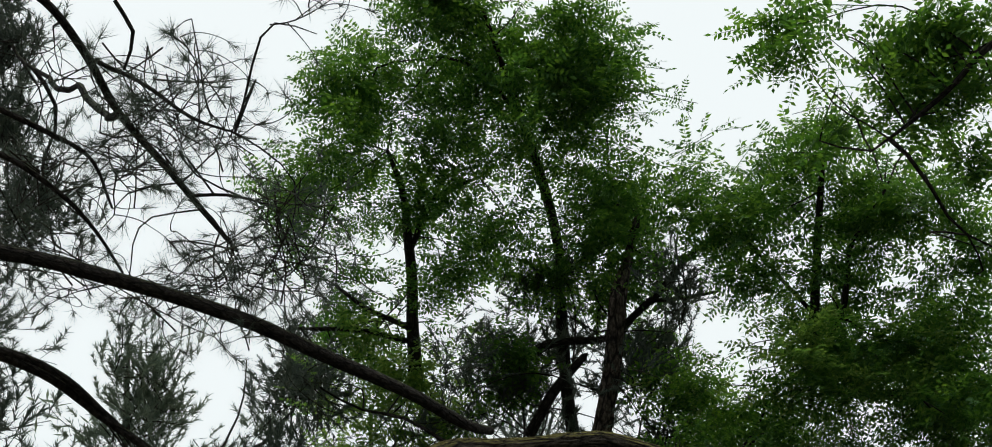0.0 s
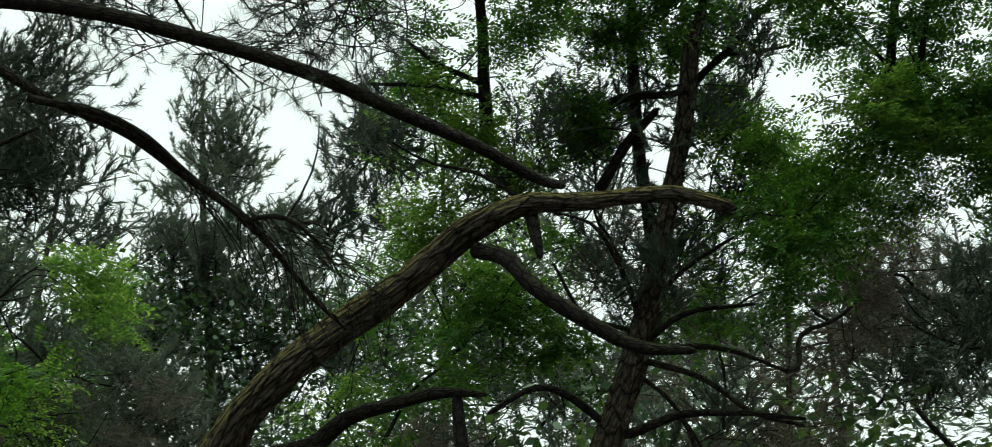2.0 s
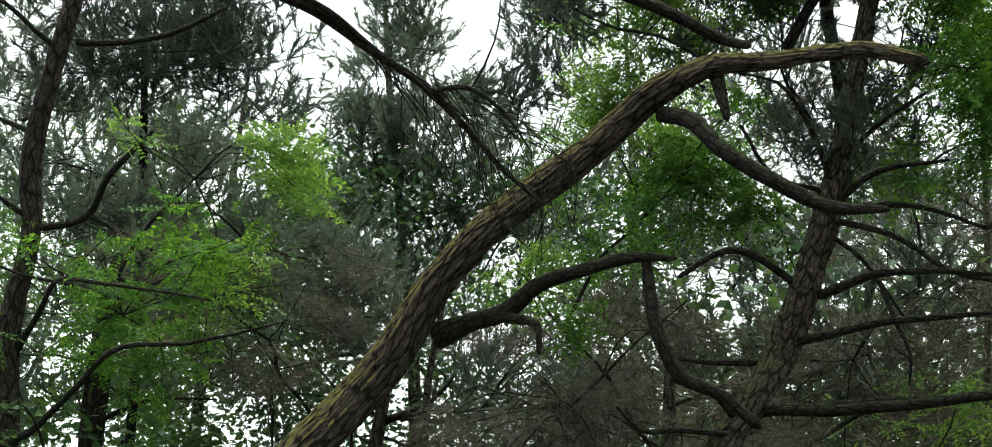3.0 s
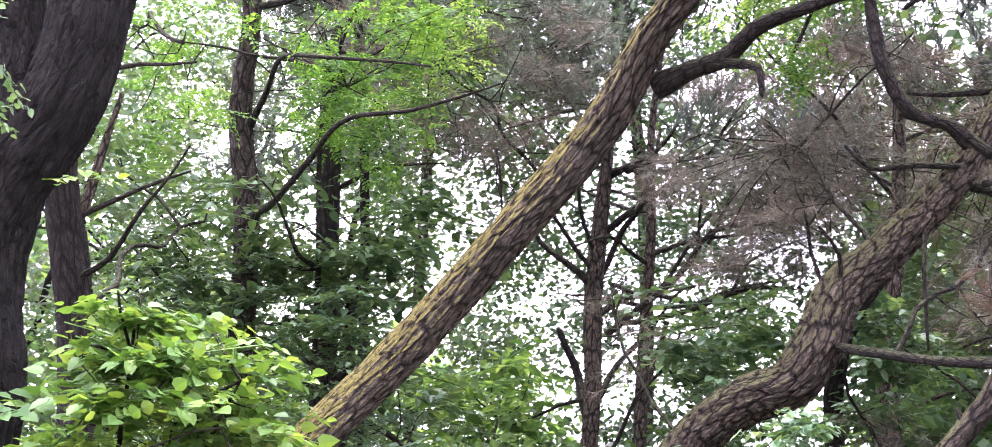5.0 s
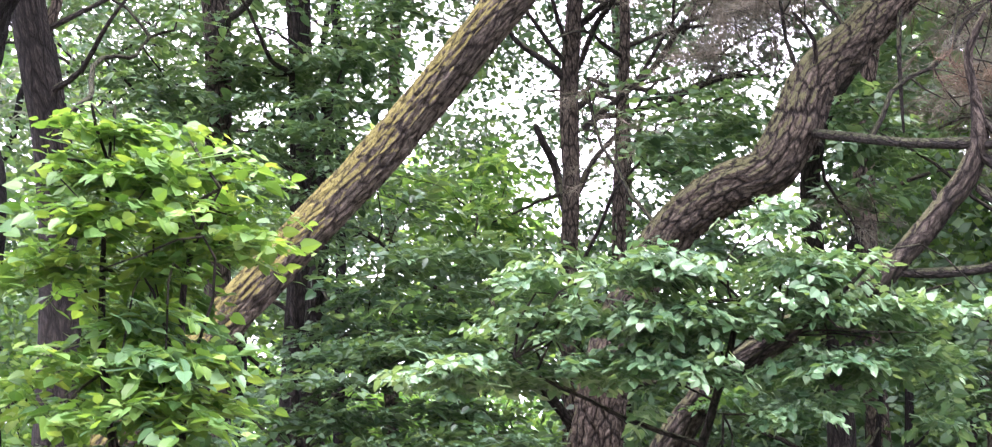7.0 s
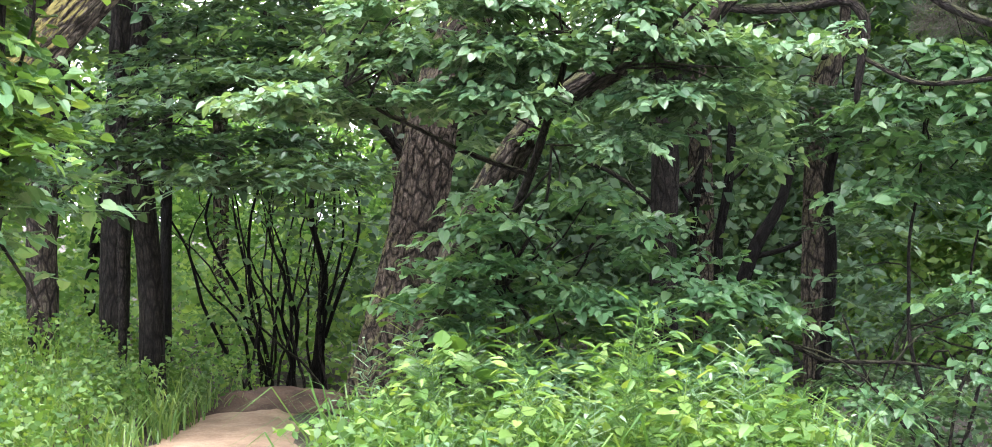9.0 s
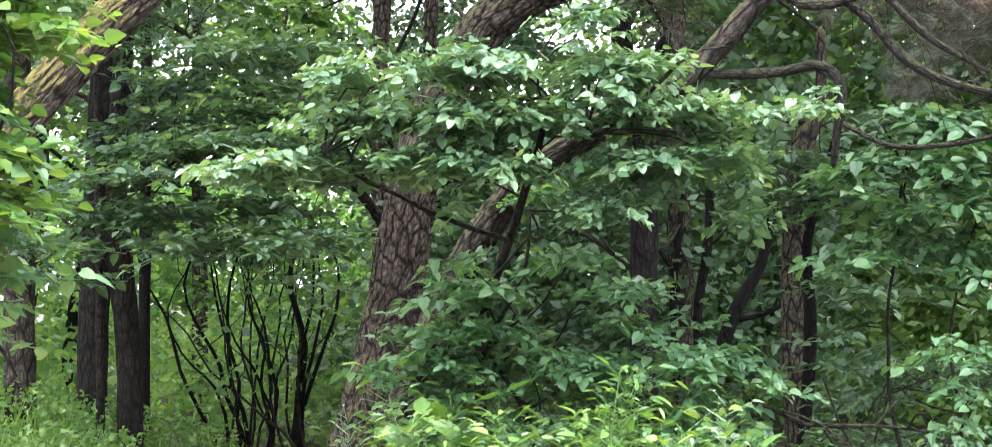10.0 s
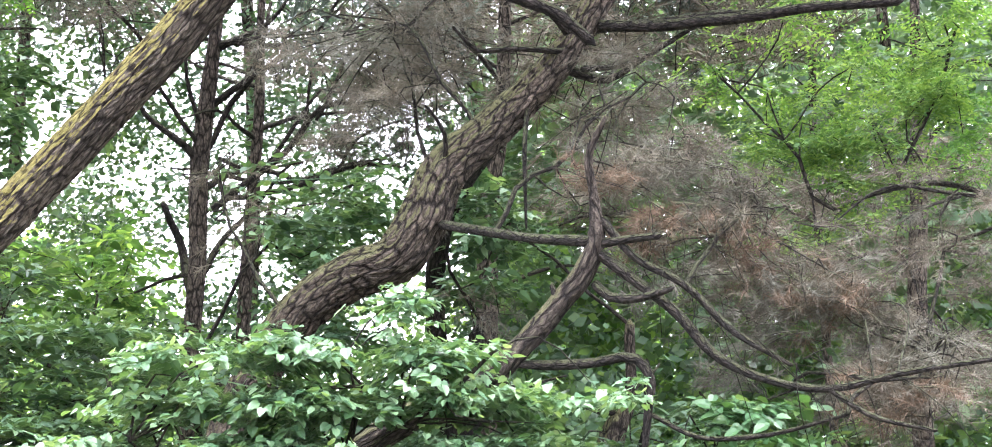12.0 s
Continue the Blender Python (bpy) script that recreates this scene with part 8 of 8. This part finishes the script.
shaded_tree.stubs(5)
black_pole_tree.stubs(5)
ruddy_tree.stubs(2)
grey_tree.stubs(5)
thin_tree.stubs(5)
slim_pine.stubs(5)
vine_tree.stubs(5)
forking_tree.stubs(4, 1.8, 0.45)
thin_tree.stubs(8, 1.6, 0.4)
young_locust.stubs(4, 1.4, 0.5)


# ---- undergrowth and distance ----
def weed(mat, height, leaves, size, wide=0.75):
    """An upright herb: a stem with leaves all the way up."""
    bits = [stalk((0, 0, 0), (0.02, 0.02, height), 0.004)]
    for i in range(leaves):
        z = height * (0.15 + 0.85 * i / leaves)
        yaw = i * 2.4 + rng.normal(0, 0.3)
        k = size * rng.uniform(0.6, 1.2)
        reach = rng.uniform(0.03, 0.16)
        at = (reach * math.cos(yaw), reach * math.sin(yaw), z + 0.3 * reach)
        bits.append(stalk((0, 0, z - 0.02), at, 0.002))
        bits.append((turned(HEART * (1, wide, 1), yaw, rng.normal(0.0, 0.3), rng.normal(0, 0.3), at, k), HEART_F))
    v, f = join(*bits)
    return mesh("weed", v, f, mat)


WEEDS = [weed(LEAF_BRIGHT, rng.uniform(0.75, 1.0), n, size, wide) for n, size, wide in ((70, 0.052, 0.55), (64, 0.064, 0.5), (56, 0.068, 0.85), (40, 0.092, 0.9), (28, 0.115, 0.95), (60, 0.058, 0.7))]
WEEDS += [weed(LEAF_BROAD, rng.uniform(0.7, 0.95), n, size, wide) for n, size, wide in ((60, 0.055, 0.5), (40, 0.07, 0.8), (70, 0.045, 0.4))]


def plant_weeds(count, x0, x1, y0, y1, tall):
    for _ in range(count):
        x, y = rng.uniform(x0, x1), rng.uniform(y0, y1)
        if abs(x - path_centre(y)) < 0.8:
            continue
        ob = new("weed", WEEDS[rng.integers(len(WEEDS))])
        k = tall(x) * (0.92 + 0.55 * noise.noise(Vector((x * 1.7, y * 1.1, 5)))) * rng.uniform(0.75, 1.15) * (1.3 if rng.random() < 0.05 else 1)
        ob.location, ob.rotation_euler, ob.scale = (x, y, ground_height(x, y) - 0.03), (rng.normal(0, 0.12), rng.normal(0, 0.12), rng.uniform(0, 6.3)), (k, k, k)
        tagged(ob, "leafy light green weed growing at the path's edge", "weed", "weeds beside the footpath")


plant_weeds(262, -0.72, 2.1, 7.5, 9.9, lambda x: 1.1 - 1.05 * max(0, x - 1.25) - 0.6 * max(0, -0.6 - x))
plant_weeds(64, -5.0, -2.75, 8.4, 13.0, lambda x: 0.55)


def grass(name, count, x0, x1, y0, y1, low, high, label):
    """Arching blades in tussocks."""
    v, f = [], []
    tufts = [(rng.uniform(x0, x1), rng.uniform(y0, y1), rng.uniform(low, high)) for _ in range(count // 14)]
    for tx, ty, th in tufts:
        for _ in range(14):
            x, y = tx + rng.normal(0, 0.09), ty + rng.normal(0, 0.09)
            if abs(x - path_centre(y)) < (0.9 if x > path_centre(y) else 0.5) + 0.15 * rng.random() - 0.09 * max(0, y - 11.2):
                continue
            h, yaw, bend = th * rng.uniform(0.6, 1.15), rng.uniform(0, 6.3), rng.uniform(0.3, 1.1)
            a = np.array((x, y, ground_height(x, y) - 0.03))
            d, s = np.array((math.cos(yaw), math.sin(yaw), 0)), np.array((-math.sin(yaw), math.cos(yaw), 0)) * rng.uniform(0.004, 0.009)
            b, c, e = a + d * bend * h * 0.15 + (0, 0, 0.5 * h), a + d * bend * h * 0.5 + (0, 0, 0.85 * h), a + d * bend * h + (0, 0, h * (1.02 - 0.42 * bend))
            k = len(v)
            v += [a - s, a + s, b + s, b - s, c + s * 0.7, c - s * 0.7, e]
            f += [(k, k + 1, k + 2, k + 3), (k + 3, k + 2, k + 4, k + 5), (k + 5, k + 4, k + 6)]
    tagged(new(name, mesh(name, v, f, GRASS)), label, "grass", "", "stuff")


grass("grass_bank", 6500, -5.2, -2.2, 8.0, 15.5, 0.15, 0.5, "long bright arching grass on the bank beside the footpath")
grass("grass_verge", 2900, -0.95, 1.75, 7.7, 9.8, 0.35, 0.9, "long grass among the weeds")
grass("grass_clearing", 5000, -7.0, 7.0, -8.0, 7.4, 0.1, 0.3, "thin short grass under the trees")


def herbs(name, count, x0, x1, y0, y1, low, high, mat, label):
    """Small leaves of low herbs, close to the ground."""
    spots = []
    while len(spots) < count:
        x, y = rng.uniform(x0, x1), rng.uniform(y0, y1)
        if abs(x - path_centre(y)) < 0.72 - 0.09 * max(0, y - 11.2) or noise.noise(Vector((x * 1.5, y * 1.5, 2))) < -0.25:
            continue
        z = ground_height(x, y)
        spots += [(x + rng.normal(0, 0.08), y + rng.normal(0, 0.08), z + rng.uniform(low, high)) for _ in range(8)]
    tagged(new(name, scatter_leaves(name, np.array(spots), mat, 0.035, 0.08, 0.33, True)), label, "herbs", "", "stuff")


herbs("herb_bank", 12000, -5.2, -2.2, 8.2, 15.5, 0.05, 0.5, LEAF_BRIGHT, "small-leaved green herbs covering the bank")
herbs("herb_verge", 6500, -0.92, 1.5, 7.5, 9.9, 0.1, 0.7, LEAF_BRIGHT, "small-leaved herbs under the weeds")
herbs("herb_floor", 7500, 2.0, 7.0, 8.8, 15.0, 0.02, 0.24, LEAF_DARK, "dark low herbs on the shaded forest floor")


def far_woods(name, count, d0, d1, z0, z1, a0, a1, mat, low, high, label, thin, wide=0.3, gap=-0.05, lump=0.45, per=26, glade=True):
    """Foliage of the wood behind, in clumps; thinner towards the top."""
    spots = []
    while len(spots) < count:
        a, d = radians(rng.uniform(a0, a1)), rng.uniform(d0, d1)
        k = rng.random() ** thin
        c = np.array((d * math.sin(a), d * math.cos(a), z0 + (z1 - z0) * k))
        if noise.noise(Vector(c * lump)) < gap:
            continue
        if glade and -16 < math.degrees(a) < -2.5 and (d > 22 or c[2] < 3.6) and d < 33 and rng.random() < (0.93 if c[2] > 1.3 else 0.6):
            continue
        spots += list(c + rng.normal(0, 0.16 / lump + 0.08, (per, 3)) * (1, 1, 0.6))
    tagged(new(name, scatter_leaves(name, np.array(spots), mat, low, high, wide)), label, "woodland", "", "stuff")


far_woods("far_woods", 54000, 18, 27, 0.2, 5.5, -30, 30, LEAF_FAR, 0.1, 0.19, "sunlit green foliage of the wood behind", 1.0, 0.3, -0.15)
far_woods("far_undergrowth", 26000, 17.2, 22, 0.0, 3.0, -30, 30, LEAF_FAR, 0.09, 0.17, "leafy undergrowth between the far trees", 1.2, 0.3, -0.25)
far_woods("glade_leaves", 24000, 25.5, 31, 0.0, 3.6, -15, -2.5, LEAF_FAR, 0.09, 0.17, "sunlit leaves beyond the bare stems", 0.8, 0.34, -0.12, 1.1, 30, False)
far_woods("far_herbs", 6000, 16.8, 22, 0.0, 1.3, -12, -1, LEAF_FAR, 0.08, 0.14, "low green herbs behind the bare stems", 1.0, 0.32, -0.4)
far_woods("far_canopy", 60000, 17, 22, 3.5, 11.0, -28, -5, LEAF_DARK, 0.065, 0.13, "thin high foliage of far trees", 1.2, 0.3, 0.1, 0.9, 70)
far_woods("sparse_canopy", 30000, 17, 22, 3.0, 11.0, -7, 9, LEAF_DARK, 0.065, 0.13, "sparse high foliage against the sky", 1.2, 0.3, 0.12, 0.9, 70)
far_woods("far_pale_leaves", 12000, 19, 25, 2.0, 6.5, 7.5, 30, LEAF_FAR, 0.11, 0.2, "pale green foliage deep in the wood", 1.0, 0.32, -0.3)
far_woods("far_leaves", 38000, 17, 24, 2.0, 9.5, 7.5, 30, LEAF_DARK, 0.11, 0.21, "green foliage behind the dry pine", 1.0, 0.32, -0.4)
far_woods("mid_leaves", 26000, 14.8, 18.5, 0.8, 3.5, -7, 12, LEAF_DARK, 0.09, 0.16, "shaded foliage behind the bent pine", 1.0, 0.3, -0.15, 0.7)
far_woods("far_pines", 30000, 19, 25, 6.0, 13.8, -26, 30, NEEDLE_GREY, 0.2, 0.36, "grey-green needle foliage of far pines", 1.2, 0.06, -0.1, 0.8)
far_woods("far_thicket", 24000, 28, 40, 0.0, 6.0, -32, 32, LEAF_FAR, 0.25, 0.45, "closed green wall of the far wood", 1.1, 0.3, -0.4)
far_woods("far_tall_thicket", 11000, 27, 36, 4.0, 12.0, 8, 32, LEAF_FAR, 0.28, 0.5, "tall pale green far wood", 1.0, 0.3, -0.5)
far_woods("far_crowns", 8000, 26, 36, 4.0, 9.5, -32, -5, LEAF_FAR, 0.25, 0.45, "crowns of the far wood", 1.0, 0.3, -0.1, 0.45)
# Out of view: big leaves added to keep sky light off camera-facing bark.
far_woods("woods_around", 18000, 22, 40, 0.0, 20.0, 34, 326, LEAF_DARK, 0.6, 1.2, "unseen wood round the camera, added to block low sky light", 1.0)


def far_trunk(x, y, h, r, lean):
    tree = Tree("far_tree", (x, y, ground_height(x, y) - 0.1), "slim far tree trunk in the wood", "tree", "far trees")
    b = rng.normal(0, 0.25)
    tree.limb("trunk", [(x, y, -0.1, r), (x + 0.3 * lean + b, y, h * 0.35, r * 0.85), (x + 0.6 * lean - b, y, h * 0.7, r * 0.6), (x + lean, y, h, r * 0.2)], BARK_DARK, 8, 0.5, 0.08, 0.1)
    wood = tree.wood[0]
    for _ in range(12):
        a = wood[rng.integers(len(wood) // 4, len(wood))]
        s = rng.choice((-1, 1))
        tree.twig(a, a + (s * rng.uniform(0.4, 0.9), rng.normal(0, 0.3), rng.uniform(0.1, 0.7)), a + (s * rng.uniform(1.0, 2.2), rng.normal(0, 0.4), rng.uniform(0.2, 1.8)), rng.uniform(0.015, 0.035))


for _ in range(8):
    a, d = radians(rng.uniform(-26, -14)), rng.uniform(17.5, 26)
    far_trunk(d * math.sin(a), d * math.cos(a), rng.uniform(8, 12), rng.uniform(0.06, 0.13), rng.normal(0, 1.1))
